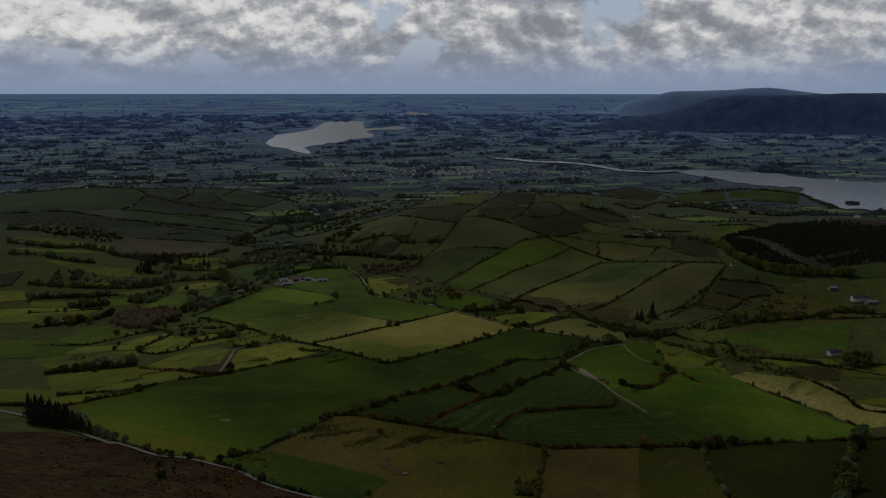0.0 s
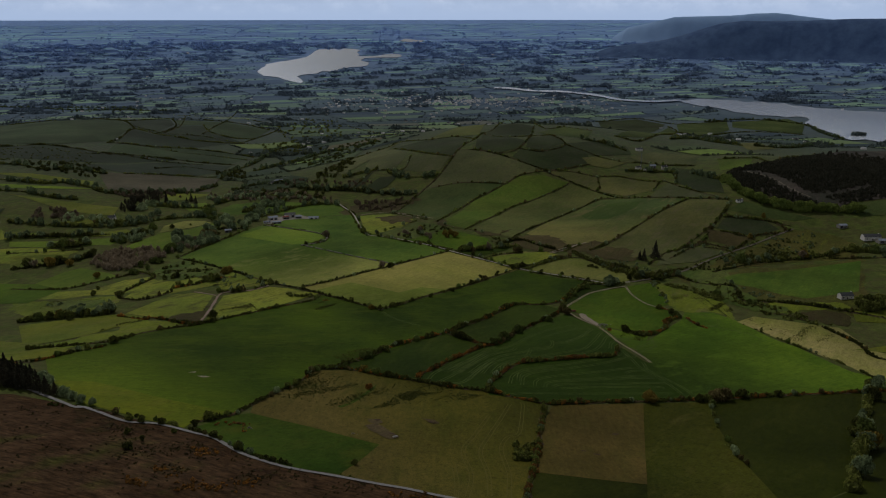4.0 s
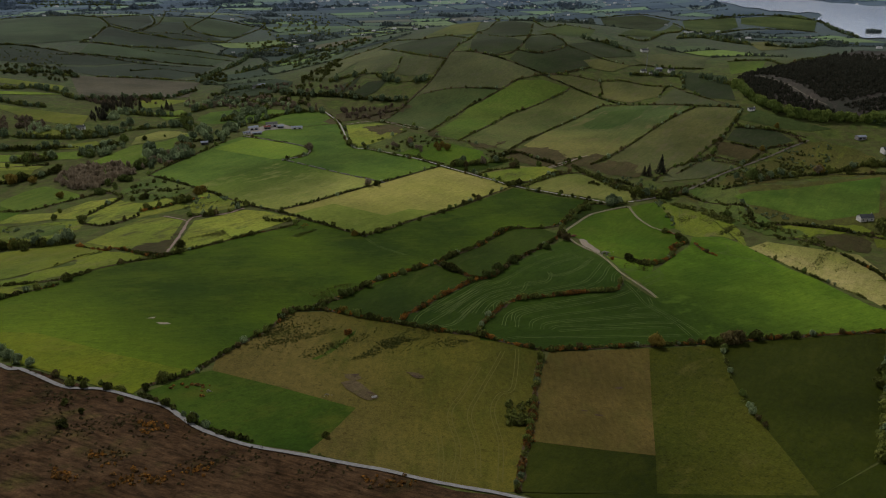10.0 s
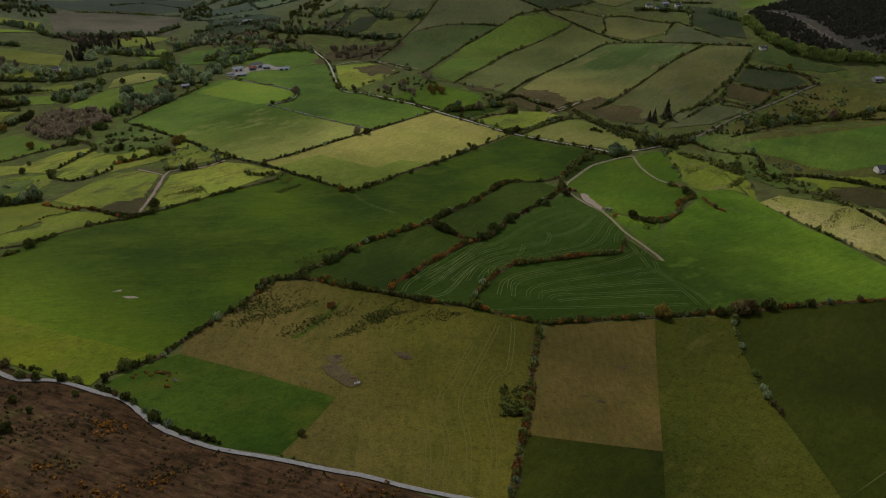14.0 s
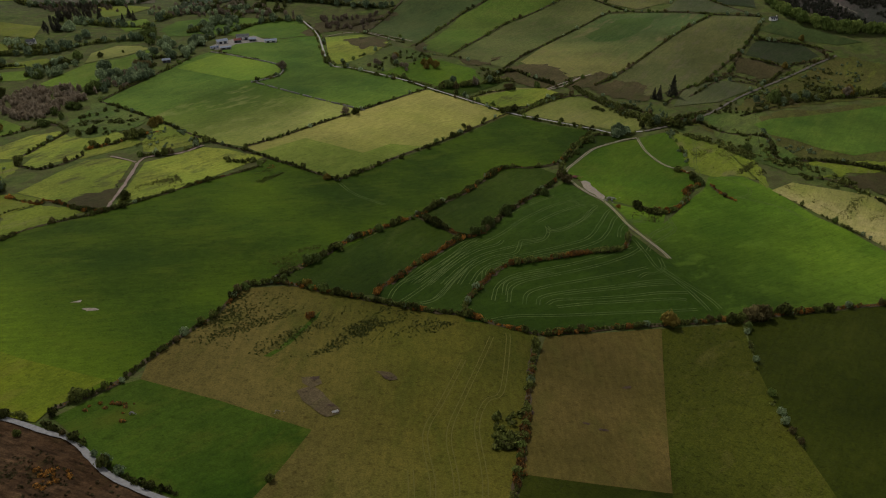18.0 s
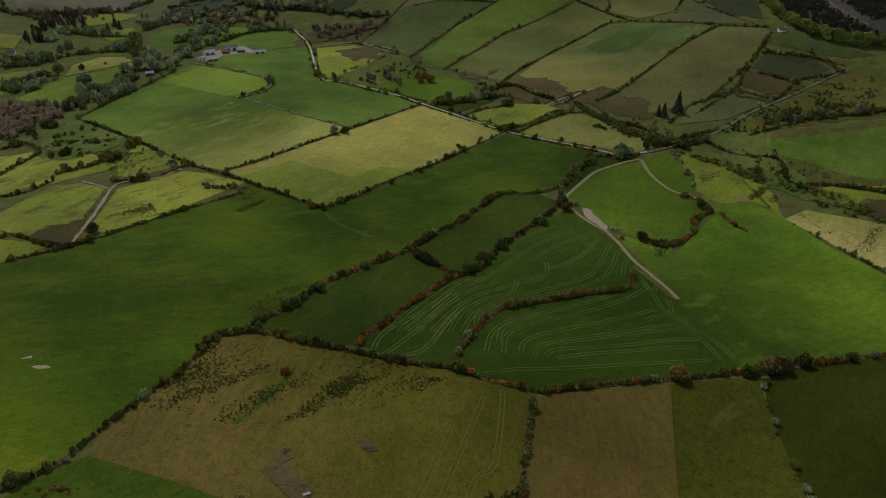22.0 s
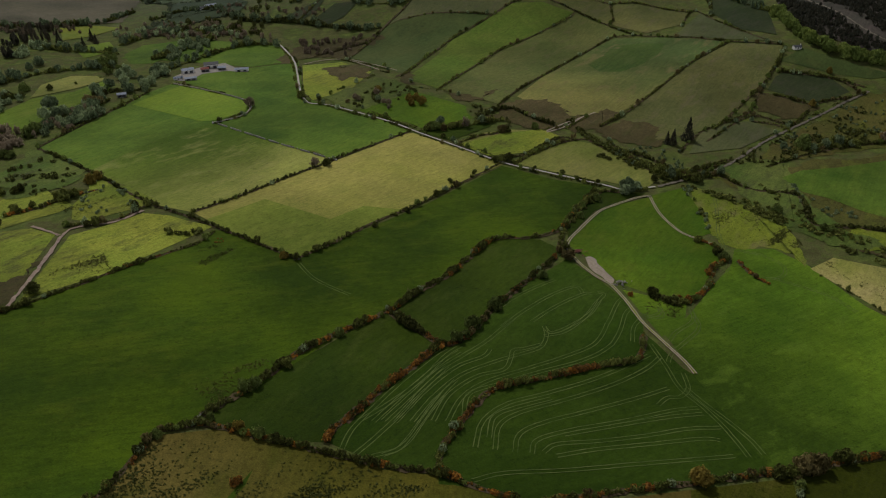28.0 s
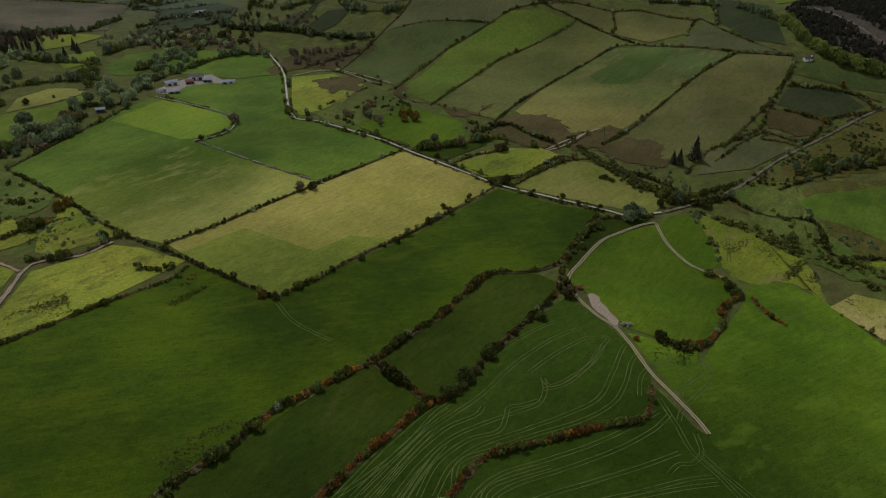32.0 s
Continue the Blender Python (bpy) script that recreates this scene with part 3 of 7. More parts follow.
RISES += [(-225, 60, 230, 85.6), (-113, 60, 230, 10.2), (0, 60, 230, -17.8), (113, 60, 230, 13.7), (225, 60, 230, 72.1), (-339, 330, 230, 60.2), (-169, 330, 230, -9.1), (0, 330, 230, -24.2), (169, 330, 230, -1.3), (339, 330, 230, 10.6)]
RISES += [(-435, 560, 230, -4.9), (-218, 560, 230, 10.8), (0, 560, 230, 31.6), (218, 560, 230, 7.5), (435, 560, 230, 0.8), (-536, 800, 255, -12.2), (-268, 800, 255, 31.0), (0, 800, 255, 8.4), (268, 800, 255, -16.9), (536, 800, 255, 44.0)]
RISES += [(-637, 1040, 303, 21.2), (-318, 1040, 303, 12.2), (0, 1040, 303, 0.2), (318, 1040, 303, -2.0), (637, 1040, 303, 37.2), (-738, 1280, 351, 40.9), (-369, 1280, 351, -13.3), (0, 1280, 351, 26.3), (369, 1280, 351, 14.9), (738, 1280, 351, 19.9)]
RISES += [(-800, 1700, 420, 49.1), (-250, 1750, 420, 0.2), (300, 1750, 420, 30.7), (850, 1700, 420, 26.3), (-1100, 2300, 500, 19.4), (-350, 2300, 500, 2.6), (400, 2300, 500, -10.5), (1100, 2250, 500, 3.1), (140, 1240, 150, 11.9), (150, 1385, 130, 50.2)]
RISES += [(-290, 1360, 180, -13.8), (-600, 1950, 220, 4.9), (-80, 1420, 160, 31.5), (400, 1420, 160, -9.8), (60, 1050, 110, 9.9), (330, 1050, 110, 25.4), (430, 950, 110, -34.0), (60, 590, 70, 7.8), (10, 620, 70, -5.7), (-110, 700, 80, -1.0)]
RISES += [(156, 914, 150, 1.2), (486, 937, 150, -3.6), (-133, 938, 150, -1.4), (-220, 1060, 150, 1.2), (411, 1069, 150, 30.7), (4, 1070, 150, 7.1), (-450, 1071, 150, 1.1), (277, 1148, 150, -39.4), (432, 1196, 150, -4.8), (-28, 1223, 150, -10.1)]
RISES += [(-425, 1232, 150, -0.3), (132, 1273, 150, -6.2), (558, 1294, 150, 22.3), (350, 1321, 150, 2.6), (67, 1400, 210, -31.4), (-85, 1432, 210, 9.6), (-613, 1435, 210, -12.3), (-298, 1458, 210, 5.1), (-416, 1474, 210, -1.5), (287, 1587, 210, 16.6)]
RISES += [(-243, 1781, 280, -4.1), (-752, 1818, 280, 18.8), (92, 1832, 280, 62.0), (-444, 1867, 280, -51.9), (-725, 2028, 280, 3.7), (600, 2040, 280, 11.7), (-234, 2132, 280, 10.5), (-1011, 2223, 280, 23.8), (957, 2470, 280, -0.8), (-150, 2725, 280, -0.2)]

REACH, FOLD = 3000.0, 1850.0


def land(x, y):
    """Height of the ground; past REACH the plain is folded nearer and rises to the horizon."""
    x, y = np.asarray(x, float), np.asarray(y, float)
    d = np.hypot(x, y - 30)
    u = np.clip(d - REACH, 0, 1803.0)
    z = np.where(d > REACH, 221 - 351 * np.minimum(d, 4803.0) / (REACH + u * FOLD / (FOLD - u)), -130.0)
    z = z + 230 / (1 + np.exp((y - 120) / 330))
    for cx, cy, r, h in RISES:
        z = z + h * np.exp(-((x - cx) ** 2 + (y - cy) ** 2) / (2 * r * r))
    return z


def land1(x, y):
    return float(land(x, y))


def fold(tx, ty):
    """A true place far off, brought to where it stands on the folded plain."""
    d = np.hypot(tx, ty - 30)
    s = np.maximum(d - REACH, 0)
    k = np.where(d > REACH, (REACH + FOLD * s / (FOLD + s)) / d, 1.0)
    return tx * k, 30 + (ty - 30) * k


def mesh_of(name, verts, faces, mat, smooth=False):
    """A mesh from arrays of corners and of faces that all have as many sides."""
    verts, faces = np.asarray(verts, np.float32), np.asarray(faces, np.int32)
    me = bpy.data.meshes.new(name)
    n, k = faces.shape
    me.vertices.add(len(verts))
    me.vertices.foreach_set("co", verts.ravel())
    me.loops.add(n * k)
    me.loops.foreach_set("vertex_index", faces.ravel())
    me.polygons.add(n)
    me.polygons.foreach_set("loop_start", np.arange(0, n * k, k, dtype=np.int32))
    if smooth:
        me.polygons.foreach_set("use_smooth", np.ones(n, bool))
    me.update(calc_edges=True)
    me.materials.append(mat)
    return me


def part(name, bm, mat, parent=None, label=""):
    """Links a bmesh, or a mesh, as one object under a thing."""
    if isinstance(bm, bmesh.types.BMesh):
        me = bpy.data.meshes.new(name)
        bm.to_mesh(me)
        bm.free()
        me.materials.append(mat)
    else:
        me = bm
    ob = new(name, me)
    if parent:
        ob.parent = parent
    return tagged(ob, label)


# the ground: rings that widen towards the horizon
radii = np.concatenate([[1.0], np.geomspace(40, 4803, 250)])
bearings = np.radians(np.concatenate([np.arange(-44, 44.01, 0.35), np.arange(48, 316, 4.0)]))
gx = np.outer(radii, np.sin(bearings))
gy = 30 + np.outer(radii, np.cos(bearings))
gv = np.stack([gx, gy, land(gx, gy)], -1).reshape(-1, 3)
nb = len(bearings)
ii, jj = np.meshgrid(np.arange(len(radii) - 1), np.arange(nb), indexing="ij")
kk = (jj + 1) % nb
gf = np.stack([ii * nb + jj, ii * nb + kk, (ii + 1) * nb + kk, (ii + 1) * nb + jj], -1).reshape(-1, 4)[:, ::-1]
tagged(new("ground", mesh_of("ground", gv, gf, material("rough_ground", build_ground), True)), "rough grass and scrub of a wide farmed valley", "ground", kind="structure")

FIELDS = []


def sheet(name, pts, mat, lift, step):
    """A patch of the land's surface with the given outline."""
    bm = bmesh.new()
    bm.faces.new([bm.verts.new((x, y, 0)) for x, y in pts])
    bmesh.ops.triangulate(bm, faces=bm.faces[:])
    xs, ys = [p[0] for p in pts], [p[1] for p in pts]
    for axis, vals in ((0, xs), (1, ys)):
        for c in np.arange(min(vals) + step * 0.37, max(vals), step):
            at = Vector((0, 0, 0))
            at[axis] = c
            no = Vector((0, 0, 0))
            no[axis] = 1
            bmesh.ops.bisect_plane(bm, geom=bm.verts[:] + bm.edges[:] + bm.faces[:], plane_co=at, plane_no=no)
    co = np.array([v.co[:2] for v in bm.verts])
    for v, z in zip(bm.verts, land(co[:, 0], co[:, 1])):
        v.co.z = z + lift
    bmesh.ops.recalc_face_normals(bm, faces=bm.faces[:])
    if sum(f.normal.z for f in bm.faces) < 0:
        bmesh.ops.reverse_faces(bm, faces=bm.faces[:])
    for f in bm.faces:
        f.smooth = True
    return part(name, bm, mat)


def ragged(pts, sway):
    """An outline broken up by uneven growth."""
    rng = np.random.default_rng(int(abs(pts[0][0]) + pts[0][1]))
    p = along(list(pts) + [pts[0]], 3.0, False)[:-1]
    k = np.convolve(rng.normal(0, 1, len(p) + 4), np.ones(5) / 2.2, "valid")
    a = np.convolve(rng.normal(0, 1, len(p) + 4), np.ones(5) / 2.2, "valid")
    return [(x + sway * i, y + sway * j) for (x, y), i, j in zip(p, k, a)]


def field(style, pts):
    mat = material("moor", build_moor) if style == "moor" else GRAVEL if style == "gravel" else CONCRETE if style == "yard" else grass(style + "_grass", **GRASS[style])
    far = max(p[1] for p in pts)
    over = style in ("meadow2", "limesoft", "paledark", "gravel", "heath", "limegrass", "scrub", "yard", "hillspring2", "farmgreen", "trampled") or len(pts) < 7
    ob = sheet("field", ragged(pts, {"heath": 4.2, "scrub": 2.2, "gravel": 0.5, "brown": 0.6, "rough": 2.4, "wild": 2.5, "trampled": 0.9}.get(style, 1.2)) if style in ("heath", "scrub", "gravel", "brown", "rough", "wild", "trampled") else pts, mat, (0.30 if over else 0.12) + 0.0006 * len(FIELDS) + 0.0004 * max(0, far - 600), 14 if far < 900 else 22)
    FIELDS.append(np.array(pts, float))
    return tagged(ob, SAY[style], "field", kind="structure")


def inside(x, y, poly):
    x, y = np.asarray(x, float), np.asarray(y, float)
    hit = np.zeros(x.shape, bool)
    for (ax, ay), (bx, by) in zip(poly, np.roll(poly, -1, 0)):
        cross = (ay > y) != (by > y)
        hit ^= cross & (x < (bx - ax) * (y - ay) / (by - ay + 1e-12) + ax)
    return hit


def along(pts, step, curve=True):
    """Places at even steps along a line of points, rounded at its bends."""
    p = np.array(pts, float)
    if curve and len(p) > 2:
        q = np.vstack([2 * p[0] - p[1], p, 2 * p[-1] - p[-2]])
        out = []
        for i in range(1, len(q) - 2):
            t = np.linspace(0, 1, 8, endpoint=False)[:, None]
            out.append(0.5 * (2 * q[i] + (q[i + 1] - q[i - 1]) * t + (2 * q[i - 1] - 5 * q[i] + 4 * q[i + 1] - q[i + 2]) * t ** 2 + (3 * q[i] - q[i - 1] - 3 * q[i + 1] + q[i + 2]) * t ** 3))
        p = np.vstack(out + [p[-1:]])
    s = np.concatenate([[0], np.cumsum(np.hypot(*np.diff(p, axis=0).T))])
    u = np.arange(0, s[-1] + 1e-6, step)
    return np.stack([np.interp(u, s, p[:, 0]), np.interp(u, s, p[:, 1])], -1)


def ribbon(name, pts, width, mat, lift, step=3.0, wander=0.12, offset=0.0):
    """A strip laid on the land along a line, its edges a little uneven."""
    p = along(pts, step)
    d = np.gradient(p, axis=0)
    n = np.stack([-d[:, 1], d[:, 0]], -1) / (np.hypot(*d.T)[:, None] + 1e-9)
    rng = np.random.default_rng(len(p))
    rows = []
    for k in (-0.5, 0.0, 0.5):
        w = width * (k + (rng.normal(0, wander, len(p)) * 0.5 if k else 0))
        e = p + n * (w + offset)[:, None] if np.ndim(w) else p + n * (w + offset)
        rows.append(np.column_stack([e, land(e[:, 0], e[:, 1]) + lift + (0.03 if k == 0 else 0)]))
    m = len(p)
    v = np.vstack(rows)
    f = [(r * m + i, r * m + i + 1, (r + 1) * m + i + 1, (r + 1) * m + i) for r in (0, 1) for i in range(m - 1)]
    return mesh_of(name, v, np.array(f)[:, ::-1], mat, True)


VERGES = []


def road(style, pts):
    w, mat, label, cat = {
        "lane": (2.4, TARMAC, "narrow grey tarmac lane along the moor", "lane"),
        "road": (1.9, PALE_ROAD, "pale country road between hedges", "road"),
        "track": (2.1, GRAVEL, "pale gravel farm track with a grassy middle", "track"),
        "sand": (2.0, SAND, "bare brown earth track through rough pasture", "track"),
        "lane2": (1.5, GRAVEL, "pale stony lane beside a wall", "lane"),
        "lane3": (2.4, RUBBLE, "brownish unpaved lane across rough ground", "lane"),
    }[style]
    ob = tagged(new("road", ribbon("road", pts, w, mat, 0.5 + 0.0007 * max(0, max(q[1] for q in pts) - 600), wander=0.3 if style in ("lane3", "sand") else 0.06)), label, cat, kind="structure")
    if style in ("road", "lane2"):
        p = along(pts, 12.0)
        d = np.gradient(p, axis=0)
        side = np.stack([-d[:, 1], d[:, 0]], -1) / (np.hypot(*d.T)[:, None] + 1e-9)
        for k in (-2.7, 2.7):
            VERGES.append([(float(x), float(y)) for x, y in p + side * k])
    if style == "track":
        tagged(new("track_verge", ribbon("track_verge", pts, 0.75, grass("rough_grass", **GRASS["rough"]), 0.52 + 0.0007 * max(0, max(q[1] for q in pts) - 600), wander=0.3)), "grassy strip down the middle of the track", "verge", kind="structure")
    return ob


# ---- plants ----
def leaf_cloud(n, size, seed, shape="round"):
    """n small leaf-clump quads over a unit body that stands on the origin; returns corners (n, 4, 3)."""
    rng = np.random.default_rng(seed)
    d = rng.normal(size=(n, 3))
    d /= np.linalg.norm(d, axis=1)[:, None]
    lob = 1 + 0.22 * np.sin(3 * d[:, 0] + seed) * np.cos(4 * d[:, 1] + 2 * seed) + 0.15 * np.sin(7 * d[:, 2] + seed)
    r = rng.uniform(0.55, 1.0, n) ** 0.5 * lob
    c = d * r[:, None]
    if shape == "cone":
        h = rng.uniform(0, 1, n) ** 1.4
        a = rng.uniform(0, 2 * np.pi, n)
        ring = (1 - h) * (0.75 + 0.25 * np.sin(h * 40 + a)) * rng.uniform(0.6, 1, n)
        c = np.stack([np.cos(a) * ring, np.sin(a) * ring, h * 2 - 1], -1)
    c[:, 2] = (c[:, 2] + 1) / 2
    u = rng.normal(size=(n, 3))
    u /= np.linalg.norm(u, axis=1)[:, None]
    out = d + 0.38 * rng.normal(size=(n, 3))      # leaves face outwards, more or less
    if shape == "cone":
        out = np.stack([c[:, 0], c[:, 1], 0.35 + 0 * c[:, 2]], -1) + 0.3 * rng.normal(size=(n, 3))
    out /= np.linalg.norm(out, axis=1)[:, None] + 1e-9
    u = u - out * (u * out).sum(1)[:, None]
    u /= np.linalg.norm(u, axis=1)[:, None] + 1e-9
    v = np.cross(out, u)
    s = size * rng.uniform(0.6, 1.4, n)[:, None]
    return np.stack([c - u * s - v * s * 0.6, c + u * s - v * s * 0.4, c + u * s * 0.8 + v * s * 0.7, c - u * s * 0.7 + v * s * 0.5], 1)


CLOUDS = {k: [leaf_cloud(n, s, 11 * i + n) for i in range(6)] for k, (n, s) in {"tree": (150, 0.17), "fine": (60, 0.27), "mid": (26, 0.40), "coarse": (10, 0.62)}.items()}


def clumps(name, centres, sizes, heights, mat, grain, seed):
    """Many leafy clumps in one mesh."""
    rng = np.random.default_rng(seed)
    centres, sizes, heights = np.asarray(centres, float), np.asarray(sizes, float), np.asarray(heights, float)
    which, turn = rng.integers(0, 6, len(centres)), rng.uniform(0, 6.28, len(centres))
    z = land(centres[:, 0], centres[:, 1])
    out = []
    for k in range(6):
        m = which == k
        if not m.any():
            continue
        c = CLOUDS[grain][k][None] * np.stack([sizes[m], sizes[m], heights[m]], -1)[:, None, None, :]
        co, si = np.cos(turn[m])[:, None, None], np.sin(turn[m])[:, None, None]
        x, y = c[..., 0] * co - c[..., 1] * si, c[..., 0] * si + c[..., 1] * co
        out.append(np.stack([x + centres[m, 0][:, None, None], y + centres[m, 1][:, None, None], c[..., 2] + z[m][:, None, None] + 0.1], -1).reshape(-1, 3))
    v = np.vstack(out)
    return mesh_of(name, v, np.arange(len(v)).reshape(-1, 4), mat)


HEDGES = []
TREE_SPOTS, FAR_TREES, BELT = [], [], []


def hedge(style, pts):
    seed = 100 + len(HEDGES)
    HEDGES.append(pts)
    rng = np.random.default_rng(seed)
    near = min(p[1] for p in pts) < 640
    grain = "fine" if near else "mid"
    p = along(pts, 1.1 if near else 2.0)
    n = len(p)
    if style == "wall":
        VERGES.append([(a + 1.2, b + 1.2) for a, b in pts])
        return stone_wall(pts)
    p = p + rng.normal(0, 0.5, (n, 2))
    s = np.convolve(rng.normal(0, 1, n + 8), np.ones(9) / 3, "valid")
    big = {"hedge": 0.85, "sparse": 0.8, "verge": 0.72, "gorse": 1.1}.get(style, 1.3)
    h = np.clip(1.7 + 0.7 * s + rng.normal(0, 0.35, n), 0.7, 4.4) * big
    w = np.clip(1.05 + 0.32 * s + rng.normal(0, 0.2, n), 0.5, 2.2) * big
    keep = np.ones(n, bool)
    gorse = np.zeros(n, bool)
    if style in ("gorse", "gorseonly"):
        g = np.convolve(rng.normal(0, 1, n + 8), np.ones(9) / 3, "valid")
        gorse = g + rng.normal(0, 0.8, n) > (0.15 if style == "gorse" else -0.9)
    if style in ("hedge", "bushy") and near:      # a few flowering gorse bushes
        g = np.convolve(rng.normal(0, 1, n + 8), np.ones(9) / 3, "valid")
        gorse = g + rng.normal(0, 0.8, n) > 1.35
    if style in ("sparse", "verge"):
        keep = np.convolve(rng.normal(0, 1, n + 8), np.ones(9) / 3, "valid") > 0.1
        h *= 0.8
    if style == "trees":
        h, w = h * 1.5, w * 1.5
        for q in along(pts, 8.0):
            if rng.random() < 0.58:
                (TREE_SPOTS if q[1] < 930 else FAR_TREES).append((q[0] + rng.normal(0, 3), q[1] + rng.normal(0, 3), rng.uniform(5.0, 11.0)))
    if style == "belt":
        for q in along(pts, 6.0):
            BELT.append((q[0] + rng.normal(0, 2), q[1] + rng.normal(0, 2), rng.uniform(9, 13)))
    h[gorse] *= 0.75
    label = {"hedge": "overgrown dark green field hedge", "gorse": "dark hedge bank with rust-orange flowering gorse", "gorseonly": "line of rust-orange flowering gorse bushes",
             "bushy": "tall bushy hedge of willow and hawthorn", "sparse": "gappy line of low hedge bushes", "verge": "low scrubby bank along the road", "belt": "bushy foot of a belt of broadleaved trees", "trees": "tall dark hedgerow of shrubs and small trees"}[style]
    top = tagged(new("hedge"), label, "hedge", "field hedges")
    top.location = (pts[0][0], pts[0][1], land1(*pts[0]))
    inv = Matrix.Translation(-top.location)
    if style in ("hedge", "gorse", "bushy", "gorseonly"):
        o = part("bank", ribbon("bank", pts, 2.6 * big, BANK, 0.34 + 0.0005 * max(0, max(q[1] for q in pts) - 600), 3.0, 0.35), None, top, "bare brown earth bank")
        o.matrix_parent_inverse = inv
    green = keep & ~gorse
    for mask, name, mat in ((green, "foliage", LEAF), (gorse & keep, "gorse", LEAF_GORSE)):
        at = np.flatnonzero(mask)
        if not len(at):
            continue
        # one part for each unbroken run
        for run in np.split(at, np.flatnonzero(np.diff(at) > (6 if style == "sparse" else 4000)) + 1):
            o = part(name, clumps(name, p[run], w[run], h[run], mat, grain, seed), None, top, "rust-orange gorse in flower" if name == "gorse" else "")
            o.matrix_parent_inverse = inv
            tagged(o, kind="stuff")
    if style != "gorseonly":
        spots = along(pts, 7.0 if near else 11.0)
        spots = spots[rng.random(len(spots)) < (0.3 if style == "sparse" else 0.12 if style == "verge" else 0.45)]
        pick = rng.integers(0, 4, len(spots))
        for k, mat in enumerate((LEAF_TREE, LEAF_FRESH, LEAF_RUSSET, LEAF)):
            at = spots[pick == k]
            if len(at):
                r = rng.uniform(1.0, 2.1, len(at)) * (1.0 if near else 1.2)
                o = part("bushes", clumps("bushes", at + rng.normal(0, 0.6, at.shape), r, r * rng.uniform(1.5, 2.2, len(at)), mat, "tree" if near else "fine", seed + k), None, top, ("leafy green bushes", "fresh green hawthorn bushes", "russet budding bushes", "dark thorn bushes")[k])
                o.matrix_parent_inverse = inv
                tagged(o, kind="stuff")
    return top


def stone_wall(pts):
    """A low dry wall of separate stones."""
    rng = np.random.default_rng(len(pts) * 7)
    p = along(pts, 0.9)
    box = np.array([(x, y, z) for z in (0, 1) for x, y in ((-1, -1), (1, -1), (1, 1), (-1, 1))], float)
    quad = np.array([(0, 1, 5, 4), (1, 2, 6, 5), (2, 3, 7, 6), (3, 0, 4, 7), (4, 5, 6, 7)])
    v, f = [], []
    for i, (x, y) in enumerate(p):
        if math.sin(i * 0.35) + 0.6 * rng.normal() > 0.55:
            continue
        for lay in range(2):
            a = rng.uniform(0, 6.28)
            b = box * (rng.uniform(0.35, 0.6), rng.uniform(0.3, 0.5), rng.uniform(0.45, 0.65)) + rng.normal(0, 0.05, (8, 3))
            r = np.column_stack([b[:, 0] * math.cos(a) - b[:, 1] * math.sin(a) + x + rng.normal(0, 0.1), b[:, 0] * math.sin(a) + b[:, 1] * math.cos(a) + y, b[:, 2] + land1(x, y) + 0.3 + 0.5 * lay])
            f.append(quad + 8 * len(v))
            v.append(r)
    return tagged(new("stone_wall", mesh_of("stone_wall", np.vstack(v), np.vstack(f), STONE)), "low tumbled grey stone field wall", "wall", "stone walls")


def tube(bm, a, b, ra, rb, sides=6):
    a, b = Vector(a), Vector(b)
    q = (b - a).to_track_quat("Z", "Y")
    rings = []
    for c, r in ((a, ra), (b, rb)):
        rings.append([bm.verts.new(c + q @ Vector((math.cos(6.2832 * i / sides) * r, math.sin(6.2832 * i / sides) * r, 0))) for i in range(sides)])
    for i in range(sides):
        bm.faces.new((rings[0][i], rings[0][(i + 1) % sides], rings[1][(i + 1) % sides], rings[1][i]))
    bm.faces.new(rings[1])


def tree_thing(name, mat, label, seed, shape="round", n=420, wide=0.42, bare=0.18, group="trees"):
    """A tree one metre high: a tapered trunk with limbs, and a crown of many leaf clumps in lobes."""
    rng = np.random.default_rng(seed)
    top = tagged(new(name), label, "tree" if name != "bush" else "bush", group)
    bm = bmesh.new()
    if shape == "cone":
        tube(bm, (0, 0, -0.03), (0, 0, 0.9), 0.022, 0.004)
        q = leaf_cloud(n, 0.055, seed, "cone") * (wide * 0.6, wide * 0.6, 1.0 - bare)
        q[..., 2] += bare
    else:
        tube(bm, (0, 0, -0.03), (rng.normal(0, 0.01), 0, 0.45), 0.032, 0.018)
        lobes = []
        for i in range(7):
            a = 6.283 * i / 7 + rng.uniform(-0.4, 0.4)
            rr = wide * rng.uniform(0.35, 0.7)
            c = Vector((math.cos(a) * rr, math.sin(a) * rr, rng.uniform(bare + 0.12, 0.72)))
            lobes.append((c, rng.uniform(0.5, 0.75) * wide))
            tube(bm, (0, 0, 0.25 + 0.02 * i), c, 0.014, 0.004, 4)
        lobes.append((Vector((0, 0, 0.74)), wide * 0.62))
        lobes.append((Vector((0.04, 0.02, 0.5)), wide * 0.75))
        q = np.vstack([leaf_cloud(n // 9, 0.20, seed + 5 * i) * (2 * 0 + r, r, 2 * r * 0.9) * 1.0 + np.array([c.x, c.y, c.z - r * 0.9]) for i, (c, r) in enumerate(lobes)])
    part("trunk", bm, BARK, top)
    part("crown", mesh_of("crown", q.reshape(-1, 3), np.arange(q.size // 3).reshape(-1, 4), mat), None, top)
    return top


# ---- lakes, fields, lanes, hedges ----
WATERS = []


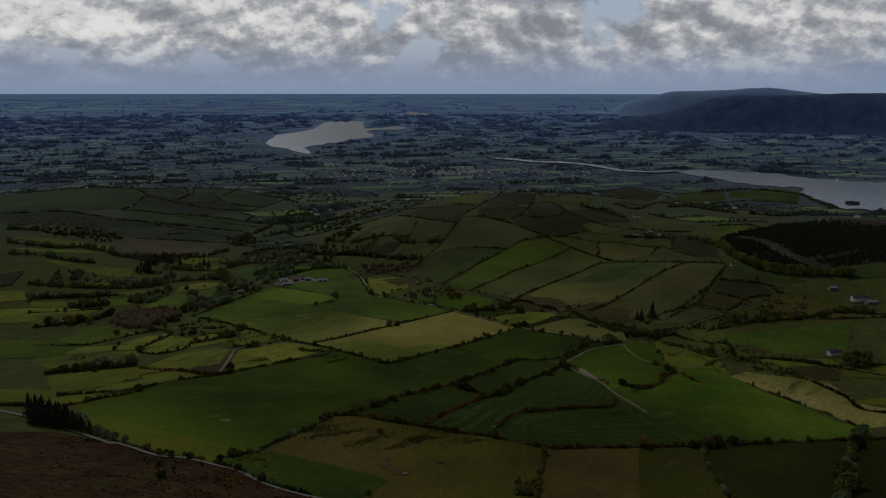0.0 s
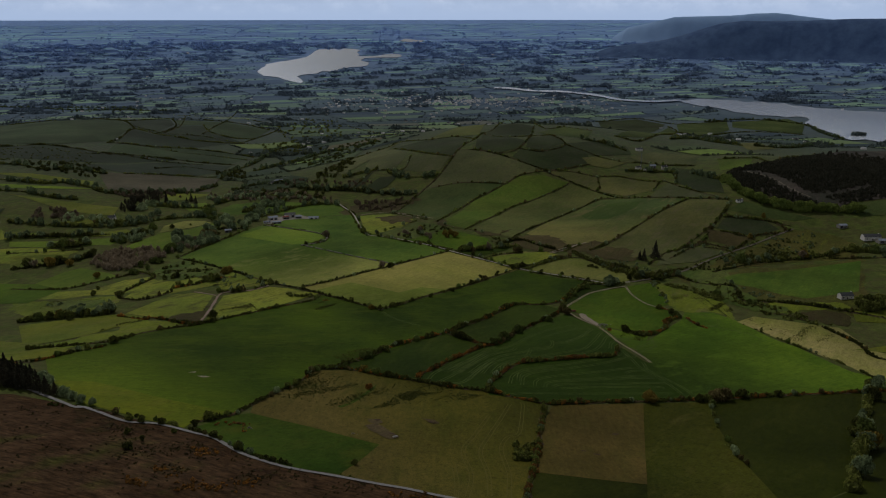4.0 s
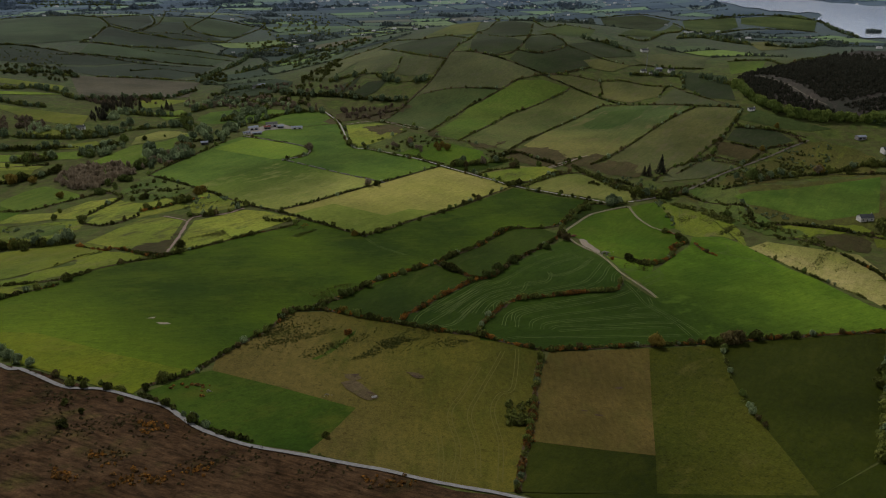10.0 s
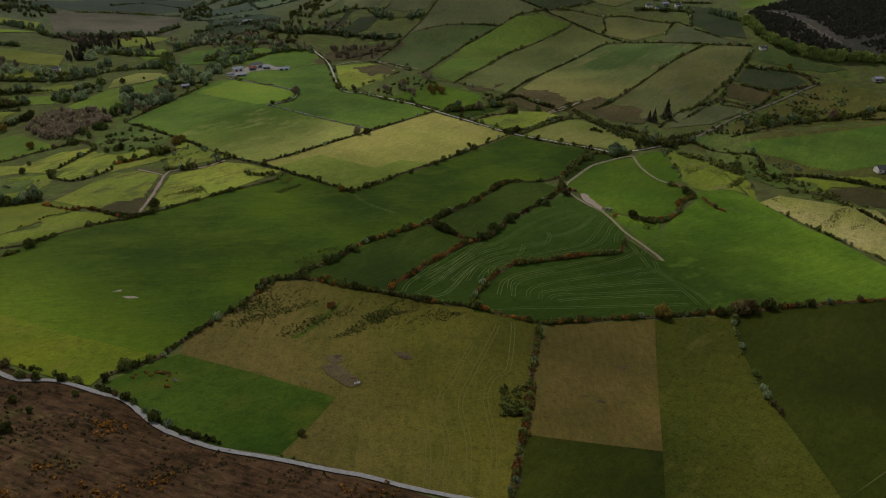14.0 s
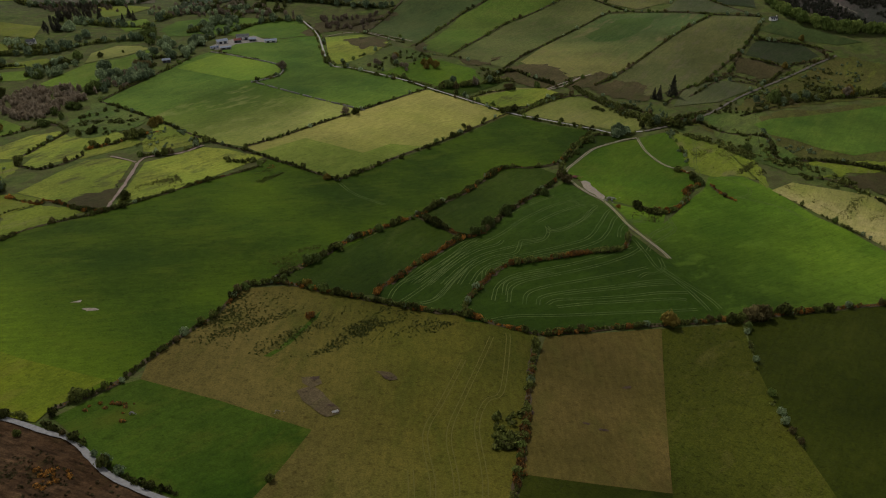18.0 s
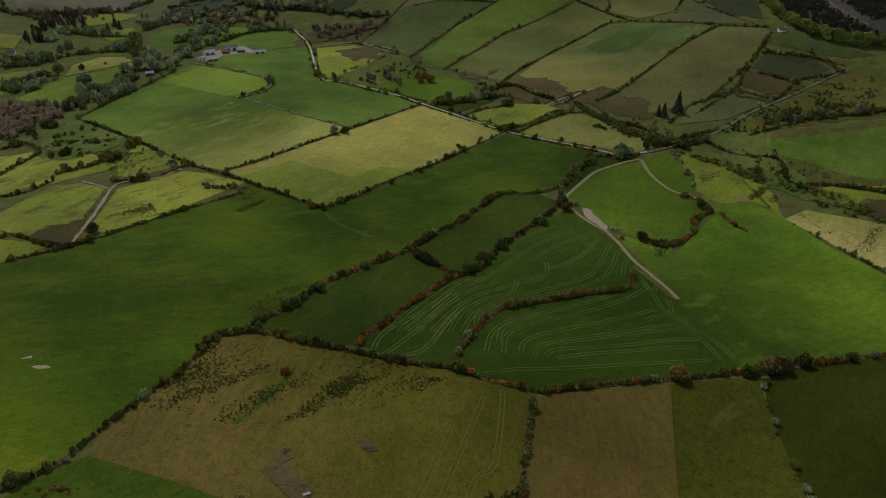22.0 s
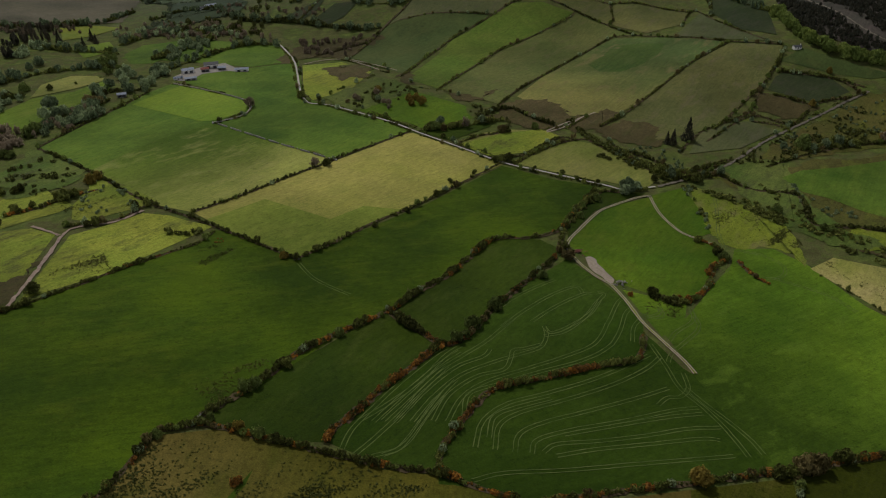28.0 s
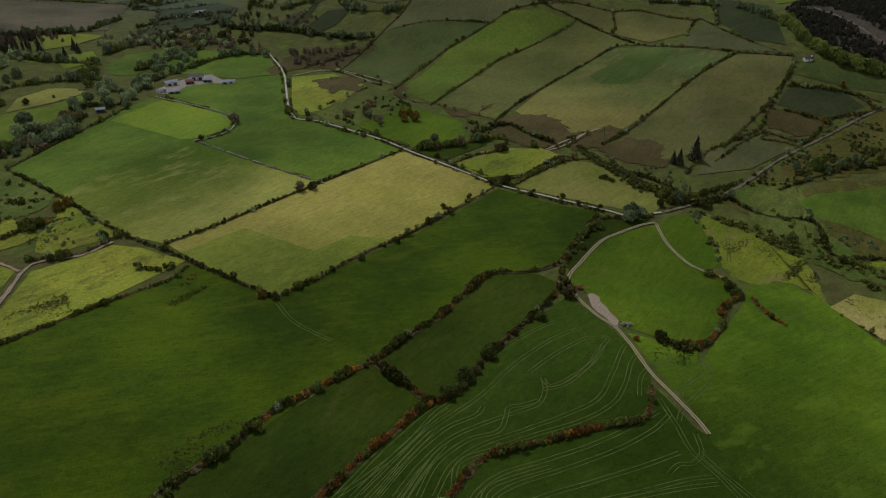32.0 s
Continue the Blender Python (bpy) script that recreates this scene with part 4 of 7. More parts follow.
def water(style, pts):
    WATERS.append((style, pts))
    if style == "lake":
        tagged(sheet("water", pts, WATER, 2.6, 60), "broad silvery lake under a cloudy sky", "lake", kind="structure")
    if style == "river":
        tagged(new("river", ribbon("river", pts, 36, WATER, 6.0, 20)), "silvery river by the town", "river", kind="structure")


water("lake", [(-903, 3951), (-899, 3996), (-897, 4028), (-881, 4062), (-890, 4092), (-823, 4154), (-765, 4193), (-705, 4250), (-690, 4290), (-674, 4348), (-659, 4377), (-612, 4392), (-548, 4408), (-464, 4408), (-432, 4392), (-447, 4355), (-428, 4319), (-442, 4298), (-404, 4292), (-338, 4306), (-279, 4338), (-258, 4349), (-208, 4332), (-201, 4303), (-233, 4283), (-270, 4281), (-336, 4277), (-396, 4263), (-416, 4222), (-368, 4185), (-373, 4132), (-406, 4109), (-457, 4094), (-511, 4056), (-521, 4000), (-590, 4004), (-609, 3957), (-643, 3942), (-669, 3927), (-696, 3889), (-672, 3844), (-646, 3785), (-653, 3746), (-699, 3779), (-740, 3811), (-776, 3855), (-826, 3872), (-855, 3879)])
water("lake", [(985, 3277), (1037, 3299), (1102, 3319), (1150, 3283), (1223, 3258), (1253, 3211), (1312, 3216), (1329, 3171), (1383, 3163), (1392, 3105), (1433, 3071), (1456, 3025), (1521, 3002), (1555, 2942), (1614, 2933), (1655, 2900), (1900, 3100), (2100, 2600), (1750, 2330), (1268, 2207), (1224, 2175), (1217, 2226), (1157, 2203), (1164, 2260), (1194, 2376), (1211, 2493), (1224, 2583), (1217, 2614), (1256, 2691), (1292, 2739), (1309, 2802), (1285, 2835), (1241, 2805), (1225, 2854), (1167, 2874), (1154, 2939), (1114, 2958), (1104, 3037), (1077, 3101), (1043, 3135), (1018, 3199)])
water("river", [(252, 3653), (329, 3636), (414, 3575), (501, 3555), (562, 3536), (630, 3488), (693, 3425), (738, 3347), (787, 3298), (872, 3259), (944, 3267), (1010, 3288)])
water("plantation", [(446, 1216), (434, 1137), (439, 1088), (468, 1049), (500, 1020), (518, 1012), (541, 1025), (585, 1032), (651, 1044), (1248, 1995), (1094, 1930), (965, 1866), (788, 1639), (602, 1317), (552, 1278), (504, 1257), (462, 1238)])
water("lake", [(-227, 4544), (-196, 4579), (-157, 4572), (-118, 4556), (-86, 4565), (-98, 4532), (-156, 4530)])
field("moor", [(-167, 385), (-150, 377), (-134, 372), (-115, 366), (-104, 362), (-89, 348), (-79, 342), (-64, 336), (-43, 333), (-23, 329), (-11, 327), (1, 322), (15, 316), (39, 314), (120, 250), (130, 120), (-60, 60), (-330, 80), (-420, 330), (-218, 398), (-193, 390), (-177, 387)])
field("lush", [(-120, 380), (-105, 402), (-101, 422), (-85, 463), (-78, 496), (-64, 508), (-46, 530), (-15, 576), (9, 602), (39, 640), (56, 672), (71, 691), (112, 707), (144, 768), (152, 788), (122, 798), (85, 821), (26, 743), (-20, 692), (-48, 661), (-106, 687), (-109, 668), (-123, 652), (-140, 632), (-149, 620), (-166, 598), (-182, 576), (-211, 552), (-232, 504), (-255, 501), (-214, 429), (-185, 399), (-192, 432), (-146, 413), (-110, 403)])
field("limesoft", [(-192, 432), (-146, 413), (-110, 403), (-120, 380), (-121, 371), (-135, 374), (-151, 380), (-168, 387), (-182, 391), (-188, 404), (-214, 429)])
field("emerald", [(-98, 406), (-65, 396), (-28, 382), (-35, 357), (-42, 336), (-64, 338), (-80, 345), (-90, 350), (-104, 364), (-117, 375), (-104, 400)])
field("olive", [(-98, 406), (-100, 421), (-85, 462), (-77, 494), (-56, 500), (-30, 493), (-11, 489), (11, 482), (33, 480), (51, 473), (68, 467), (63, 456), (58, 426), (54, 403), (49, 377), (45, 358), (39, 326), (37, 318), (17, 317), (1, 324), (-11, 328), (-23, 331), (-42, 336), (-35, 357), (-28, 382), (-65, 396)])
field("hay", [(71, 465), (131, 478), (100, 355), (49, 363), (55, 398), (61, 432)])
field("dark", [(49, 363), (100, 355), (91, 322), (38, 318)])
field("pasture", [(131, 478), (175, 487), (166, 441), (162, 412), (160, 383), (158, 357), (154, 324), (91, 322), (100, 355)])
field("dark", [(176, 486), (199, 495), (225, 500), (254, 507), (282, 514), (280, 516), (293, 519), (256, 454), (220, 397), (195, 355), (154, 324), (158, 357), (160, 383), (162, 412), (166, 441)])
field("crop", [(33, 480), (35, 496), (46, 518), (55, 532), (63, 537), (81, 544), (109, 556), (131, 565), (140, 589), (144, 581), (152, 560), (156, 555), (162, 529), (167, 498), (168, 491), (145, 485), (106, 475), (72, 466), (53, 472), (33, 475)])
field("crop2", [(-12, 496), (-5, 510), (6, 529), (17, 544), (31, 564), (37, 569), (49, 579), (63, 605), (86, 637), (112, 669), (118, 661), (128, 643), (138, 621), (142, 599), (140, 589), (131, 565), (109, 556), (81, 544), (63, 537), (55, 532), (46, 518), (35, 496), (33, 480), (11, 485)])
field("deep", [(-64, 508), (-50, 531), (-36, 548), (-22, 564), (-6, 586), (8, 603), (25, 581), (37, 569), (17, 544), (-5, 510), (-13, 496), (-24, 495), (-46, 500), (-59, 504)])
field("deep", [(8, 603), (25, 629), (46, 659), (66, 689), (78, 699), (100, 695), (110, 684), (107, 673), (86, 641), (66, 608), (49, 579), (37, 569), (25, 581)])
field("lushlit", [(149, 601), (168, 607), (191, 639), (215, 671), (224, 691), (249, 691), (262, 671), (275, 624), (287, 603), (303, 554), (319, 535), (308, 517), (282, 514), (237, 508), (217, 504), (192, 497), (168, 491), (167, 498), (156, 555), (155, 568)])
field("spring", [(116, 690), (129, 714), (146, 742), (158, 753), (188, 769), (189, 741), (195, 715), (203, 704), (212, 695), (212, 681), (202, 666), (192, 646), (174, 624), (163, 629), (154, 631), (140, 640), (132, 659), (123, 679)])
field("spring", [(189, 771), (218, 786), (219, 752), (216, 713), (204, 706), (195, 717), (189, 741)])
field("rough", [(218, 786), (242, 778), (264, 741), (268, 691), (262, 671), (249, 691), (224, 691), (216, 700), (216, 713), (219, 752)])
field("pale", [(-124, 712), (-85, 763), (-44, 815), (11, 886), (87, 826), (37, 763), (14, 732), (-7, 712), (-37, 671), (-49, 656), (-85, 679), (-114, 703)])
field("paledark", [(-113, 702), (-83, 738), (-36, 712), (-16, 735), (14, 732), (-7, 712), (-37, 672), (-49, 658), (-85, 679)])
field("farmlush", [(-282, 839), (-263, 908), (-243, 989), (-229, 1024), (-181, 995), (-147, 966), (-135, 945), (-138, 917), (-158, 897), (-194, 849), (-219, 787)])
field("meadow", [(-219, 787), (-194, 849), (-158, 897), (-101, 853), (-59, 825), (-44, 817), (-85, 763), (-124, 712), (-153, 723), (-207, 774)])
field("farmlush", [(-222, 1028), (-202, 1083), (-165, 1086), (-118, 1115), (-92, 973), (-63, 948), (-7, 907), (11, 889), (-28, 840), (-45, 818), (-101, 853), (-158, 897), (-138, 917), (-135, 945), (-148, 970), (-181, 995)])
field("farmlush", [(-319, 1124), (-297, 1193), (-239, 1211), (-157, 1193), (-122, 1115), (-166, 1090), (-207, 1103), (-248, 1113)])
field("brown", [(-634, 1462), (-546, 1500), (-416, 1483), (-387, 1322), (-470, 1293), (-535, 1271)])
field("spring", [(-64, 958), (-17, 1014), (23, 987), (62, 956), (62, 916), (23, 905), (-8, 913)])
field("rough2", [(53, 863), (94, 893), (126, 903), (140, 889), (105, 849), (76, 840)])
field("pale2", [(94, 827), (121, 862), (153, 879), (180, 864), (218, 817), (200, 800), (158, 796), (116, 817)])
field("tan", [(262, 666), (282, 679), (342, 647), (343, 595), (383, 560), (313, 537), (308, 562), (286, 609)])
field("heath", [(301, 688), (362, 687), (353, 649), (331, 665)])
field("limegrass", [(374, 689), (464, 686), (436, 643), (363, 660)])
field("gravel", [(124, 673), (127, 676), (130, 671), (131, 663), (134, 653), (137, 646), (134, 641), (131, 642), (129, 649), (126, 658), (124, 666)])
field("gravel", [(-150, 465), (-146, 469), (-145, 467), (-149, 464)])
field("gravel", [(-143, 459), (-136, 462), (-135, 460), (-140, 458)])
field("yard", [(-236, 1047), (-230, 1069), (-216, 1093), (-198, 1107), (-177, 1080), (-168, 1089), (-165, 1068), (-189, 1072), (-210, 1059), (-216, 1032), (-227, 1031)])
field("limegrass", [(-377, 570), (-280, 526), (-233, 501), (-245, 481), (-261, 471), (-339, 513)])
field("spring", [(-544, 825), (-403, 773), (-358, 734), (-369, 691), (-494, 746)])
field("rough2", [(-616, 939), (-486, 929), (-418, 902), (-433, 865), (-578, 879)])
field("rough2", [(-687, 1015), (-572, 1016), (-534, 974), (-648, 955)])
field("rough", [(307, 716), (374, 712), (375, 692), (307, 691)])
field("limegrass", [(329, 598), (421, 619), (395, 578)])
field("scrub", [(260, 828), (315, 841), (302, 774), (305, 725), (322, 689), (287, 692), (258, 746)])
field("lushlit", [(139, 634), (150, 630), (163, 625), (174, 626), (168, 609), (157, 592), (149, 587), (144, 608)])
field("deep", [(118, 697), (120, 721), (139, 764), (153, 782), (172, 777), (187, 775), (159, 755), (144, 744), (128, 717)])
field("emerald", [(-56, 432), (-51, 440), (-44, 459), (-37, 478), (-38, 469), (-47, 443), (-53, 432)])
field("meadow2", [(-246, 950), (-234, 979), (-218, 1014), (-180, 988), (-147, 962), (-137, 945), (-139, 923), (-160, 902), (-169, 900)])
field("hillgreen", [(-64, 1124), (-28, 1236), (-10, 1255), (25, 1265), (61, 1262), (108, 1253), (84, 1228), (54, 1193), (23, 1134), (-1, 1058), (-24, 1079), (-44, 1101)])
field("hillolive", [(-26, 1241), (-2, 1296), (24, 1367), (34, 1410), (57, 1398), (103, 1358), (143, 1323), (175, 1301), (133, 1281), (110, 1255), (61, 1264), (25, 1267), (-10, 1257)])
field("hillspring", [(3, 1038), (54, 1188), (110, 1256), (134, 1279), (174, 1283), (209, 1262), (163, 1214), (106, 1155), (64, 1067), (37, 1004)])
field("hillsoft", [(43, 998), (68, 1068), (110, 1156), (158, 1206), (211, 1260), (244, 1232), (273, 1193), (245, 1191), (222, 1167), (182, 1114), (138, 1049), (110, 998), (93, 966)])
field("hillyellow", [(113, 989), (148, 1061), (185, 1117), (224, 1166), (249, 1190), (299, 1171), (350, 1103), (310, 1064), (278, 1028), (228, 965), (195, 935), (155, 937), (125, 970)])
field("hillyellow2", [(190, 912), (227, 961), (277, 1024), (311, 1061), (351, 1095), (398, 1069), (377, 1029), (350, 990), (316, 949), (275, 900), (221, 878)])
field("hillspring2", [(202, 1098), (244, 1163), (272, 1158), (296, 1140), (277, 1099), (252, 1071), (229, 1058), (208, 1067)])
field("hillyellow2", [(178, 1296), (219, 1301), (261, 1287), (257, 1247), (248, 1232), (229, 1249), (210, 1269)])
field("hillyellow2", [(265, 1287), (300, 1289), (352, 1245), (333, 1206), (288, 1195), (254, 1231)])
field("hillolive", [(336, 1200), (363, 1237), (375, 1128), (397, 1079), (354, 1109), (314, 1165)])
field("hilldark", [(401, 1323), (442, 1255), (421, 1168), (403, 1100), (378, 1135), (375, 1235)])
field("hillolive", [(-94, 1606), (-60, 1481), (-64, 1418), (-75, 1368), (-114, 1376), (-133, 1419), (-121, 1588)])
field("hillolive", [(-53, 1430), (-12, 1413), (20, 1381), (3, 1327), (-35, 1332), (-61, 1355)])
field("hilldark", [(-160, 1307), (-114, 1373), (-123, 1317), (-144, 1270)])
field("hilldark", [(-128, 1273), (-101, 1332), (-68, 1330), (-84, 1282), (-104, 1258)])
field("hilldark", [(-93, 1629), (-39, 1670), (32, 1664), (68, 1532), (32, 1415), (24, 1385), (-33, 1463)])
field("hillolive", [(-217, 1439), (-170, 1572), (-111, 1691), (-84, 1744), (-120, 1508), (-169, 1381)])
field("hilldark", [(74, 1519), (125, 1517), (159, 1438), (139, 1385), (104, 1365), (65, 1400)])
field("hilldark", [(91, 1641), (133, 1774), (171, 1849), (210, 1743), (183, 1562), (130, 1512), (81, 1525)])
field("hilldark", [(169, 1480), (224, 1578), (232, 1449), (182, 1376), (154, 1389)])
field("hilldark", [(171, 1369), (229, 1432), (264, 1399), (259, 1347), (211, 1311), (179, 1302), (147, 1323), (126, 1346), (143, 1377)])
field("hillsoft", [(-25, 1681), (35, 1837), (142, 2643), (200, 2666), (83, 1637), (32, 1664)])
field("hillyellow2", [(248, 1365), (280, 1382), (325, 1363), (289, 1328), (257, 1334)])
field("hilldark", [(232, 1449), (313, 1551), (360, 1514), (351, 1431), (282, 1392), (251, 1383)])
field("hillolive", [(340, 1406), (401, 1465), (468, 1418), (434, 1327), (389, 1349), (355, 1367)])
field("hillgreen", [(202, 1624), (276, 1734), (327, 1681), (296, 1575), (230, 1581)])
field("heath", [(-143, 1107), (-128, 1182), (-70, 1207), (-31, 1210), (-65, 1129), (-106, 1127)])
field("hazegreen", [(-1361, 2316), (-1239, 2274), (-1114, 2283), (-1002, 2285), (-901, 2234), (-799, 2059), (-758, 1819), (-820, 1731), (-928, 1706), (-1000, 1705)])
field("hazedark", [(-784, 2031), (-716, 1985), (-668, 2000), (-599, 1999), (-541, 2018), (-593, 1889), (-664, 1830), (-742, 1806)])
field("hazedark", [(-719, 2018), (-729, 2185), (-685, 2291), (-628, 2160), (-554, 2095), (-507, 2053), (-603, 2015)])
field("hazedark", [(-821, 2118), (-874, 2226), (-831, 2437), (-746, 2221), (-723, 2013)])
field("hazegreen", [(-733, 2219), (-808, 2421), (-669, 2468), (-497, 2314), (-504, 2132), (-552, 2117), (-627, 2174), (-690, 2307)])
field("hazedark", [(-979, 1670), (-907, 1668), (-851, 1695), (-772, 1678), (-709, 1664), (-636, 1687), (-569, 1697), (-642, 1583), (-730, 1537), (-840, 1541), (-904, 1540)])
field("hazegreen", [(-734, 1786), (-659, 1816), (-586, 1868), (-498, 1878), (-449, 1841), (-459, 1729), (-563, 1713), (-641, 1700), (-712, 1686)])
field("hazedark", [(-712, 1521), (-635, 1565), (-565, 1683), (-449, 1693), (-441, 1579), (-477, 1517), (-592, 1484)])
field("limegrass", [(-800, 1393), (-725, 1400), (-657, 1380), (-604, 1369), (-588, 1332), (-651, 1346), (-748, 1370)])
field("meadow2", [(-747, 1300), (-671, 1294), (-619, 1300), (-572, 1295), (-618, 1278), (-694, 1269)])
field("hillgreen", [(417, 1757), (743, 2549), (721, 2385), (439, 1654), (366, 1639)])
field("hillgreen", [(1009, 2704), (1231, 2774), (1221, 2623), (1097, 2369), (1027, 2424), (952, 2550)])
field("hillyellow2", [(681, 1790), (781, 1925), (743, 1727), (629, 1595)])
field("hillspring", [(482, 1357), (536, 1338), (494, 1253), (451, 1256)])
field("hilldark", [(551, 2721), (704, 2795), (758, 2634), (418, 1818)])
field("hillgreen", [(795, 2633), (990, 2705), (913, 2466), (720, 2176), (730, 2386)])
field("rough2", [(-111, 1096), (-69, 1108), (-34, 1064), (-47, 1007), (-69, 973), (-82, 965), (-94, 990)])
field("heath", [(-84, 1084), (-62, 1098), (-36, 1075), (-34, 1048), (-60, 1033), (-80, 1056)])
field("scrub", [(-76, 970), (-47, 1005), (-27, 1047), (-5, 1032), (15, 998), (-3, 975), (-26, 944), (-45, 935)])
field("spring", [(-20, 936), (3, 952), (28, 959), (54, 963), (67, 926), (53, 912), (24, 894), (5, 912)])
field("deep", [(16, 888), (52, 904), (78, 919), (82, 907), (52, 876), (47, 869)])
field("pale2", [(54, 868), (75, 891), (99, 901), (123, 900), (134, 895), (106, 870), (86, 854), (73, 844)])
field("pale2", [(95, 831), (127, 865), (152, 877), (169, 872), (192, 851), (211, 825), (212, 811), (189, 784), (170, 792), (133, 814), (110, 825)])
field("heath", [(77, 932), (97, 964), (137, 978), (155, 958), (164, 926), (131, 909), (101, 916)])
field("heath", [(45, 991), (80, 985), (93, 999), (77, 964), (54, 970)])
field("heath", [(-6, 1049), (11, 1064), (9, 1014), (1, 1021)])
field("heath", [(150, 921), (194, 953), (203, 937), (171, 905), (153, 898)])
field("heath", [(169, 898), (204, 929), (231, 902), (228, 872), (192, 871)])
field("heath", [(339, 971), (354, 967), (377, 947), (383, 942), (362, 922), (341, 916), (330, 937)])
field("hillolive", [(314, 915), (331, 895), (287, 860), (241, 850), (262, 891), (291, 911)])
field("hilldark", [(351, 977), (367, 1002), (381, 1012), (418, 999), (427, 970), (401, 956), (385, 953)])
field("hillgreen", [(383, 1034), (415, 1059), (437, 1033), (463, 1008), (482, 991), (455, 990), (425, 1003)])
field("scrub", [(-284, 772), (-284, 838), (-271, 826), (-222, 789), (-222, 751), (-244, 740), (-256, 738), (-270, 755)])
field("rough2", [(-219, 782), (-208, 779), (-188, 760), (-155, 732), (-160, 718), (-172, 708), (-185, 695), (-196, 698), (-205, 721), (-206, 750)])
field("rough2", [(-187, 674), (-170, 690), (-155, 709), (-137, 706), (-124, 699), (-106, 693), (-132, 650), (-151, 621), (-173, 599), (-177, 589), (-182, 628)])
field("rough2", [(-249, 616), (-239, 661), (-231, 681), (-215, 685), (-196, 675), (-189, 620), (-185, 585), (-201, 594), (-221, 600)])
field("heath", [(-210, 609), (-197, 618), (-193, 642), (-185, 596), (-196, 587)])
field("rough2", [(-411, 743), (-350, 726), (-324, 721), (-305, 752), (-284, 758), (-266, 738), (-267, 716), (-279, 697), (-289, 692), (-311, 699), (-334, 694), (-392, 710)])
field("rough", [(-387, 702), (-328, 684), (-287, 688), (-275, 671), (-272, 633), (-293, 616), (-341, 624)])
field("scrub", [(-343, 684), (-318, 682), (-290, 673), (-287, 639), (-314, 638)])
field("rough2", [(-267, 741), (-237, 751), (-205, 721), (-209, 710), (-220, 700), (-233, 686), (-253, 679), (-261, 666), (-275, 676), (-276, 696)])
field("limegrass", [(-323, 594), (-291, 603), (-270, 612), (-247, 613), (-221, 599), (-231, 584), (-243, 555), (-257, 531), (-276, 515)])
field("rough", [(-237, 559), (-230, 581), (-220, 596), (-190, 582), (-200, 561), (-228, 531), (-242, 510), (-257, 483), (-271, 507), (-253, 531)])
field("springpale", [(-423, 764), (-406, 773), (-395, 810), (-382, 825), (-347, 799), (-320, 774), (-334, 757), (-348, 744), (-368, 742)])
field("springpale", [(-369, 907), (-359, 938), (-348, 975), (-317, 993), (-301, 1032), (-293, 1035), (-283, 995), (-293, 971), (-301, 925), (-310, 910), (-310, 893), (-330, 885)])
field("pale2", [(-351, 976), (-359, 1017), (-342, 1049), (-317, 1049), (-300, 1035), (-320, 1003)])
field("springpale", [(-532, 961), (-461, 952), (-404, 957), (-386, 938), (-390, 924), (-423, 926), (-454, 924), (-521, 940)])
field("limegrass", [(-554, 1002), (-447, 980), (-401, 1000), (-389, 985), (-402, 969), (-468, 967), (-541, 977)])
field("limegrass", [(-514, 1047), (-485, 1062), (-448, 1052), (-450, 1032), (-483, 1026)])
field("limegrass", [(-673, 1221), (-633, 1206), (-582, 1186), (-523, 1162), (-470, 1144), (-454, 1087), (-493, 1096), (-544, 1124), (-623, 1188)])
field("limegrass", [(-451, 1278), (-416, 1298), (-376, 1290), (-395, 1233), (-418, 1208)])
field("farmlush", [(-321, 1142), (-315, 1189), (-272, 1217), (-253, 1199), (-264, 1146), (-276, 1102), (-299, 1100)])
field("limegrass", [(-498, 898), (-453, 895), (-423, 889), (-415, 857), (-428, 848), (-471, 848)])
field("springpale", [(-391, 1172), (-361, 1206), (-335, 1159), (-358, 1122)])
field("hillgreen", [(521, 1004), (551, 1022), (606, 1031), (577, 977), (537, 979)])
field("dark", [(197, 355), (222, 397), (258, 454), (295, 519), (330, 520), (420, 560), (420, 350), (300, 250), (190, 210), (156, 240), (154, 324)])
field("dark", [(91, 322), (154, 324), (156, 240), (110, 262), (60, 305), (39, 317)])
field("wild", [(239, 809), (272, 829), (304, 818), (327, 827), (359, 833), (415, 845), (468, 852), (378, 667), (345, 691), (307, 709), (279, 722), (270, 765)])
field("wild", [(289, 835), (359, 904), (437, 965), (460, 965), (478, 944), (491, 910), (466, 861), (425, 859), (372, 851), (327, 838)])
field("farmgreen", [(298, 801), (318, 814), (351, 819), (405, 833), (464, 844), (406, 738), (373, 730), (349, 724), (332, 739), (317, 763), (303, 775)])
field("trampled", [(-37, 407), (-33, 411), (-28, 408), (-24, 403), (-20, 399), (-18, 394), (-22, 390), (-26, 393), (-29, 396), (-34, 401)])
field("trampled", [(-36, 419), (-30, 420), (-28, 415), (-31, 412), (-35, 413)])
field("trampled", [(-6, 428), (-1, 428), (1, 423), (-4, 420)])
road("lane", [(-300, 470), (-187, 389), (-177, 386), (-164, 379), (-148, 370), (-134, 372), (-115, 366), (-104, 362), (-89, 348), (-79, 342), (-64, 336), (-43, 333), (-23, 329), (-11, 327), (1, 323), (17, 319), (34, 315), (60, 303), (100, 270), (150, 215), (170, 120)])
road("road", [(-151, 1188), (-122, 1110), (-91, 969), (-63, 948), (-8, 909), (18, 885), (53, 855), (87, 826), (115, 812), (157, 790), (173, 781), (199, 787)])
road("lane3", [(199, 787), (243, 811), (271, 832), (321, 881), (406, 945), (446, 969)])
road("track", [(189, 771), (178, 767), (158, 753), (146, 742), (129, 715), (116, 690), (118, 669), (126, 649), (133, 639), (138, 621), (142, 599), (149, 580), (155, 564), (157, 555)])
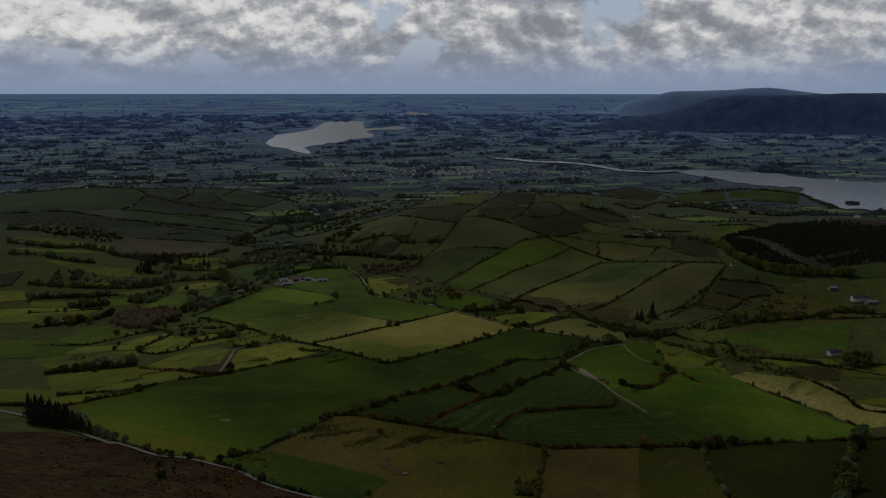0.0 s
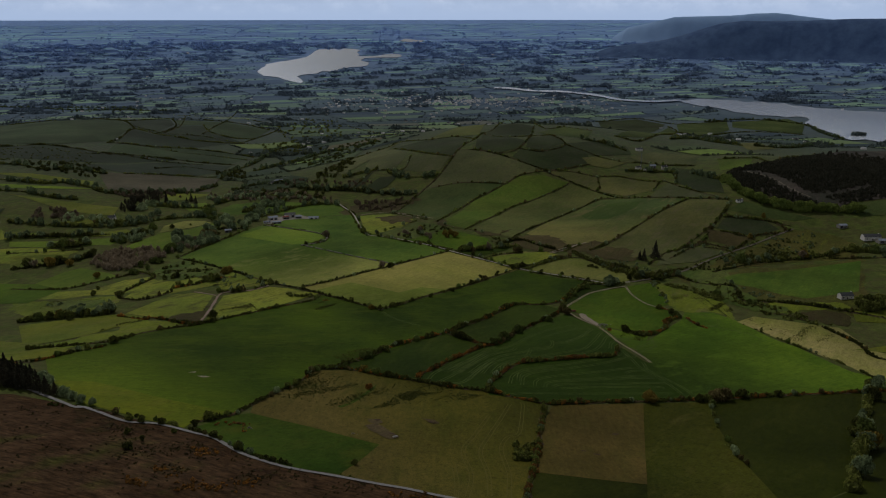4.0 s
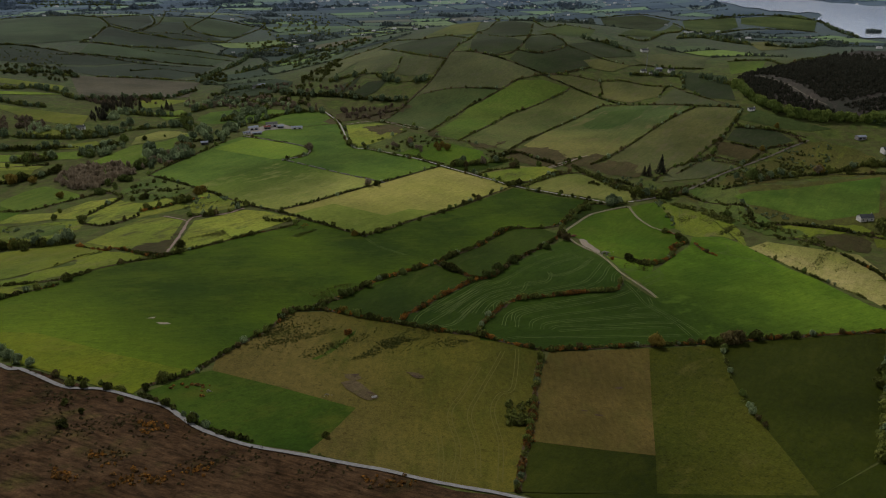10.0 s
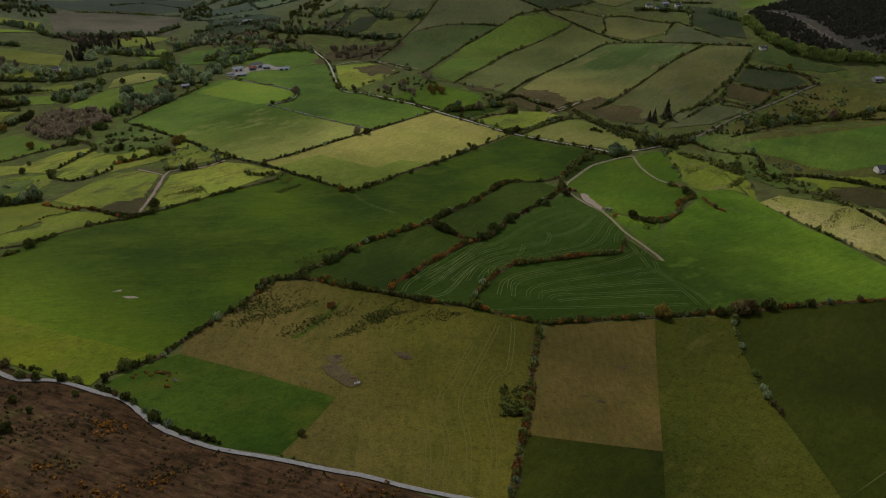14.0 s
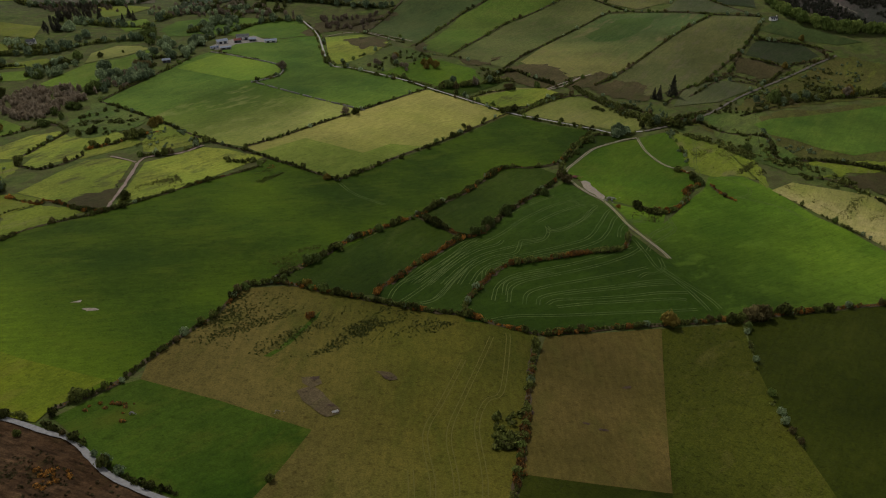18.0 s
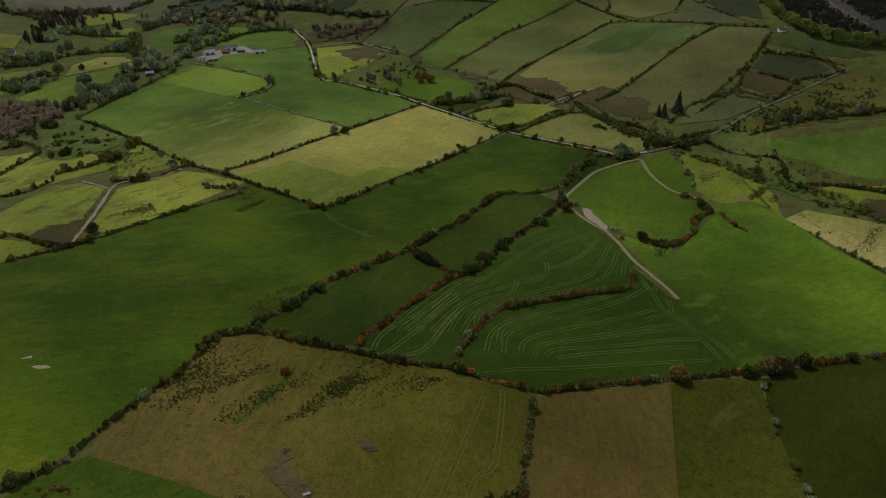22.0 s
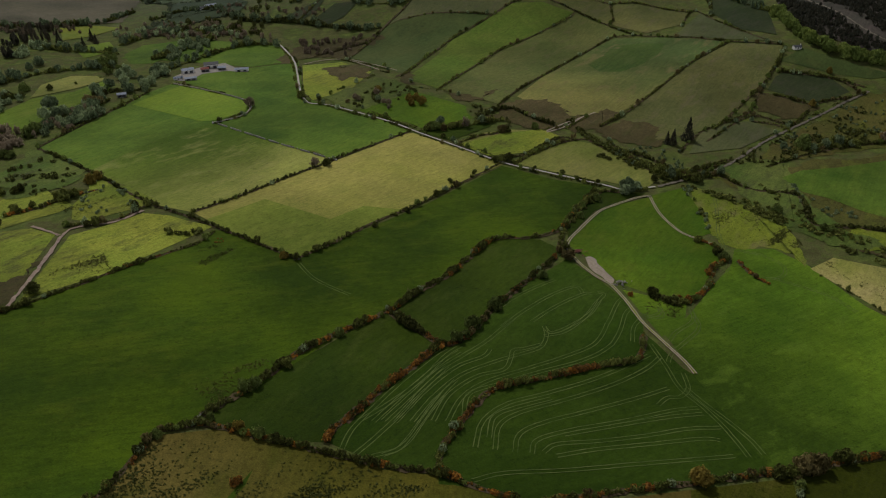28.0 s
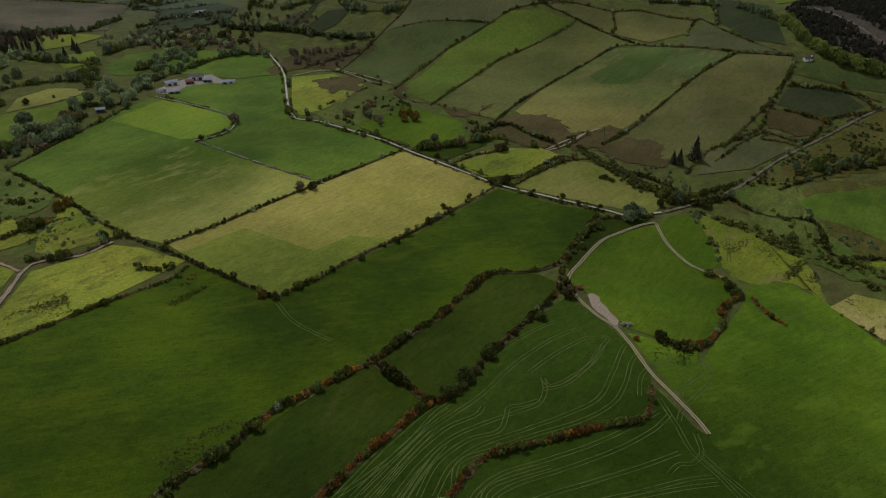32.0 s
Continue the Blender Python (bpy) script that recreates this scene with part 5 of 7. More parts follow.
road("track", [(189, 771), (189, 741), (195, 715), (203, 705), (213, 696)])
road("lane2", [(-228, 1021), (-181, 992), (-147, 966), (-136, 945), (-137, 919), (-158, 895)])
road("lane2", [(130, 896), (148, 910), (174, 941)])
road("lane2", [(-64, 1121), (-30, 1091), (-6, 1068)])
road("lane2", [(130, 899), (149, 918), (171, 936), (183, 946)])
road("lane2", [(-110, 1101), (-88, 1118), (-66, 1117), (-44, 1095), (-25, 1070)])
road("sand", [(-180, 584), (-183, 613), (-187, 644), (-191, 674), (-187, 686), (-168, 694), (-156, 713)])
road("sand", [(-216, 688), (-201, 679), (-191, 672)])
road("lane3", [(478, 1214), (487, 1143), (491, 1087), (503, 1052)])
hedge("hedge", [(-120, 380), (-111, 392), (-105, 402), (-100, 422), (-92, 446), (-85, 463), (-78, 496)])
hedge("gorse", [(-78, 496), (-62, 502), (-43, 498), (-23, 493), (-4, 488), (11, 484), (33, 481), (51, 473), (69, 467)])
hedge("bushy", [(-64, 508), (-47, 532), (-32, 559), (-15, 578), (9, 602), (24, 624), (39, 642), (56, 672), (71, 694), (94, 698), (115, 712), (122, 727), (136, 752), (151, 781)])
hedge("bushy", [(8, 603), (15, 590), (25, 580), (37, 569), (49, 579), (63, 605), (86, 640), (107, 673)])
hedge("gorseonly", [(-12, 497), (-10, 506), (-5, 511), (6, 529), (17, 544), (31, 564), (36, 569)])
hedge("gorse", [(33, 480), (35, 496), (46, 518), (55, 532), (63, 537), (81, 544), (109, 556), (131, 565), (140, 589)])
hedge("gorse", [(69, 467), (97, 474), (133, 482), (161, 488), (182, 493), (200, 497), (226, 503), (256, 509), (322, 518)])
hedge("gorse", [(66, 461), (60, 432), (55, 403), (50, 377), (45, 354), (40, 329), (38, 318)])
hedge("sparse", [(176, 484), (166, 441), (162, 412), (160, 383)])
hedge("trees", [(302, 528), (277, 484), (252, 444), (229, 406), (197, 355)])
hedge("gorse", [(203, 705), (212, 695), (214, 679), (202, 664), (193, 646), (175, 624), (165, 628)])
hedge("hedge", [(-282, 839), (-244, 806), (-206, 772), (-178, 744), (-153, 723), (-119, 701), (-85, 679), (-49, 656)])
hedge("hedge", [(-124, 712), (-104, 737), (-85, 763), (-56, 803), (-28, 840), (11, 886)])
hedge("hedge", [(-49, 656), (-37, 671), (-21, 692), (-7, 712), (14, 734), (37, 763), (79, 819), (87, 826)])
hedge("sparse", [(-91, 965), (-62, 943), (-34, 922), (-7, 905), (19, 881), (52, 852), (87, 823), (115, 808), (156, 787)])
hedge("sparse", [(-88, 977), (-53, 962), (-13, 921), (18, 894), (53, 866), (81, 840)])
hedge("hedge", [(-267, 505), (-224, 527), (-211, 552), (-195, 569), (-181, 580), (-166, 599), (-149, 621), (-140, 633), (-123, 653), (-109, 669), (-104, 686)])
hedge("wall", [(-158, 897), (-101, 853), (-59, 825), (-43, 815)])
hedge("wall", [(-228, 1019), (-180, 990), (-147, 965), (-135, 943), (-137, 917), (-158, 894)])
hedge("hedge", [(-283, 842), (-265, 911), (-252, 951), (-244, 995)])
hedge("hedge", [(372, 1012), (423, 993), (437, 963)])
hedge("hedge", [(263, 874), (317, 925), (349, 910), (388, 950), (437, 963)])
hedge("bushy", [(180, 880), (193, 831), (216, 811), (246, 822), (273, 839)])
hedge("bushy", [(249, 815), (266, 783), (297, 769), (290, 725), (320, 716), (350, 700), (405, 654)])
hedge("hedge", [(295, 822), (338, 847), (371, 859), (420, 866), (516, 839)])
hedge("hedge", [(53, 861), (76, 837), (105, 846), (139, 885), (153, 879)])
hedge("sparse", [(262, 666), (286, 609), (308, 562), (313, 537)])
hedge("trees", [(-254, 1069), (-231, 1126), (-197, 1184), (-151, 1188)])
hedge("sparse", [(-191, 384), (-152, 381), (-134, 376), (-119, 371), (-109, 366)])
hedge("sparse", [(-106, 365), (-91, 353), (-80, 345), (-60, 339), (-31, 333)])
hedge("gorseonly", [(-6, 509), (0, 519), (9, 534), (16, 546)])
hedge("belt", [(432, 1176), (423, 1114), (428, 1071), (446, 1040), (468, 1021), (544, 991)])
hedge("hedge", [(-317, 481), (-256, 468), (-243, 476), (-232, 499), (-220, 515)])
hedge("hedge", [(362, 687), (465, 688)])
hedge("hedge", [(329, 651), (338, 610), (339, 579), (386, 564)])
hedge("trees", [(325, 854), (367, 863), (437, 874), (478, 880), (542, 809)])
hedge("bushy", [(109, 678), (117, 711), (128, 737), (143, 762), (155, 778), (170, 777)])
hedge("sparse", [(218, 786), (219, 752), (216, 713)])
hedge("sparse", [(206, 795), (244, 817), (273, 839), (324, 887), (407, 950), (448, 974)])
hedge("gorse", [(221, 675), (223, 659), (229, 648)])
hedge("hedge", [(-65, 1116), (-30, 1234), (-2, 1296), (24, 1373), (34, 1414), (67, 1517), (90, 1654), (135, 1804), (252, 2718)])
hedge("hedge", [(-1, 1046), (23, 1122), (54, 1193), (86, 1232), (110, 1256), (133, 1281), (175, 1299)])
hedge("hedge", [(35, 1000), (64, 1067), (106, 1155), (153, 1203), (203, 1250), (212, 1264)])
hedge("hedge", [(92, 958), (111, 1001), (143, 1057), (183, 1118), (224, 1169), (247, 1193), (275, 1192)])
hedge("hedge", [(180, 911), (218, 953), (278, 1028), (310, 1064), (351, 1099)])
hedge("hedge", [(278, 900), (320, 952), (355, 995), (383, 1038), (400, 1066)])
hedge("hedge", [(174, 1298), (210, 1269), (244, 1234), (275, 1192), (299, 1171), (325, 1145), (352, 1102), (398, 1071)])
hedge("hedge", [(-10, 1255), (25, 1265), (61, 1262), (108, 1253)])
hedge("hedge", [(34, 1414), (62, 1395), (103, 1358), (143, 1323), (175, 1299)])
hedge("hedge", [(261, 1287), (257, 1243), (246, 1232)])
hedge("hedge", [(331, 1199), (352, 1245), (364, 1240), (376, 1132), (392, 1076)])
hedge("hedge", [(178, 1298), (219, 1303), (261, 1289), (300, 1292), (353, 1248)])
hedge("hedge", [(-95, 1620), (-33, 1456), (24, 1379)])
hedge("hedge", [(-51, 1438), (-61, 1358), (-114, 1373), (-145, 1274)])
hedge("hedge", [(90, 1654), (130, 1512), (182, 1546), (226, 1589)])
hedge("hedge", [(65, 1397), (104, 1365), (139, 1382), (169, 1480), (210, 1743)])
hedge("hedge", [(139, 1382), (181, 1373), (230, 1437), (226, 1589)])
hedge("hedge", [(230, 1437), (264, 1403), (281, 1385), (326, 1366), (355, 1367), (433, 1323)])
hedge("hedge", [(-24, 1669), (32, 1664), (75, 1538)])
hedge("hedge", [(200, 2666), (250, 2702), (220, 1770), (276, 1734), (329, 1691)])
hedge("hedge", [(-216, 1433), (-168, 1558), (-110, 1677), (-84, 1744), (-25, 1681)])
hedge("hedge", [(258, 1339), (211, 1309), (178, 1300)])
hedge("trees", [(-262, 1356), (-214, 1299), (-156, 1280), (-109, 1256), (-63, 1235), (-32, 1235)])
hedge("trees", [(-88, 1357), (-67, 1325), (-30, 1308), (0, 1309)])
hedge("trees", [(-166, 1361), (-129, 1377), (-108, 1383)])
hedge("trees", [(-298, 1801), (-257, 1872), (-200, 1839), (-151, 1914)])
hedge("trees", [(-262, 1583), (-226, 1695), (-186, 1714)])
hedge("trees", [(-414, 1482), (-420, 1629), (-413, 1741), (-415, 1924), (-391, 2014), (-334, 2013)])
hedge("trees", [(-377, 1593), (-350, 1681), (-313, 1739), (-297, 1832)])
hedge("trees", [(-353, 1334), (-317, 1381), (-265, 1372)])
hedge("trees", [(494, 1680), (621, 1842), (672, 1766)])
hedge("trees", [(566, 1876), (604, 1756), (668, 1724)])
hedge("trees", [(316, 1321), (360, 1311), (386, 1289), (370, 1216)])
hedge("trees", [(280, 1551), (318, 1521), (347, 1458)])
hedge("trees", [(914, 2708), (1108, 2762), (1215, 2608), (1179, 2434), (1146, 2217)])
hedge("trees", [(702, 1747), (802, 1803), (957, 1988), (1040, 2010)])
hedge("trees", [(412, 1270), (422, 1222), (429, 1180)])
hedge("bushy", [(-984, 1678), (-911, 1675), (-854, 1702), (-775, 1684), (-711, 1670), (-639, 1693), (-561, 1706), (-448, 1713)])
hedge("bushy", [(-754, 1804), (-661, 1823), (-589, 1875), (-500, 1886), (-439, 1854)])
hedge("bushy", [(-755, 1812), (-756, 1871), (-785, 2002), (-793, 2050), (-862, 2183), (-932, 2291)])
hedge("bushy", [(-715, 1998), (-668, 2000), (-599, 1999), (-505, 2045)])
hedge("bushy", [(-718, 2007), (-729, 2185), (-826, 2447)])
hedge("bushy", [(-793, 2050), (-715, 1998)])
hedge("bushy", [(-690, 2307), (-628, 2160), (-550, 2109), (-497, 2136)])
hedge("bushy", [(-1239, 2274), (-1166, 2388), (-1032, 2353), (-887, 2247), (-845, 2477), (-675, 2491), (-500, 2327)])
hedge("bushy", [(-594, 1476), (-516, 1506), (-426, 1505)])
hedge("trees", [(-846, 1476), (-784, 1475), (-729, 1447), (-680, 1473), (-615, 1453)])
hedge("trees", [(-772, 1345), (-672, 1315), (-636, 1334), (-574, 1301)])
hedge("trees", [(-716, 1245), (-662, 1242), (-602, 1208), (-553, 1195)])
hedge("trees", [(-570, 1290), (-531, 1264), (-477, 1284), (-414, 1315), (-395, 1395)])
hedge("trees", [(-1740, 3040), (-1508, 3000), (-1344, 2961), (-1179, 2965), (-980, 2931)])
hedge("trees", [(-1441, 3036), (-1228, 3035), (-1102, 2926)])
hedge("bushy", [(364, 1631), (437, 1644), (713, 2358), (748, 2567)])
hedge("bushy", [(702, 2123), (887, 2372), (1020, 2407), (1091, 2338)])
hedge("bushy", [(541, 2721), (708, 2811), (800, 2649), (995, 2720)])
hedge("bushy", [(484, 1363), (539, 1346), (558, 1292), (805, 1673)])
hedge("bushy", [(721, 2385), (702, 2123), (711, 1904)])
hedge("sparse", [(-75, 964), (-57, 1005), (-29, 1052)])
hedge("sparse", [(-24, 1068), (0, 1044), (17, 1008), (44, 1000), (69, 959)])
hedge("trees", [(24, 891), (52, 901), (76, 914), (94, 923)])
hedge("bushy", [(51, 864), (70, 883), (99, 897)])
hedge("bushy", [(95, 826), (117, 853), (143, 877), (162, 883)])
hedge("bushy", [(162, 883), (176, 861), (203, 845), (218, 820)])
hedge("trees", [(207, 810), (225, 800), (253, 809)])
hedge("bushy", [(83, 943), (104, 953), (121, 930), (138, 913)])
hedge("hedge", [(234, 853), (261, 891), (291, 912), (321, 935), (340, 968), (362, 1004), (384, 1035)])
hedge("bushy", [(376, 1013), (395, 1007), (422, 995), (445, 976)])
hedge("bushy", [(354, 967), (375, 953), (385, 941)])
hedge("hedge", [(315, 916), (337, 906), (341, 893)])
hedge("trees", [(-468, 844), (-424, 850), (-400, 863), (-395, 882)])
hedge("hedge", [(-422, 762), (-366, 738), (-347, 741), (-333, 755), (-314, 770)])
hedge("bushy", [(-314, 770), (-302, 782), (-278, 757), (-281, 732), (-287, 690)])
hedge("sparse", [(-267, 748), (-258, 750), (-233, 739), (-220, 734)])
hedge("hedge", [(-285, 686), (-273, 672), (-254, 665), (-239, 687), (-240, 698)])
hedge("gorse", [(-241, 706), (-226, 717), (-214, 735), (-199, 748)])
hedge("hedge", [(-195, 688), (-182, 691), (-169, 697), (-161, 712), (-156, 724)])
hedge("trees", [(-331, 608), (-316, 610), (-292, 614), (-269, 612), (-263, 623)])
hedge("gorse", [(-250, 606), (-225, 593), (-221, 599), (-193, 583), (-180, 581)])
hedge("sparse", [(-244, 558), (-238, 577), (-225, 594)])
hedge("trees", [(-461, 925), (-435, 924), (-418, 932)])
hedge("trees", [(-581, 1051), (-497, 1027), (-444, 1018), (-404, 1023), (-385, 1050), (-350, 1074), (-312, 1083)])
hedge("trees", [(-542, 979), (-471, 972), (-444, 972), (-412, 975)])
hedge("trees", [(-395, 937), (-383, 972), (-359, 982)])
hedge("trees", [(-295, 908), (-278, 933), (-273, 967)])
hedge("trees", [(-291, 977), (-278, 992), (-248, 998)])
hedge("trees", [(-462, 1044), (-429, 1042), (-393, 1040)])
hedge("trees", [(-281, 1118), (-264, 1146), (-256, 1190), (-238, 1219)])
hedge("sparse", [(-325, 1019), (-313, 1039), (-300, 1053)])
hedge("hedge", [(-505, 910), (-452, 907), (-414, 907)])
hedge("trees", [(-428, 1167), (-385, 1154), (-351, 1149), (-326, 1142)])
hedge("trees", [(-343, 1187), (-320, 1238), (-272, 1252), (-227, 1245)])
hedge("hedge", [(-832, 2112), (-718, 2031), (-622, 2071), (-517, 2043), (-423, 2060)])
hedge("hedge", [(-754, 1790), (-704, 1814), (-605, 1807), (-524, 1822), (-432, 1803)])
hedge("hedge", [(-747, 1640), (-670, 1667), (-579, 1662), (-504, 1675)])
hedge("hedge", [(-1106, 2888), (-872, 2715), (-717, 2687), (-555, 2538)])
hedge("hedge", [(-631, 2104), (-648, 2261), (-680, 2521), (-747, 2911)])
hedge("hedge", [(-709, 2043), (-732, 2241), (-872, 2715)])
hedge("hedge", [(-517, 2043), (-492, 2179), (-477, 2326)])
hedge("hedge", [(-568, 1568), (-523, 1627), (-448, 1597)])
hedge("hedge", [(-679, 2920), (-551, 2879), (-464, 2948)])
hedge("hedge", [(-290, 2505), (-185, 2275), (-92, 1987)])
hedge("hedge", [(-367, 2237), (-254, 2196), (-176, 2173)])
for line in VERGES:
    hedge("verge", line)

# ---- trees and bushes ----
KINDS = {
    "oak": ("tree", LEAF_TREE, "leafy green field tree", dict(n=760, wide=0.44)),
    "ash": ("tree", LEAF_TREE, "tall leafy green hedgerow tree", dict(n=760, wide=0.34, bare=0.25)),
    "thorn": ("tree", LEAF, "dark green thorn tree", dict(n=760, wide=0.48, bare=0.08)),
    "yellow": ("tree", LEAF_YELLOW, "tree in yellow young leaf", dict(n=760, wide=0.50, bare=0.08)),
    "russet": ("tree", LEAF_RUSSET, "broad russet-brown budding tree", dict(n=760, wide=0.62, bare=0.05)),
    "willow": ("bush", LEAF_GREY, "rounded grey-green willow bush", dict(n=760, wide=0.60, bare=0.0, group="bushes")),
    "bush": ("bush", LEAF, "dark green rounded hawthorn bush", dict(n=760, wide=0.60, bare=0.0, group="bushes")),
    "gorsebush": ("bush", LEAF_GORSE, "rust-orange flowering gorse bush", dict(n=300, wide=0.75, bare=0.0, group="bushes")),
    "spruce": ("conifer", LEAF_PINE, "dark green pointed spruce tree", dict(n=900, wide=0.62, bare=0.02, shape="cone")),
    "beech": ("tree", LEAF_FRESH, "fresh green rounded broadleaved tree", dict(n=760, wide=0.48, bare=0.03)),
    "twiggy": ("tree", LEAF_BARE, "grey-brown bare twiggy tree", dict(n=300, wide=0.40, bare=0.2)),
}
MODELS = {}


def plant(kind, x, y, height):
    """Sets out a tree or bush of a kind; the first of each of its three shapes is the model for the rest."""
    rng = random.Random(int(x * 13 + y * 7))
    key = (kind, rng.randrange(3))
    z = land1(x, y) + 0.2
    m = Matrix.Translation((x, y, z)) @ Matrix.Rotation(rng.uniform(0, 6.28), 4, "Z")
    wide = rng.uniform(0.9, 1.15)
    if key not in MODELS:
        name, mat, label, how = KINDS[kind]
        ob = tree_thing(name, mat, label, 31 * key[1] + len(kind) * 7, **how)
        ob.matrix_basis = m @ Matrix.Diagonal((height * wide, height * wide, height, 1))
        MODELS[key] = ob
        return ob
    s = MODELS[key].scale
    return copy_thing(MODELS[key], m @ Matrix.Diagonal((height * wide / s[0], height * wide / s[1], height / s[2], 1)))


for x, y, h in [(-114.8, 387.7, 4.0), (-117.7, 376.6, 3), (-89.8, 351.1, 4), (-104.8, 363.5, 3), (-141.7, 371.7, 3), (-132.5, 372.9, 3), (-147.4, 372.4, 3), (-37.0, 351.1, 2.5), (-140.6, 353.8, 2.5), (-132.4, 334.1, 3), (-131.4, 347.5, 2.2), (-122.8, 363.0, 2), (-72.3, 342.8, 2)]:
    plant("bush", x, y, h)
for x, y, h in [(181.5, 491.5, 6.5), (187.8, 492.6, 7.5)]:
    plant("russet", x, y, h)
for x, y, h in [(136.0, 482.2, 8), (-46.9, 500.4, 4), (-56.2, 656.9, 4), (421.1, 1005.5, 6), (382.0, 946.5, 6)]:
    plant("yellow", x, y, h)
for x, y, h in [(169.4, 487.7, 4.5), (175.3, 488.8, 4.5), (201.1, 497.6, 6), (227.8, 503.1, 4), (154.4, 629.6, 5), (210.6, 684.3, 5), (203.1, 701.3, 4), (-38.4, 668.6, 4), (-6.5, 705.3, 3), (14.1, 729.0, 3), (-94.4, 972.9, 6), (-36.3, 547.1, 4), (-49.2, 805.4, 5), (30.7, 565.3, 3), (20.2, 583.9, 3.5), (13.9, 593.4, 4), (114.1, 684.7, 4)]:
    plant("bush", x, y, h)
for x, y, h in [(176.1, 481.5, 3.5), (64.0, 605.5, 6), (51.5, 586.4, 6), (42.7, 572.6, 4.5), (47.4, 577.0, 4), (-51.1, 527.0, 4.5), (-47.5, 530.4, 4.5), (-15.5, 576.0, 4), (-38.5, 497.1, 4), (-77.5, 493.1, 3.5), (212.2, 677.8, 5), (93.7, 643.5, 4.5), (270.7, 742.9, 5), (296.3, 714.2, 4), (-59.9, 506.2, 3)]:
    plant("willow", x, y, h)
for x, y, h in [(112.9, 670.3, 5)]:
    plant("russet", x, y, h)
for x, y, h in [(196.7, 657.9, 3.5), (200.5, 664.4, 3), (174.8, 626.4, 3), (203.4, 667.7, 3), (-41.8, 469.3, 2.6), (-40.6, 470.9, 2.4), (142.0, 627.8, 2), (169.9, 627.2, 2.5)]:
    plant("gorsebush", x, y, h)
for x, y, h in [(-57.6, 801.7, 8), (-136.2, 944.8, 10), (-14.8, 955.2, 6)]:
    plant("twiggy", x, y, h)
for x, y, h in [(91.2, 831.9, 7), (85.4, 829.4, 6), (80.3, 827.9, 5), (62.3, 802.5, 3.5), (43.8, 783.5, 3.5)]:
    plant("thorn", x, y, h)
for x, y, h in [(-38.1, 962.8, 6), (-9.1, 940.8, 5)]:
    plant("twiggy", x, y, h)
for x, y, h in [(-20.6, 965.4, 6), (33.6, 903.0, 5), (171.6, 774.4, 8), (176.8, 776.3, 7)]:
    plant("oak", x, y, h)
for x, y, h in [(11.1, 954.5, 6), (20.1, 957.0, 7)]:
    plant("yellow", x, y, h)
for x, y, h in [(40.5, 892.8, 5), (91.6, 894.4, 6)]:
    plant("russet", x, y, h)
for x, y, h in [(120.9, 905.9, 5), (131.9, 732.8, 4), (292.4, 716.4, 4), (273.1, 747.2, 5), (148.6, 762.3, 5)]:
    plant("willow", x, y, h)
for x, y, h in [(247.8, 879.4, 20), (232.8, 869.8, 14), (228.4, 872.1, 11)]:
    plant("spruce", x, y, h)
for x, y, h in [(199.0, 797.6, 6), (208.3, 802.2, 6), (219.2, 805.7, 6), (226.7, 808.0, 6), (235.2, 813.7, 6), (242.0, 805.6, 5), (140.3, 797.6, 4), (130.7, 808.5, 4), (155.2, 792.9, 3.5)]:
    plant("thorn", x, y, h)
for x, y, h in [(385.8, 698.2, 11), (390.7, 692.7, 13), (399.5, 694.7, 12), (385.2, 687.1, 10), (390.8, 683.3, 10), (398.7, 688.5, 9)]:
    plant("thorn", x, y, h)
for x, y, h in [(305.3, 522.5, 10), (257.0, 448.9, 7), (229.0, 405.9, 6), (293.2, 511.3, 7), (492.6, 870.8, 9), (488.8, 881.6, 8)]:
    plant("oak", x, y, h)
for x, y, h in [(-236.9, 416.9, 15), (-231.3, 415.1, 16), (-225.8, 413.5, 15), (-219.8, 410.9, 15), (-214.6, 409.6, 14), (-208.9, 407.3, 12), (-202.2, 402.9, 10), (-197.3, 402.0, 8), (-250.1, 437.0, 15), (-242.9, 431.8, 15), (-237.8, 429.5, 15), (-230.6, 425.0, 14), (-224.3, 422.1, 13), (-217.6, 418.1, 12)]:
    plant("spruce", x, y, h)
for x, y, h in [(-192.5, 401.1, 6), (-185.8, 396.2, 5), (-179.3, 391.6, 5), (-172.6, 389.6, 4), (-210.4, 416.0, 9)]:
    plant("oak", x, y, h)
for x, y, h in [(-219.6, 524.6, 5), (-171.8, 589.5, 4)]:
    plant("bush", x, y, h)
for x, y, h in [(-253.6, 1006.7, 9), (-245.2, 987.3, 9), (-261.5, 1023.8, 9)]:
    plant("ash", x, y, h)
for x, y, h in [(-281.1, 890.1, 8), (-277.3, 895.8, 8), (-273.6, 901.7, 8), (-269.1, 905.4, 8), (-265.2, 911.5, 8), (-262.8, 922.2, 8), (-288.4, 1060.0, 10), (-277.3, 1044.7, 9), (-255.8, 1077.7, 8), (-260.0, 1067.4, 8), (-275.0, 1167.3, 8)]:
    plant("oak", x, y, h)
for x, y, h in [(-268.3, 1186.5, 9), (-263.4, 1197.7, 9), (-281.7, 1136.7, 8), (-286.3, 988.4, 7)]:
    plant("oak", x, y, h)
for x, y, h in [(-288.5, 956.3, 8), (-277.6, 950.7, 8)]:
    plant("russet", x, y, h)
for x, y, h in [(9, 968, 6), (15, 971, 6.5), (21, 967, 5), (-22, 993, 6)]:
    plant("yellow", x, y, h)
for x, y, h in [(-42, 966, 7), (-23, 982, 8), (-10, 952, 7)]:
    plant("twiggy", x, y, h)
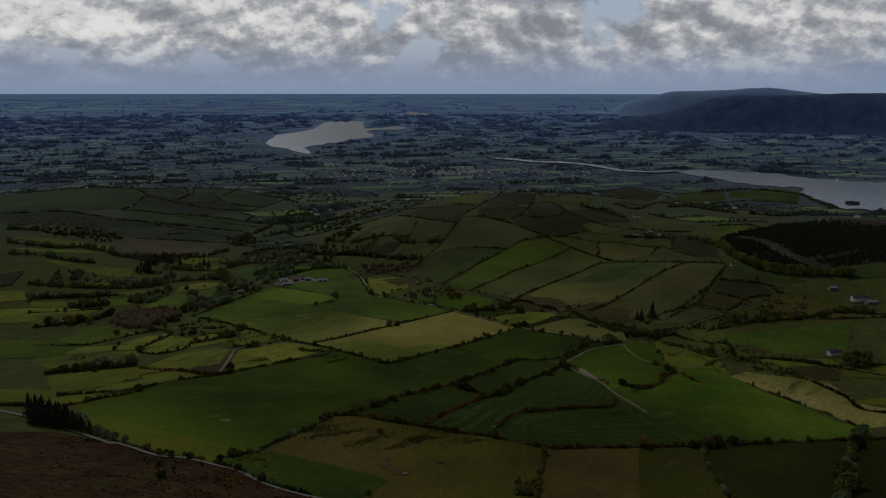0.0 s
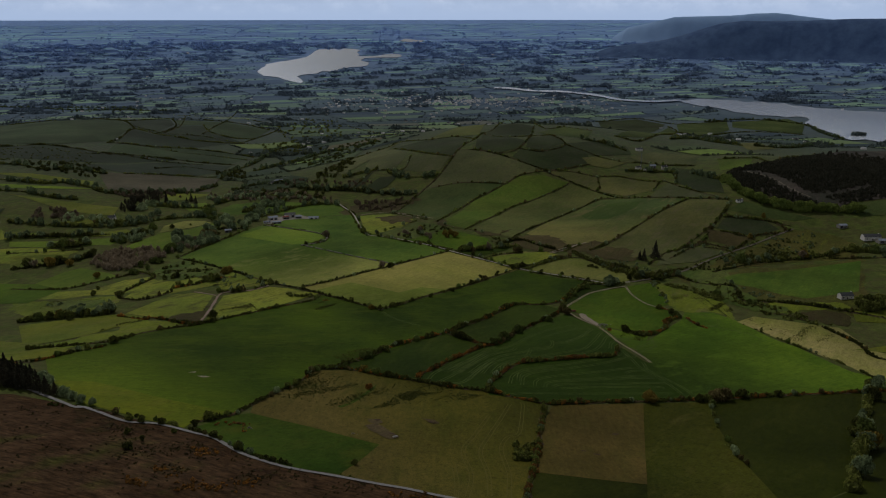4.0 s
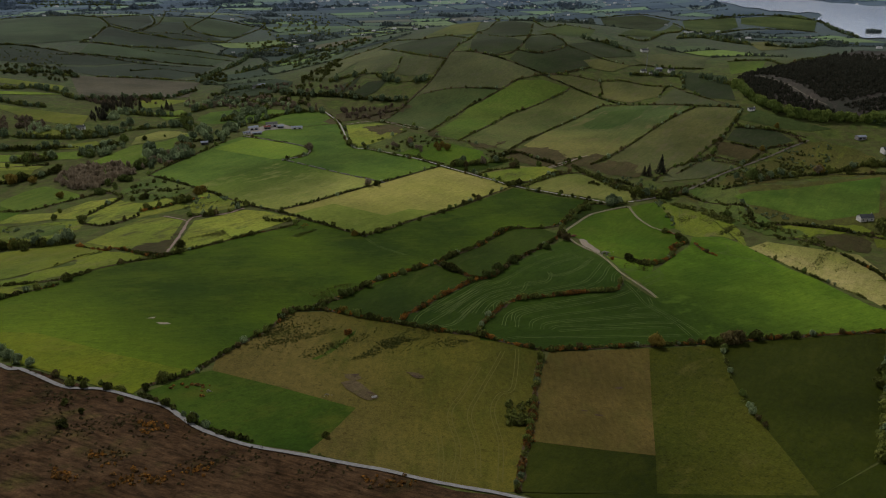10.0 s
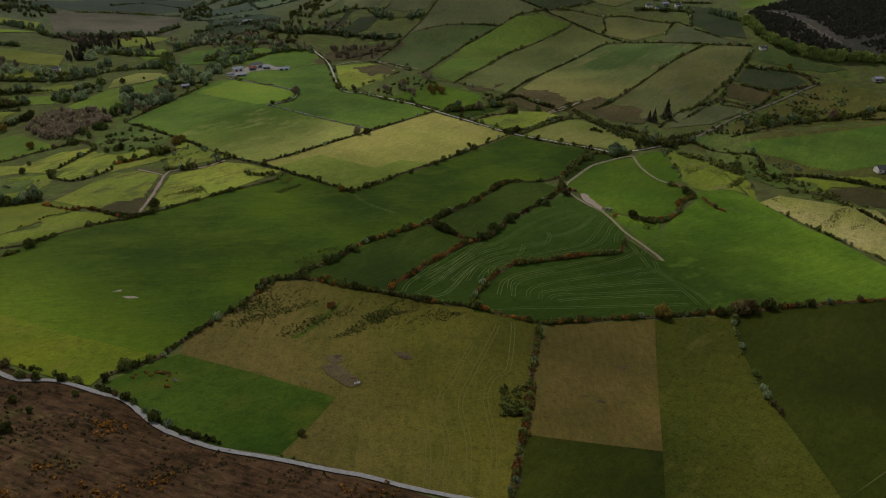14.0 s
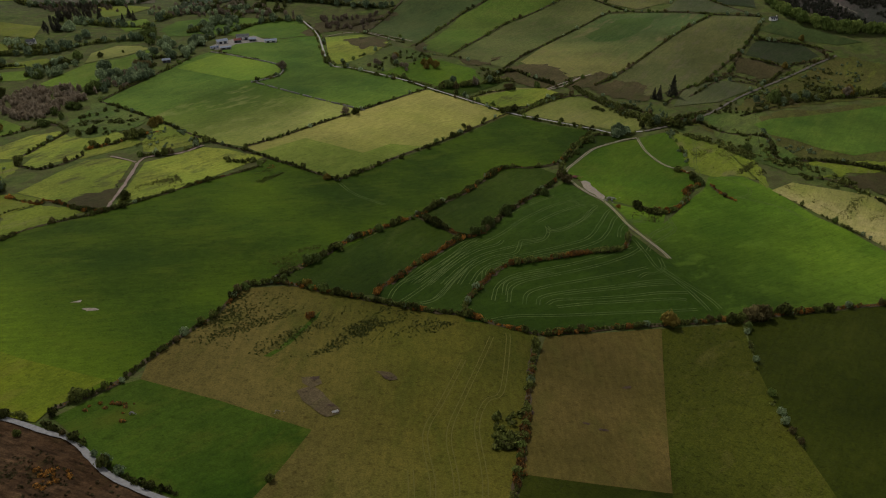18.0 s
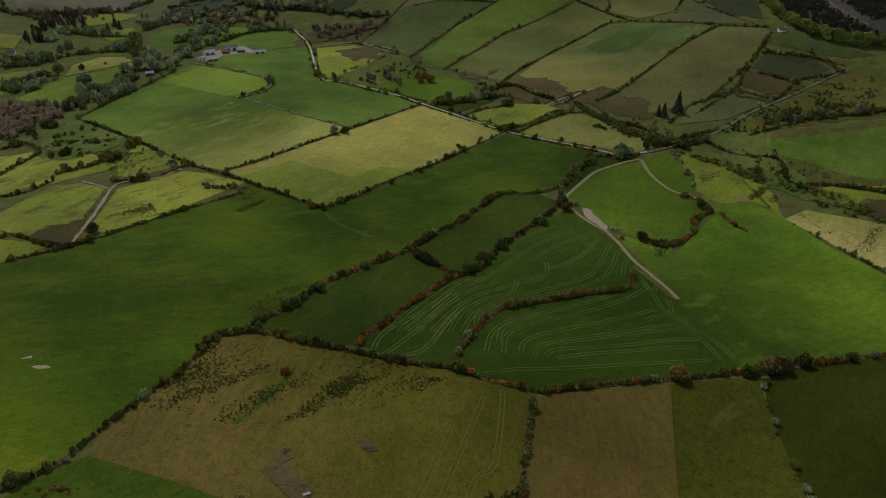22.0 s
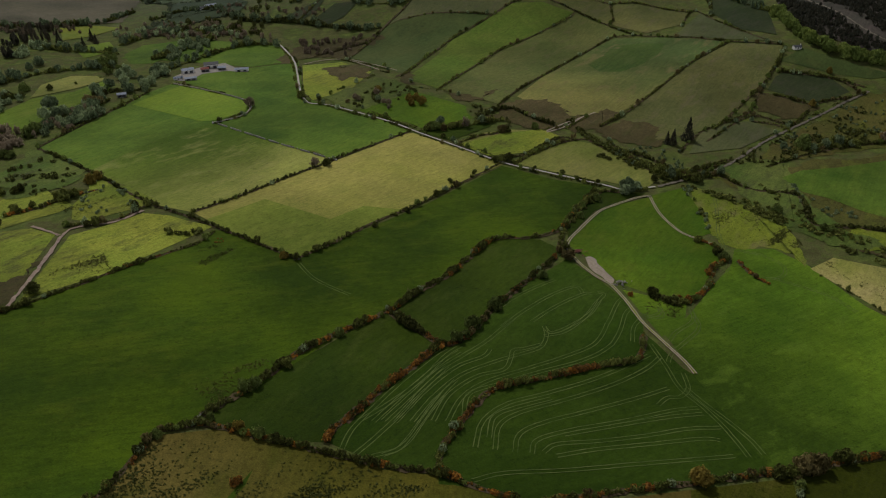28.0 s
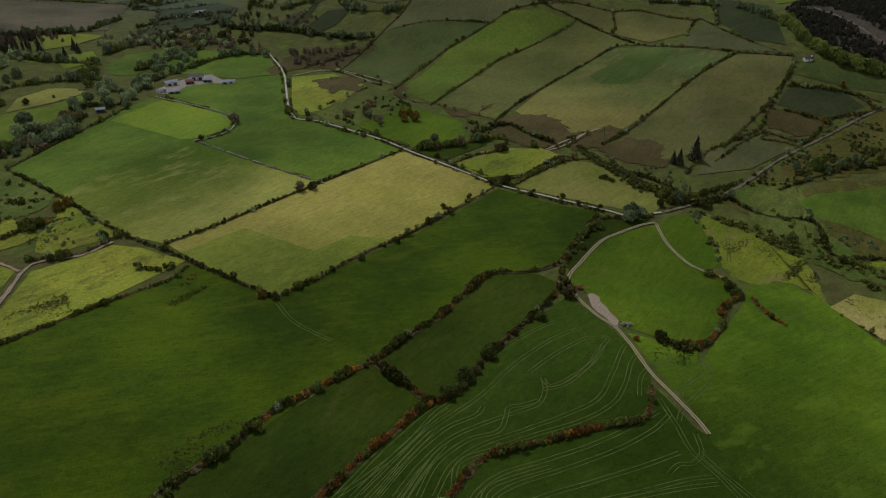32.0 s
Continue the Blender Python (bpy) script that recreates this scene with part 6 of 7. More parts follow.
for x, y, h in [(74, 914, 8), (38, 910, 7), (177, 786, 8), (182, 782, 7), (173, 788, 6)]:
    plant("oak", x, y, h)
for x, y, h in [(-315, 939, 14), (-308, 913, 12), (-301, 917, 10), (-287, 1039, 11), (-276, 1018, 10), (-286, 1005, 10), (-251, 1004, 11), (-249, 1018, 10), (-394, 1092, 11), (-396, 1074, 9), (-297, 995, 9), (-381, 974, 8), (-377, 981, 8)]:
    plant("oak", x, y, h)
for x, y, h in [(-252, 749, 6), (-255, 746, 5), (-263, 744, 5), (-214, 731, 8), (-210, 737, 6), (-239, 713, 5), (-230, 719, 5), (-221, 734, 5), (-182, 688, 4), (-178, 691, 5), (-163, 718, 5), (-175, 602, 6), (-311, 697, 5), (-280, 681, 6), (-270, 622, 5), (-287, 603, 7), (-298, 610, 7), (-306, 609, 7), (-437, 946, 5), (-343, 1001, 6), (-317, 720, 4)]:
    plant("thorn", x, y, h)
for x, y, h in [(-418, 1198, 16), (-379, 1174, 13), (-385, 1213, 14), (-372, 1194, 13)]:
    plant("spruce", x, y, h)
for x, y, h in [(-255, 1062, 12), (-248, 1055, 11), (-258, 1054, 10)]:
    plant("oak", x, y, h)
for x, y, h in [(-209, 761, 7), (-207, 769, 6), (-342, 773, 6), (-401, 840, 7)]:
    plant("yellow", x, y, h)
for x, y, h in [(-303, 880, 9), (-304, 871, 8), (-380, 932, 8), (-367, 1000, 8), (-433, 856, 7), (-425, 862, 7)]:
    plant("willow", x, y, h)
for k, (x, y, h) in enumerate(TREE_SPOTS):
    plant(("oak", "thorn", "ash", "oak", "thorn", "willow", "twiggy", "yellow")[k % 8 if k % 3 else k % 5], x, y, h if y < 1200 else h * 1.15)

q = np.array(FAR_TREES)
tagged(new("hedgerow_trees", clumps("hedgerow_trees", q[:, :2], q[:, 2] * 0.46, q[:, 2] * 1.0, LEAF_TREE, "tree", 77)), "trees and tall scrub in the far hedgerows", "trees", kind="stuff")
for x, y, h in BELT:
    plant("beech", x, y, h)

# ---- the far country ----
LAKES = [p for s, p in WATERS if s == "lake"]


def in_any(x, y, polys):
    hit = np.zeros(np.shape(x), bool)
    for p in polys:
        hit |= inside(x, y, np.array(p, float))
    return hit


def far_country(cell, nearest, farthest, n, seed, suffix):
    """Small fields with hedges and woods out to the horizon, thinner the farther off."""
    rng = np.random.default_rng(seed)
    turn = 0.42
    a, b = np.meshgrid(np.arange(-n, n), np.arange(-n, n), indexing="ij")
    u = (a + rng.uniform(-0.33, 0.33, a.shape)) * cell * 1.45
    v = (b + rng.uniform(-0.33, 0.33, a.shape)) * cell * 0.72
    v = v + 60 * np.sin(u / 700) + 40 * np.sin(u / 310 + 1)
    tx = u * math.cos(turn) - v * math.sin(turn)
    ty = u * math.sin(turn) + v * math.cos(turn) + 900
    far = np.hypot(tx, ty - 30)
    fan = (np.abs(np.arctan2(tx, ty + 250)) < radians(37)) & (ty > 900) & (far > nearest) & (far < farthest)
    cx, cy = fold(tx, ty)
    taken = in_any(cx, cy, FIELDS + LAKES + [p for s, p in WATERS if s == "plantation"])
    V, F, count = [], [], 0
    HV, HS = [], []
    WV = []
    for i in range(2 * n - 1):
        for j in range(2 * n - 1):
            idx = ((i, j), (i + 1, j), (i + 1, j + 1), (i, j + 1))
            if not all(fan[k] for k in idx):
                continue
            q = np.array([(tx[k], ty[k]) for k in idx])
            d = far[i, j]
            if any(taken[k] for k in idx):
                continue
            if d < 2400:
                w = np.linspace(0, 1, 6)
                sa, sb = np.meshgrid(w, w)
                inner = ((1 - sa) * (1 - sb))[..., None] * q[0] + (sa * (1 - sb))[..., None] * q[1] + (sa * sb)[..., None] * q[2] + ((1 - sa) * sb)[..., None] * q[3]
                if in_any(inner[..., 0], inner[..., 1], FIELDS).any():
                    continue
            if cx[i, j] > 0.27 * cy[i, j] and math.hypot(cx[i, j], cy[i, j]) > 4290:
                continue
            wood = rng.random() < (0.13 if d < 4000 else 0.16)
            g = np.linspace(0.02, 0.98, 4 if d < 2500 else 3)
            s, t = np.meshgrid(g, g, indexing="ij")
            pts = ((1 - s) * (1 - t))[..., None] * q[0] + (s * (1 - t))[..., None] * q[1] + (s * t)[..., None] * q[2] + ((1 - s) * t)[..., None] * q[3]
            fx, fy = fold(pts[..., 0], pts[..., 1])
            m = len(g)
            V.append(np.stack([fx, fy, land(fx, fy) + 1.3], -1).reshape(-1, 3))
            for r in range(m - 1):
                for c in range(m - 1):
                    F.append((count + r * m + c, count + (r + 1) * m + c, count + (r + 1) * m + c + 1, count + r * m + c + 1))
            count += m * m
            step = 5 if d < 2600 else 9 if d < 4200 else 24 if d < 8000 else 55 if d < 12500 else 110
            for e in ((0, 1), (0, 3)):
                if d < 16000 and rng.random() < (0.66 if d < 4200 else 0.5):
                    k = max(2, int(np.hypot(*(q[e[1]] - q[e[0]])) / step))
                    w = np.linspace(0, 1, k, endpoint=False)[:, None]
                    HV.append(q[e[0]] * (1 - w) + q[e[1]] * w + rng.normal(0, 1.2, (k, 2)))
                    HS.append(np.full(k, d))
            if wood:
                k = 60 if d < 4200 else 18
                w = rng.uniform(0.05, 0.95, (k, 2))
                WV.append(np.column_stack([(q[0] + (q[1] - q[0]) * w[:, :1] + (q[3] - q[0]) * w[:, 1:]), np.full(k, d)]))
    tagged(new("far_fields" + suffix, mesh_of("far_fields", np.vstack(V), F, material("far_fields", build_far_fields), True)), "patchwork of small green fields far across the valley", "fields", kind="stuff")
    for name, xy, d, lab, k1 in (("far_hedgerows", np.vstack(HV), np.concatenate(HS), "dark hedgerows between the far fields", 1.0), ("far_woods", np.vstack(WV)[:, :2], np.vstack(WV)[:, 2], "dark woods among the far fields", 1.9)):
        x, y = fold(xy[:, 0], xy[:, 1])
        free = ~in_any(x, y, LAKES)
        x, y, d = x[free], y[free], d[free]
        grow = np.clip(d / 2600, 1, 3.2)
        size = np.clip(rng.lognormal(0.62, 0.42, len(x)), 1.0, 6.0) * k1 * grow ** 0.8
        shrink = np.hypot(x, y) / np.maximum(d, 1)
        me = clumps(name, np.column_stack([x, y]), size * np.minimum(1, shrink * 1.15), size * 1.25 * np.minimum(1, shrink * 1.1) / grow ** 0.4, LEAF_FAR, "coarse", 5)
        tagged(new(name + suffix, me), lab, "hedges" if k1 == 1 else "woods", kind="stuff")


far_country(105.0, 1000, 11500, 150, 8, "")
far_country(420.0, 11000, 46000, 110, 9, "_beyond")

# dark conifer plantation on the right-hand hill
rng = np.random.default_rng(3)
for s, p in WATERS:
    if s == "plantation":
        poly = np.array(p, float)
        field("plantation", p)
        q = rng.uniform(poly.min(0), poly.max(0), (60000, 2))
        q = q[inside(q[:, 0], q[:, 1], poly)]
        for ride, wide in (([(475, 1215), (489, 1175), (493, 1134), (494, 1089), (502, 1062), (511, 1040), (520, 1018)], 11), ([(502, 1062), (529, 1058), (570, 1073), (599, 1090)], 6)):      # bare rides between the stands
            mid = along(ride, 4.0)
            q = q[np.min(np.hypot(q[:, :1] - mid[:, 0], q[:, 1:] - mid[:, 1]), 1) > wide + rng.uniform(-3, 3, len(q))]
        q = q[np.argsort(q[:, 1] + rng.normal(0, 130, len(q)))][:8000]
        size = np.clip(np.hypot(q[:, 0], q[:, 1] - 60) / 1300, 0.8, 2.0)
        tagged(new("conifer_plantation", clumps("conifer_plantation", q, rng.uniform(1.5, 2.5, len(q)) * size, rng.uniform(2.6, 5.0, len(q)) * size, LEAF_PINE, "coarse", 9)), "dark plantation of young conifers", "woodland", kind="stuff")
# ---- buildings and small things ----
def box_bm(w, d, h, z0=0.0, cx=0.0, cy=0.0):
    bm = bmesh.new()
    bmesh.ops.create_cube(bm, size=1.0, matrix=Matrix.Translation((cx, cy, z0 + h / 2)) @ Matrix.Diagonal((w, d, h, 1)))
    return bm


def gable_walls(w, d, h, rise):
    bm = bmesh.new()
    v = [bm.verts.new(p) for p in ((-w / 2, -d / 2, -1), (w / 2, -d / 2, -1), (w / 2, d / 2, -1), (-w / 2, d / 2, -1), (-w / 2, -d / 2, h), (w / 2, -d / 2, h), (w / 2, d / 2, h), (-w / 2, d / 2, h), (-w / 2, 0, h + rise), (w / 2, 0, h + rise))]
    for f in ((0, 1, 5, 4), (2, 3, 7, 6), (1, 2, 6, 9, 5), (3, 0, 4, 8, 7)):
        bm.faces.new([v[i] for i in f])
    return bm


def roof_bm(w, d, h, rise, over=0.4, thick=0.18):
    bm = bmesh.new()
    prof = [(-d / 2 - over, h - over * rise / (d / 2)), (0, h + rise), (d / 2 + over, h - over * rise / (d / 2))]
    rows = []
    for x in (-w / 2 - over, w / 2 + over):
        rows.append([bm.verts.new((x, y, z + 0.03)) for y, z in prof] + [bm.verts.new((x, y, z + 0.03 + thick)) for y, z in prof])
    a, b = rows
    for i in (0, 1):
        bm.faces.new((a[i], a[i + 1], b[i + 1], b[i]))
        bm.faces.new((a[i + 3], b[i + 3], b[i + 4], a[i + 4]))
        for r in rows:
            bm.faces.new((r[i], r[i + 1], r[i + 4], r[i + 3]))
    for i in (0, 2):
        bm.faces.new((a[i], b[i], b[i + 3], a[i + 3]))
    bmesh.ops.recalc_face_normals(bm, faces=bm.faces[:])
    return bm


ROOFS = {"tin": TIN, "slate": SLATE, "red": RED_PAINT}


def place(top, x, y, turn):
    top.matrix_basis = Matrix.Translation((x, y, land1(x, y) + 0.6)) @ Matrix.Rotation(turn, 4, "Z")


def house(x, y, w, d, h, turn, roof):
    top = tagged(new("house"), "white rendered house with a dark slate roof" if roof == "slate" else "low white-walled farm building with a metal roof", "house", "farmhouses")
    wall = part("wall", gable_walls(w, d, h * 0.62, h * 0.38), RENDER_WHITE, top)
    part("roof", roof_bm(w, d, h * 0.62, h * 0.38), ROOFS[roof], top)
    for k in (-0.33, 0.33):
        part("window", box_bm(1.1, 0.12, 1.1, 1.0, w * k, -d / 2 - 0.02), GLASS_DARK, wall)
    part("door", box_bm(1.0, 0.12, 2.0, 0.0, 0, -d / 2 - 0.02), BARK, wall)
    part("chimney", box_bm(0.8, 0.6, 1.5, h * 0.92, w * 0.4, 0), RENDER_WHITE, top)
    place(top, x, y, turn)
    return top


def barn(x, y, w, d, h, turn, roof):
    top = tagged(new("barn"), {"tin": "farm shed with a grey-blue metal roof", "slate": "tall farm barn with a dark roof", "red": "farm shed with a red oxide roof"}[roof], "barn", "farm sheds")
    wall = part("wall", gable_walls(w, d, h * 0.72, h * 0.28), RENDER_WHITE if w > 12 else STONE, top)
    part("roof", roof_bm(w, d, h * 0.72, h * 0.28), ROOFS[roof], top)
    part("door", box_bm(3.2, 0.14, h * 0.55, 0.0, -w * 0.2, -d / 2 - 0.02), GLASS_DARK, wall)
    part("door", box_bm(3.2, 0.14, h * 0.55, 0.0, w * 0.24, -d / 2 - 0.02), SLATE, wall)
    place(top, x, y, turn)
    return top


def mast(x, y, h):
    top = tagged(new("mast"), "thin grey lattice mast on the hill", "mast")
    for k in range(3):
        bm = bmesh.new()
        a = 2.094 * k
        tube(bm, (math.cos(a) * 1.2, math.sin(a) * 1.2, -1), (math.cos(a) * 0.4, math.sin(a) * 0.4, h), 0.12, 0.08)
        part("leg", bm, TIN, top)
    for k in range(8):
        bm = bmesh.new()
        z, r = h * (k + 0.5) / 8, 1.2 - 0.8 * (k + 0.5) / 8
        for j in range(3):
            a, b = 2.094 * j, 2.094 * (j + 1)
            tube(bm, (math.cos(a) * r, math.sin(a) * r, z), (math.cos(b) * r, math.sin(b) * r, z + h / 9), 0.05, 0.05, 4)
        part("brace", bm, TIN, top)
    place(top, x, y, 0)


def island(x, y, r):
    q = np.random.default_rng(4).normal(0, r * 0.45, (70, 2)) * (1.3, 0.8) + (x, y)
    tagged(new("island", clumps("island", q, np.full(70, 4.0), np.full(70, 9.0), LEAF_FAR, "coarse", 6)), "small wooded island in the lake", "island", kind="stuff")


SCATTER = {
    "copse": (LEAF_BARE, "mid", (1.8, 3.0), (3.5, 6.0), "willow_copse", "grey-brown budding willow copse", "woodland"),
    "gorse": (LEAF_GORSE, "mid", (0.4, 1.05), (0.4, 0.95), "gorse_scrub", "scattered rust-orange gorse on the moor", "gorse"),
    "tuft": (LEAF_HEATHER, "coarse", (0.25, 0.75), (0.2, 0.55), "heather_tufts", "dark heather and bramble tufts on the moor", "heather"),
    "rush": (LEAF_RUSH, "coarse", (0.22, 0.5), (0.2, 0.45), "rushes", "dark rush tufts in damp pasture", "rushes"),
    "grove": (LEAF_TREE, "tree", (2.3, 4.2), (4.5, 8.0), "grove", "rounded olive-green trees crowded in a grove", "woodland"),
    "greygrove": (LEAF_GREY, "tree", (2.1, 3.8), (4.0, 7.0), "grove", "grey-green willows and alders in a grove", "woodland"),
    "bare": (LEAF_BARE, "tree", (1.6, 2.8), (3.6, 6.5), "bare_wood", "grey-brown leafless wood behind the farm", "woodland"),
    "valley": (LEAF, "tree", (2.2, 4.2), (3.5, 7.0), "valley_wood", "dark green wood in the valley bottom", "woodland"),
    "fir": (LEAF_PINE, "tree", (1.5, 2.2), (7.0, 11.0), "fir_wood", "dark stand of tall firs", "woodland"),
    "bush": (LEAF_TREE, "fine", (0.8, 1.8), (1.1, 2.8), "bushes", "scattered rounded green bushes", "bushes"),
    "scrub": (LEAF, "mid", (0.9, 2.2), (1.0, 2.8), "scrub", "dark green and olive scrub bushes on rough ground", "scrub"),
}


def scatter(style, count, pts):
    """Plants strewn in drifts over an area."""
    mat, grain, w, h, name, label, cat = SCATTER[style]
    rng = np.random.default_rng(count + abs(int(pts[0][0])))
    poly = np.array(pts, float)
    q = rng.uniform(poly.min(0), poly.max(0), (count * 12, 2))
    q = q[inside(q[:, 0], q[:, 1], poly)]
    if style == "rush":      # in strips, as old drains run
        drift = np.array([noise.noise(Vector(((x * 0.755 - y * 0.656) * 0.11, (x * 0.656 + y * 0.755) * 0.022, 3.0))) * 1.4 for x, y in q])
    else:
        drift = np.array([noise.noise(Vector((x * 0.06, y * 0.06, 3.0))) for x, y in q])
    q = q[np.argsort(-drift + rng.normal(0, 0.4, len(q)))][:count]
    if len(q):
        tagged(new(name, clumps(name, q, rng.uniform(*w, len(q)), rng.uniform(*h, len(q)), mat, grain, count)), label, cat, kind="stuff")


def ridge(crest, depth, mat, label):
    """A long far hill: its crest line in plan and height, with slopes down to the plain."""
    c = np.array(crest, float)
    u = np.linspace(0, len(c) - 1, 160)
    line = np.stack([np.interp(u, np.arange(len(c)), c[:, k]) for k in range(3)], -1)
    rng = np.random.default_rng(len(crest))
    line[:, 2] += np.convolve(rng.normal(0, 1.1, 164), np.ones(5) / 5, "valid")
    out = line[:, :2] / np.hypot(line[:, 0], line[:, 1])[:, None]
    rows = []
    for s in np.linspace(-1, 1, 25):
        p = line[:, :2] + out * s * depth
        z = land(p[:, 0], p[:, 1])
        z0 = land(line[:, 0], line[:, 1])
        k = math.cos(s * math.pi / 2) ** 2
        gully = 7 * k * (1 - k) * np.sin(u * 5 + 2 * s) + 4 * k * (1 - k) * np.sin(u * 11 - 3 * s)
        rows.append(np.column_stack([p, np.where(s < 0, z, z0) * (1 - k) + line[:, 2] * k + gully - 1.5 * (1 - k)]))
    v, n = np.vstack(rows), len(line)
    f = [(r * n + i, r * n + i + 1, (r + 1) * n + i + 1, (r + 1) * n + i) for r in range(24) for i in range(n - 1)]
    tagged(new("hill_ridge", mesh_of("hill_ridge", v, f, mat, True)), label, "hills", kind="structure")


LINES = []


def wheel_lines(pts):
    """A pair of pale wheel marks through grass."""
    k = len(LINES)
    LINES.append(pts)
    for off in (-0.95, 0.95):
        tagged(new("wheel_mark", ribbon("wheel_mark", pts, 0.40, WORN_DRY if pts[0][1] < 420 else WORN, 0.22 + 0.0015 * k, 2.0, 0.25, off)), "pale wheel mark pressed into the grass", "wheel mark", kind="structure")


def mud(x, y, r):
    rng = np.random.default_rng(abs(int(x * 3 + y)))
    a = np.linspace(0, 6.283, 22, endpoint=False)
    rr = r * (0.8 + 0.25 * np.sin(a * 2 + x) + 0.15 * np.sin(a * 5 + y) + rng.normal(0, 0.08, 22))
    tagged(sheet("mud_patch", [(x + math.cos(t) * k * 0.95, y + math.sin(t) * k * 0.6) for t, k in zip(a, rr)], MUD, 0.50, 8), "dark trampled mud in the pasture", "mud", kind="structure")


def pile(x, y, r, mat, label):
    """A heap of broken stones."""
    rng = np.random.default_rng(int(abs(x) + y))
    top = tagged(new("rubble_pile"), label, "rubble")
    bm = bmesh.new()
    bmesh.ops.create_icosphere(bm, subdivisions=1, radius=1.0)
    for v in bm.verts:
        v.co *= 1 + rng.normal(0, 0.18)
    me = bpy.data.meshes.new("stone")
    bm.to_mesh(me)
    bm.free()
    me.materials.append(mat)
    for _ in range(46):
        a, d = rng.uniform(0, 6.283), abs(rng.normal(0, r * 0.5))
        o = new("stone", me)
        o.parent = top
        s = rng.uniform(0.25, 0.75) * min(1.0, r / 3)
        o.matrix_basis = Matrix.Translation((math.cos(a) * d * 1.6, math.sin(a) * d, max(0, 0.9 - d / r) * 1.2)) @ Matrix.Rotation(a, 4, "X") @ Matrix.Diagonal((s * 1.3, s, s * 0.7, 1))
    top.location = (x, y, land1(x, y) + 0.35)


def trough(x, y):
    """A long cattle trough, hollow, on two blocks."""
    top = tagged(new("cattle_trough"), "pale galvanised cattle trough on trampled mud", "trough")
    bm = bmesh.new()
    bmesh.ops.create_cube(bm, size=1.0, matrix=Matrix.Translation((0, 0, 0.45)) @ Matrix.Diagonal((2.6, 0.9, 0.5, 1)))
    lid = [f for f in bm.faces if f.normal.z > 0.9]
    bmesh.ops.inset_region(bm, faces=lid, thickness=0.06)
    bmesh.ops.translate(bm, verts=lid[0].verts[:], vec=(0, 0, -0.35))
    part("tank", bm, RENDER_WHITE, top)
    for k in (-0.9, 0.9):
        part("block", box_bm(0.3, 0.8, 0.24, 0.0, k, 0), CONCRETE, top)
    place(top, x, y, 0.4)
    top.location.z -= 0.35


def gate(x, y, turn):
    """A five-barred steel field gate between two posts."""
    top = tagged(new("field_gate"), "pale galvanised five-barred field gate", "gate")
    for k in range(5):
        bm = bmesh.new()
        tube(bm, (-1.9, 0, 0.25 + 0.25 * k), (1.9, 0, 0.25 + 0.25 * k), 0.045, 0.045)
        part("bar", bm, STONE, top)
    for k in (-2.0, 2.0):
        bm = bmesh.new()
        tube(bm, (k, 0, -0.3), (k, 0, 1.5), 0.11, 0.1)
        part("post", bm, BARK, top)
    place(top, x, y, turn)
    top.location.z -= 0.4


scatter("gorse", 29, [(-110, 345), (-99, 352), (-95, 336), (-103, 334)])
scatter("gorse", 39, [(-102, 306), (-72, 319), (-72, 302), (-100, 297)])
scatter("gorse", 19, [(-120, 302), (-113, 304), (-109, 296), (-117, 295)])
scatter("gorse", 26, [(-29, 320), (-5, 326), (5, 318), (-13, 312)])
scatter("gorse", 39, [(-125, 314), (-89, 330), (-84, 297), (-114, 289)])
scatter("gorse", 16, [(-117, 388), (-94, 389), (-92, 376), (-110, 376)])
scatter("tuft", 420, [(-161, 375), (-113, 363), (-85, 342), (-43, 331), (-2, 321), (-13, 312), (-117, 293)])
scatter("tuft", 260, [(-223, 387), (-176, 379), (-111, 348), (-55, 323), (-102, 290), (-154, 269)])
scatter("rush", 1900, [(-81, 486), (-55, 498), (-29, 491), (8, 481), (30, 474), (8, 455), (-25, 442), (-45, 429), (-79, 437), (-90, 438)])
scatter("rush", 500, [(-33, 467), (8, 474), (30, 474), (8, 458), (-14, 451)])
scatter("rush", 320, [(-76, 530), (-48, 552), (-36, 548), (-62, 515)])
scatter("rush", 520, [(226, 767), (260, 741), (268, 691), (243, 696), (223, 718)])
scatter("rush", 400, [(246, 737), (271, 717), (270, 695), (249, 700)])
scatter("scrub", 60, [(41, 398), (55, 403), (50, 379), (40, 378)])
scatter("scrub", 120, [(154, 918), (188, 852), (218, 817), (192, 825), (163, 876)])
scatter("scrub", 140, [(221, 789), (265, 756), (287, 717), (275, 708), (251, 752)])
scatter("scrub", 120, [(251, 822), (318, 872), (429, 943), (409, 892), (327, 834)])
scatter("scrub", 90, [(275, 796), (302, 716), (344, 650), (325, 651), (287, 692)])
scatter("rush", 400, [(271, 677), (325, 651), (333, 610), (290, 618)])
wheel_lines([(48, 497), (52, 513), (63, 525), (80, 533), (102, 544), (122, 557), (139, 570)])
wheel_lines([(56, 496), (59, 511), (69, 520), (90, 530), (114, 543), (133, 557), (143, 568)])
wheel_lines([(64, 495), (67, 506), (78, 514), (101, 524), (125, 535), (142, 544)])
wheel_lines([(71, 495), (74, 503), (89, 510), (114, 518), (138, 527), (151, 530)])
wheel_lines([(76, 496), (82, 501), (99, 504), (121, 509), (141, 515), (157, 517)])
wheel_lines([(81, 494), (98, 499), (122, 504), (146, 509), (155, 508)])
wheel_lines([(141, 579), (144, 560), (146, 544), (153, 530), (158, 517), (161, 504), (162, 498)])
wheel_lines([(149, 544), (154, 534), (162, 520), (167, 509), (169, 500)])
wheel_lines([(132, 530), (138, 536), (144, 537), (150, 544), (151, 556)])
wheel_lines([(86, 507), (108, 514), (134, 522), (152, 526)])
